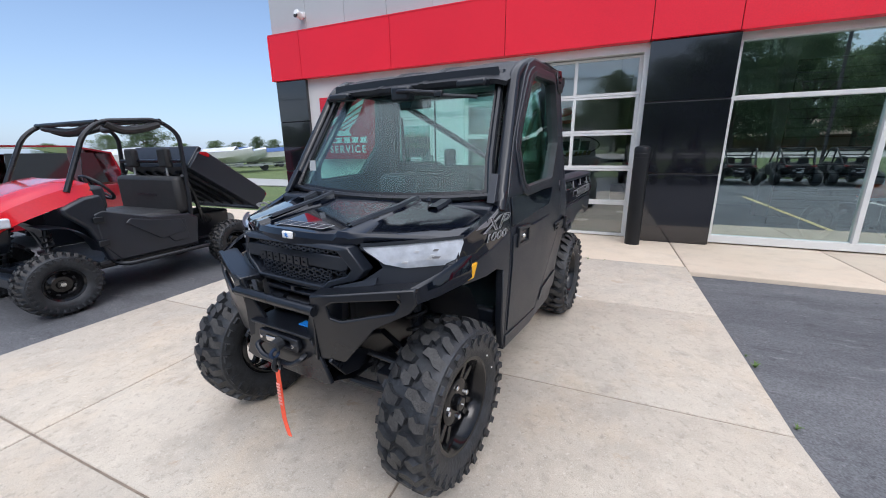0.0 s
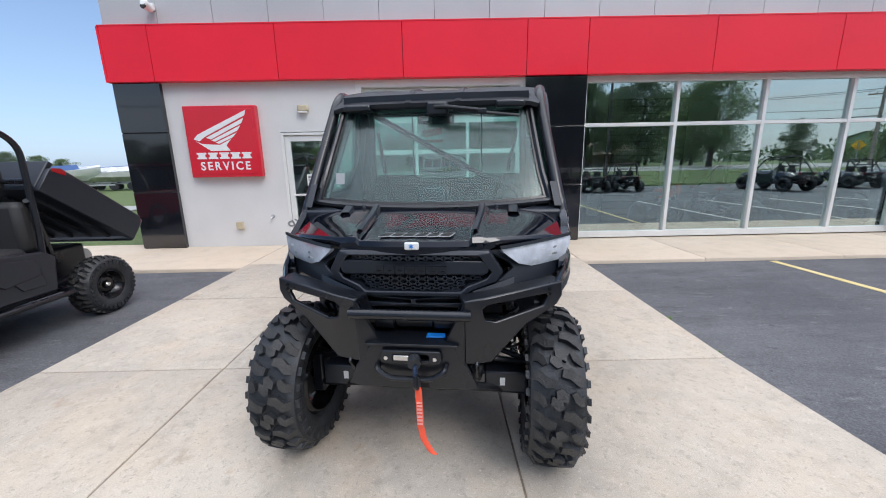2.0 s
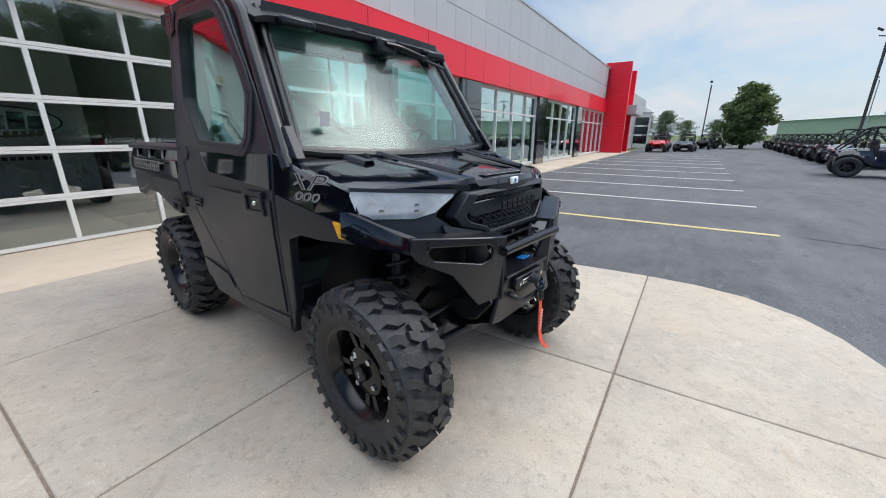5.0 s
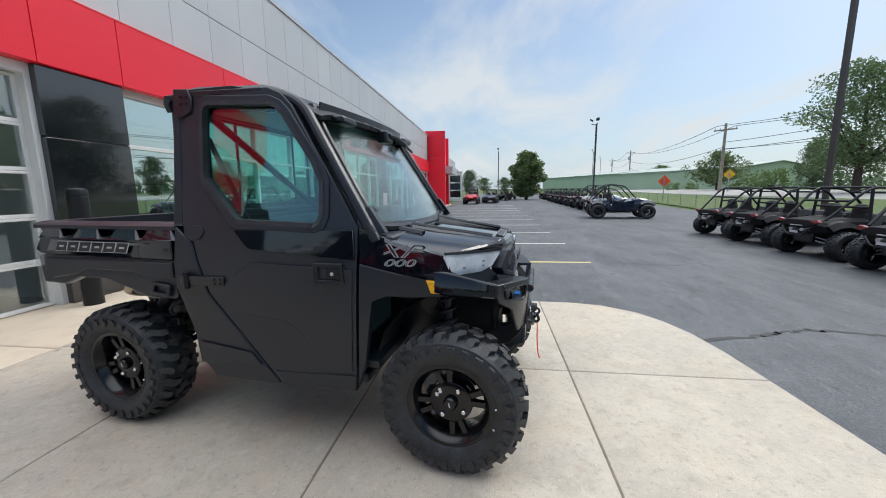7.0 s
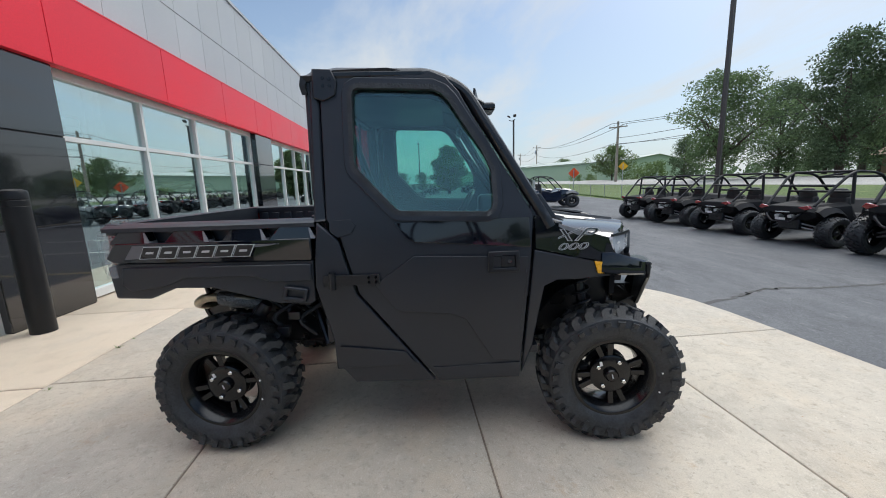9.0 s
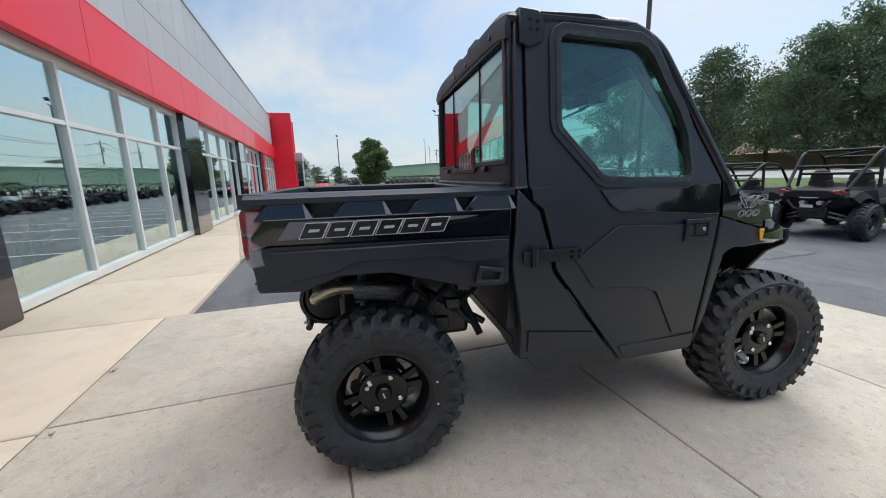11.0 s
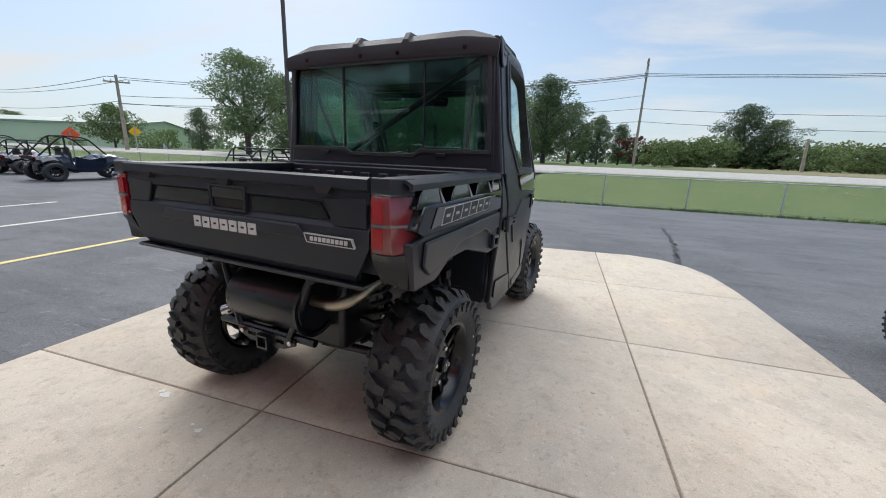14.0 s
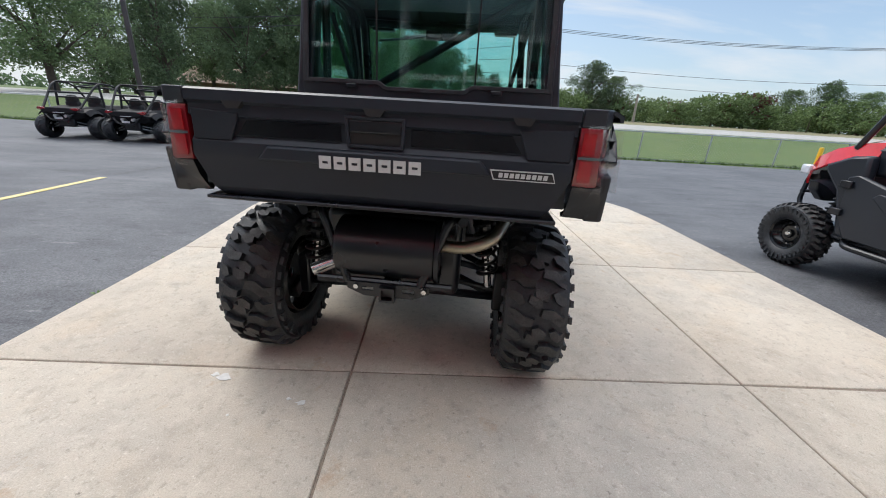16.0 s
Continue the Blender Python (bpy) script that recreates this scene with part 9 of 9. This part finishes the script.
def plant(ob, az, dist, size=1.0, turn=0.0, first=False, wide=1.0):
    a = radians(az)
    x, y = EYE0[0] + dist * math.sin(a), EYE0[1] - dist * math.cos(a)
    m = pose(x, y, ground_height(x, y), 0, 0, turn)
    o = ob if first else copy_thing(ob, m)
    if first:
        o.matrix_world = m
    o.scale = (size * wide, size * wide, size)
    return o


TA = broad_tree("tree", "broad leafy shade tree across the highway", 12.5, 11.0, 3, LEAF_A, tufts=170, per=100, leaf=0.115)
TB = broad_tree("tree", "tall dark green tree across the highway", 13.5, 10.5, 8, LEAF_B, tufts=185, per=100, leaf=0.125, low=0.14)
TC = broad_tree("tree", "young oval tree at the edge of the lot", 7.2, 5.2, 5, LEAF_C, tufts=320, per=46, leaf=0.13, low=0.12, lobes=0.06)
TD = broad_tree("tree", "low spreading light green tree", 5.4, 7.5, 12, LEAF_C, tufts=110, per=50, leaf=0.12, low=0.3)
TS = spruce(9.5, 5.5, 2)
S1 = shrub(4.2, 6.5, 4, LEAF_C, "bushy green shrub beyond the highway")
S2 = shrub(4.6, 5.5, 9, LEAF_A, "dense dark shrub beyond the highway")
S3 = shrub(4.4, 4.0, 7, RUSSET, "russet-leaved shrub beyond the highway")

NEAR = 0.74
plant(TA, 46.0, 52 * NEAR, 0.97 * NEAR, 0, True, wide=1.2)
plant(TB, 36, 55 * NEAR, 1.05 * NEAR, 0, True)
plant(TC, 82.2, 51, 0.88, 0, True, wide=1.35)
plant(TD, 59.0, 62, 1.0, 0, True)
plant(TS, -2.6, 60, 0.6, 0, True)
plant(TB, 3.2, 52, 0.80, 40, wide=1.1)
plant(TA, -0.4, 56, 0.66, 110, wide=1.15)
plant(S1, -14, 68, 1.0, 0, True)
plant(S2, -17, 70, 1.1, 0, True)
plant(S3, -31, 74, 0.9, 0, True)
rt = random.Random(21)
for az, d, s in ((31, 66, 0.95), (27.5, 58, 1.08), (23.5, 62, 1.25), (19.5, 60, 1.2), (15.5, 60, 1.28), (11.5, 58, 1.12), (7.5, 62, 0.9), (41, 68, 0.95), (3.8, 70, 0.85), (-4.5, 74, 0.62), (-6.5, 80, 0.55), (-2, 82, 0.62), (51, 84, 0.6)):
    plant(rt.choice((TA, TB, TB)), az + rt.uniform(-0.6, 0.6), d * (NEAR if az > 6 else 1), s * (NEAR if az > 6 else 1), rt.uniform(0, 360))
for az, d, s, w in ((6, 72, 0.42, 1.8), (10, 74, 0.36, 2.0), (14, 78, 0.45, 1.8), (18, 76, 0.40, 1.9), (22, 80, 0.45, 1.8), (26, 74, 0.40, 1.9), (30, 80, 0.45, 1.8), (34, 74, 0.40, 1.9), (38, 84, 0.45, 1.8), (12.5, 92, 1.15, 1.2), (20.5, 95, 1.2, 1.2), (28.5, 92, 1.15, 1.2), (35.5, 96, 1.1, 1.2)):
    plant(rt.choice((TB, TA)), az, d * NEAR + 8, s, rt.uniform(0, 360), wide=w)
for az, d, s in ((-4.2, 64, 0.5), (4.8, 70, 0.7)):
    plant(TS, az, d, s, rt.uniform(0, 360))
for az, d, s, w in ((-20.5, 76, 0.72, 1.2), (-23.5, 78, 0.62, 1.2), (-42, 84, 0.52, 1.3), (-45, 82, 0.55, 1.3), (-48, 84, 0.5, 1.3), (-52, 86, 0.55, 1.3), (-56, 84, 0.55, 1.3), (-62, 90, 0.5, 1.3), (-70, 95, 0.5, 1.3), (-80, 100, 0.5, 1.3)):
    plant(rt.choice((TA, TB)), az, d, s, rt.uniform(0, 360), wide=w)
for az, d, s, w in ((-118, 66, 0.46, 1.4), (-114.5, 70, 0.36, 1.4), (-122, 95, 0.32, 1.6), (-126, 120, 0.42, 1.5), (-128.5, 125, 0.40, 1.6), (-131, 120, 0.46, 1.2), (-133, 110, 0.42, 1.2), (-135, 125, 0.4, 1.4), (-110, 90, 0.3, 1.4), (-104, 95, 0.34, 1.4)):
    plant(rt.choice((TA, TB)), az, d, s, rt.uniform(0, 360), wide=w)
for az, d, s in ((-132, 105, 0.38), (-133.6, 108, 0.42), (-134.6, 104, 0.4)):
    plant(TS, az, d, s, 30)
for az, d, s, w in ((92, 105, 0.5, 1.3), (94.5, 110, 0.5, 1.3), (87, 130, 0.4, 1.4), (90, 125, 0.42, 1.3), (75, 150, 0.4, 1.6), (70, 160, 0.4, 1.6), (66, 110, 0.52, 1.2), (79, 150, 0.35, 1.6)):
    plant(rt.choice((TA, TB)), az, d, s, rt.uniform(0, 360), wide=w)
for k in range(44):
    az = -9.5 - 1.15 * k
    plant(rt.choice((S1, S1, S2, S2, S3)) if rt.random() < 0.9 else S3, az + rt.uniform(-0.5, 0.5), rt.uniform(68, 84), rt.uniform(0.6, 1.25), rt.uniform(0, 360), wide=1.3)
for az, d, s in ((56, 70, 0.55), (54, 72, 0.5), (64, 74, 0.3), (62, 74, 0.3)):
    plant(S1, az, d, s * 1.4, rt.uniform(0, 360))
# far woods behind everything
r_ = np.random.default_rng(6)
cs = []
for k in range(420):
    az = radians(r_.uniform(-100, 75))
    d = r_.uniform(190, 260)
    cs.append((EYE0[0] + d * math.sin(az), EYE0[1] - d * math.cos(az), r_.uniform(0.5, 5.0), r_.uniform(3.0, 5.5)))
me = leaves(cs, 42, 0.9, 17, 0.8)
me.materials.append(LEAF_B)
tagged(new("far_woods", me), "hazy belt of distant woods", "woods", kind="stuff")
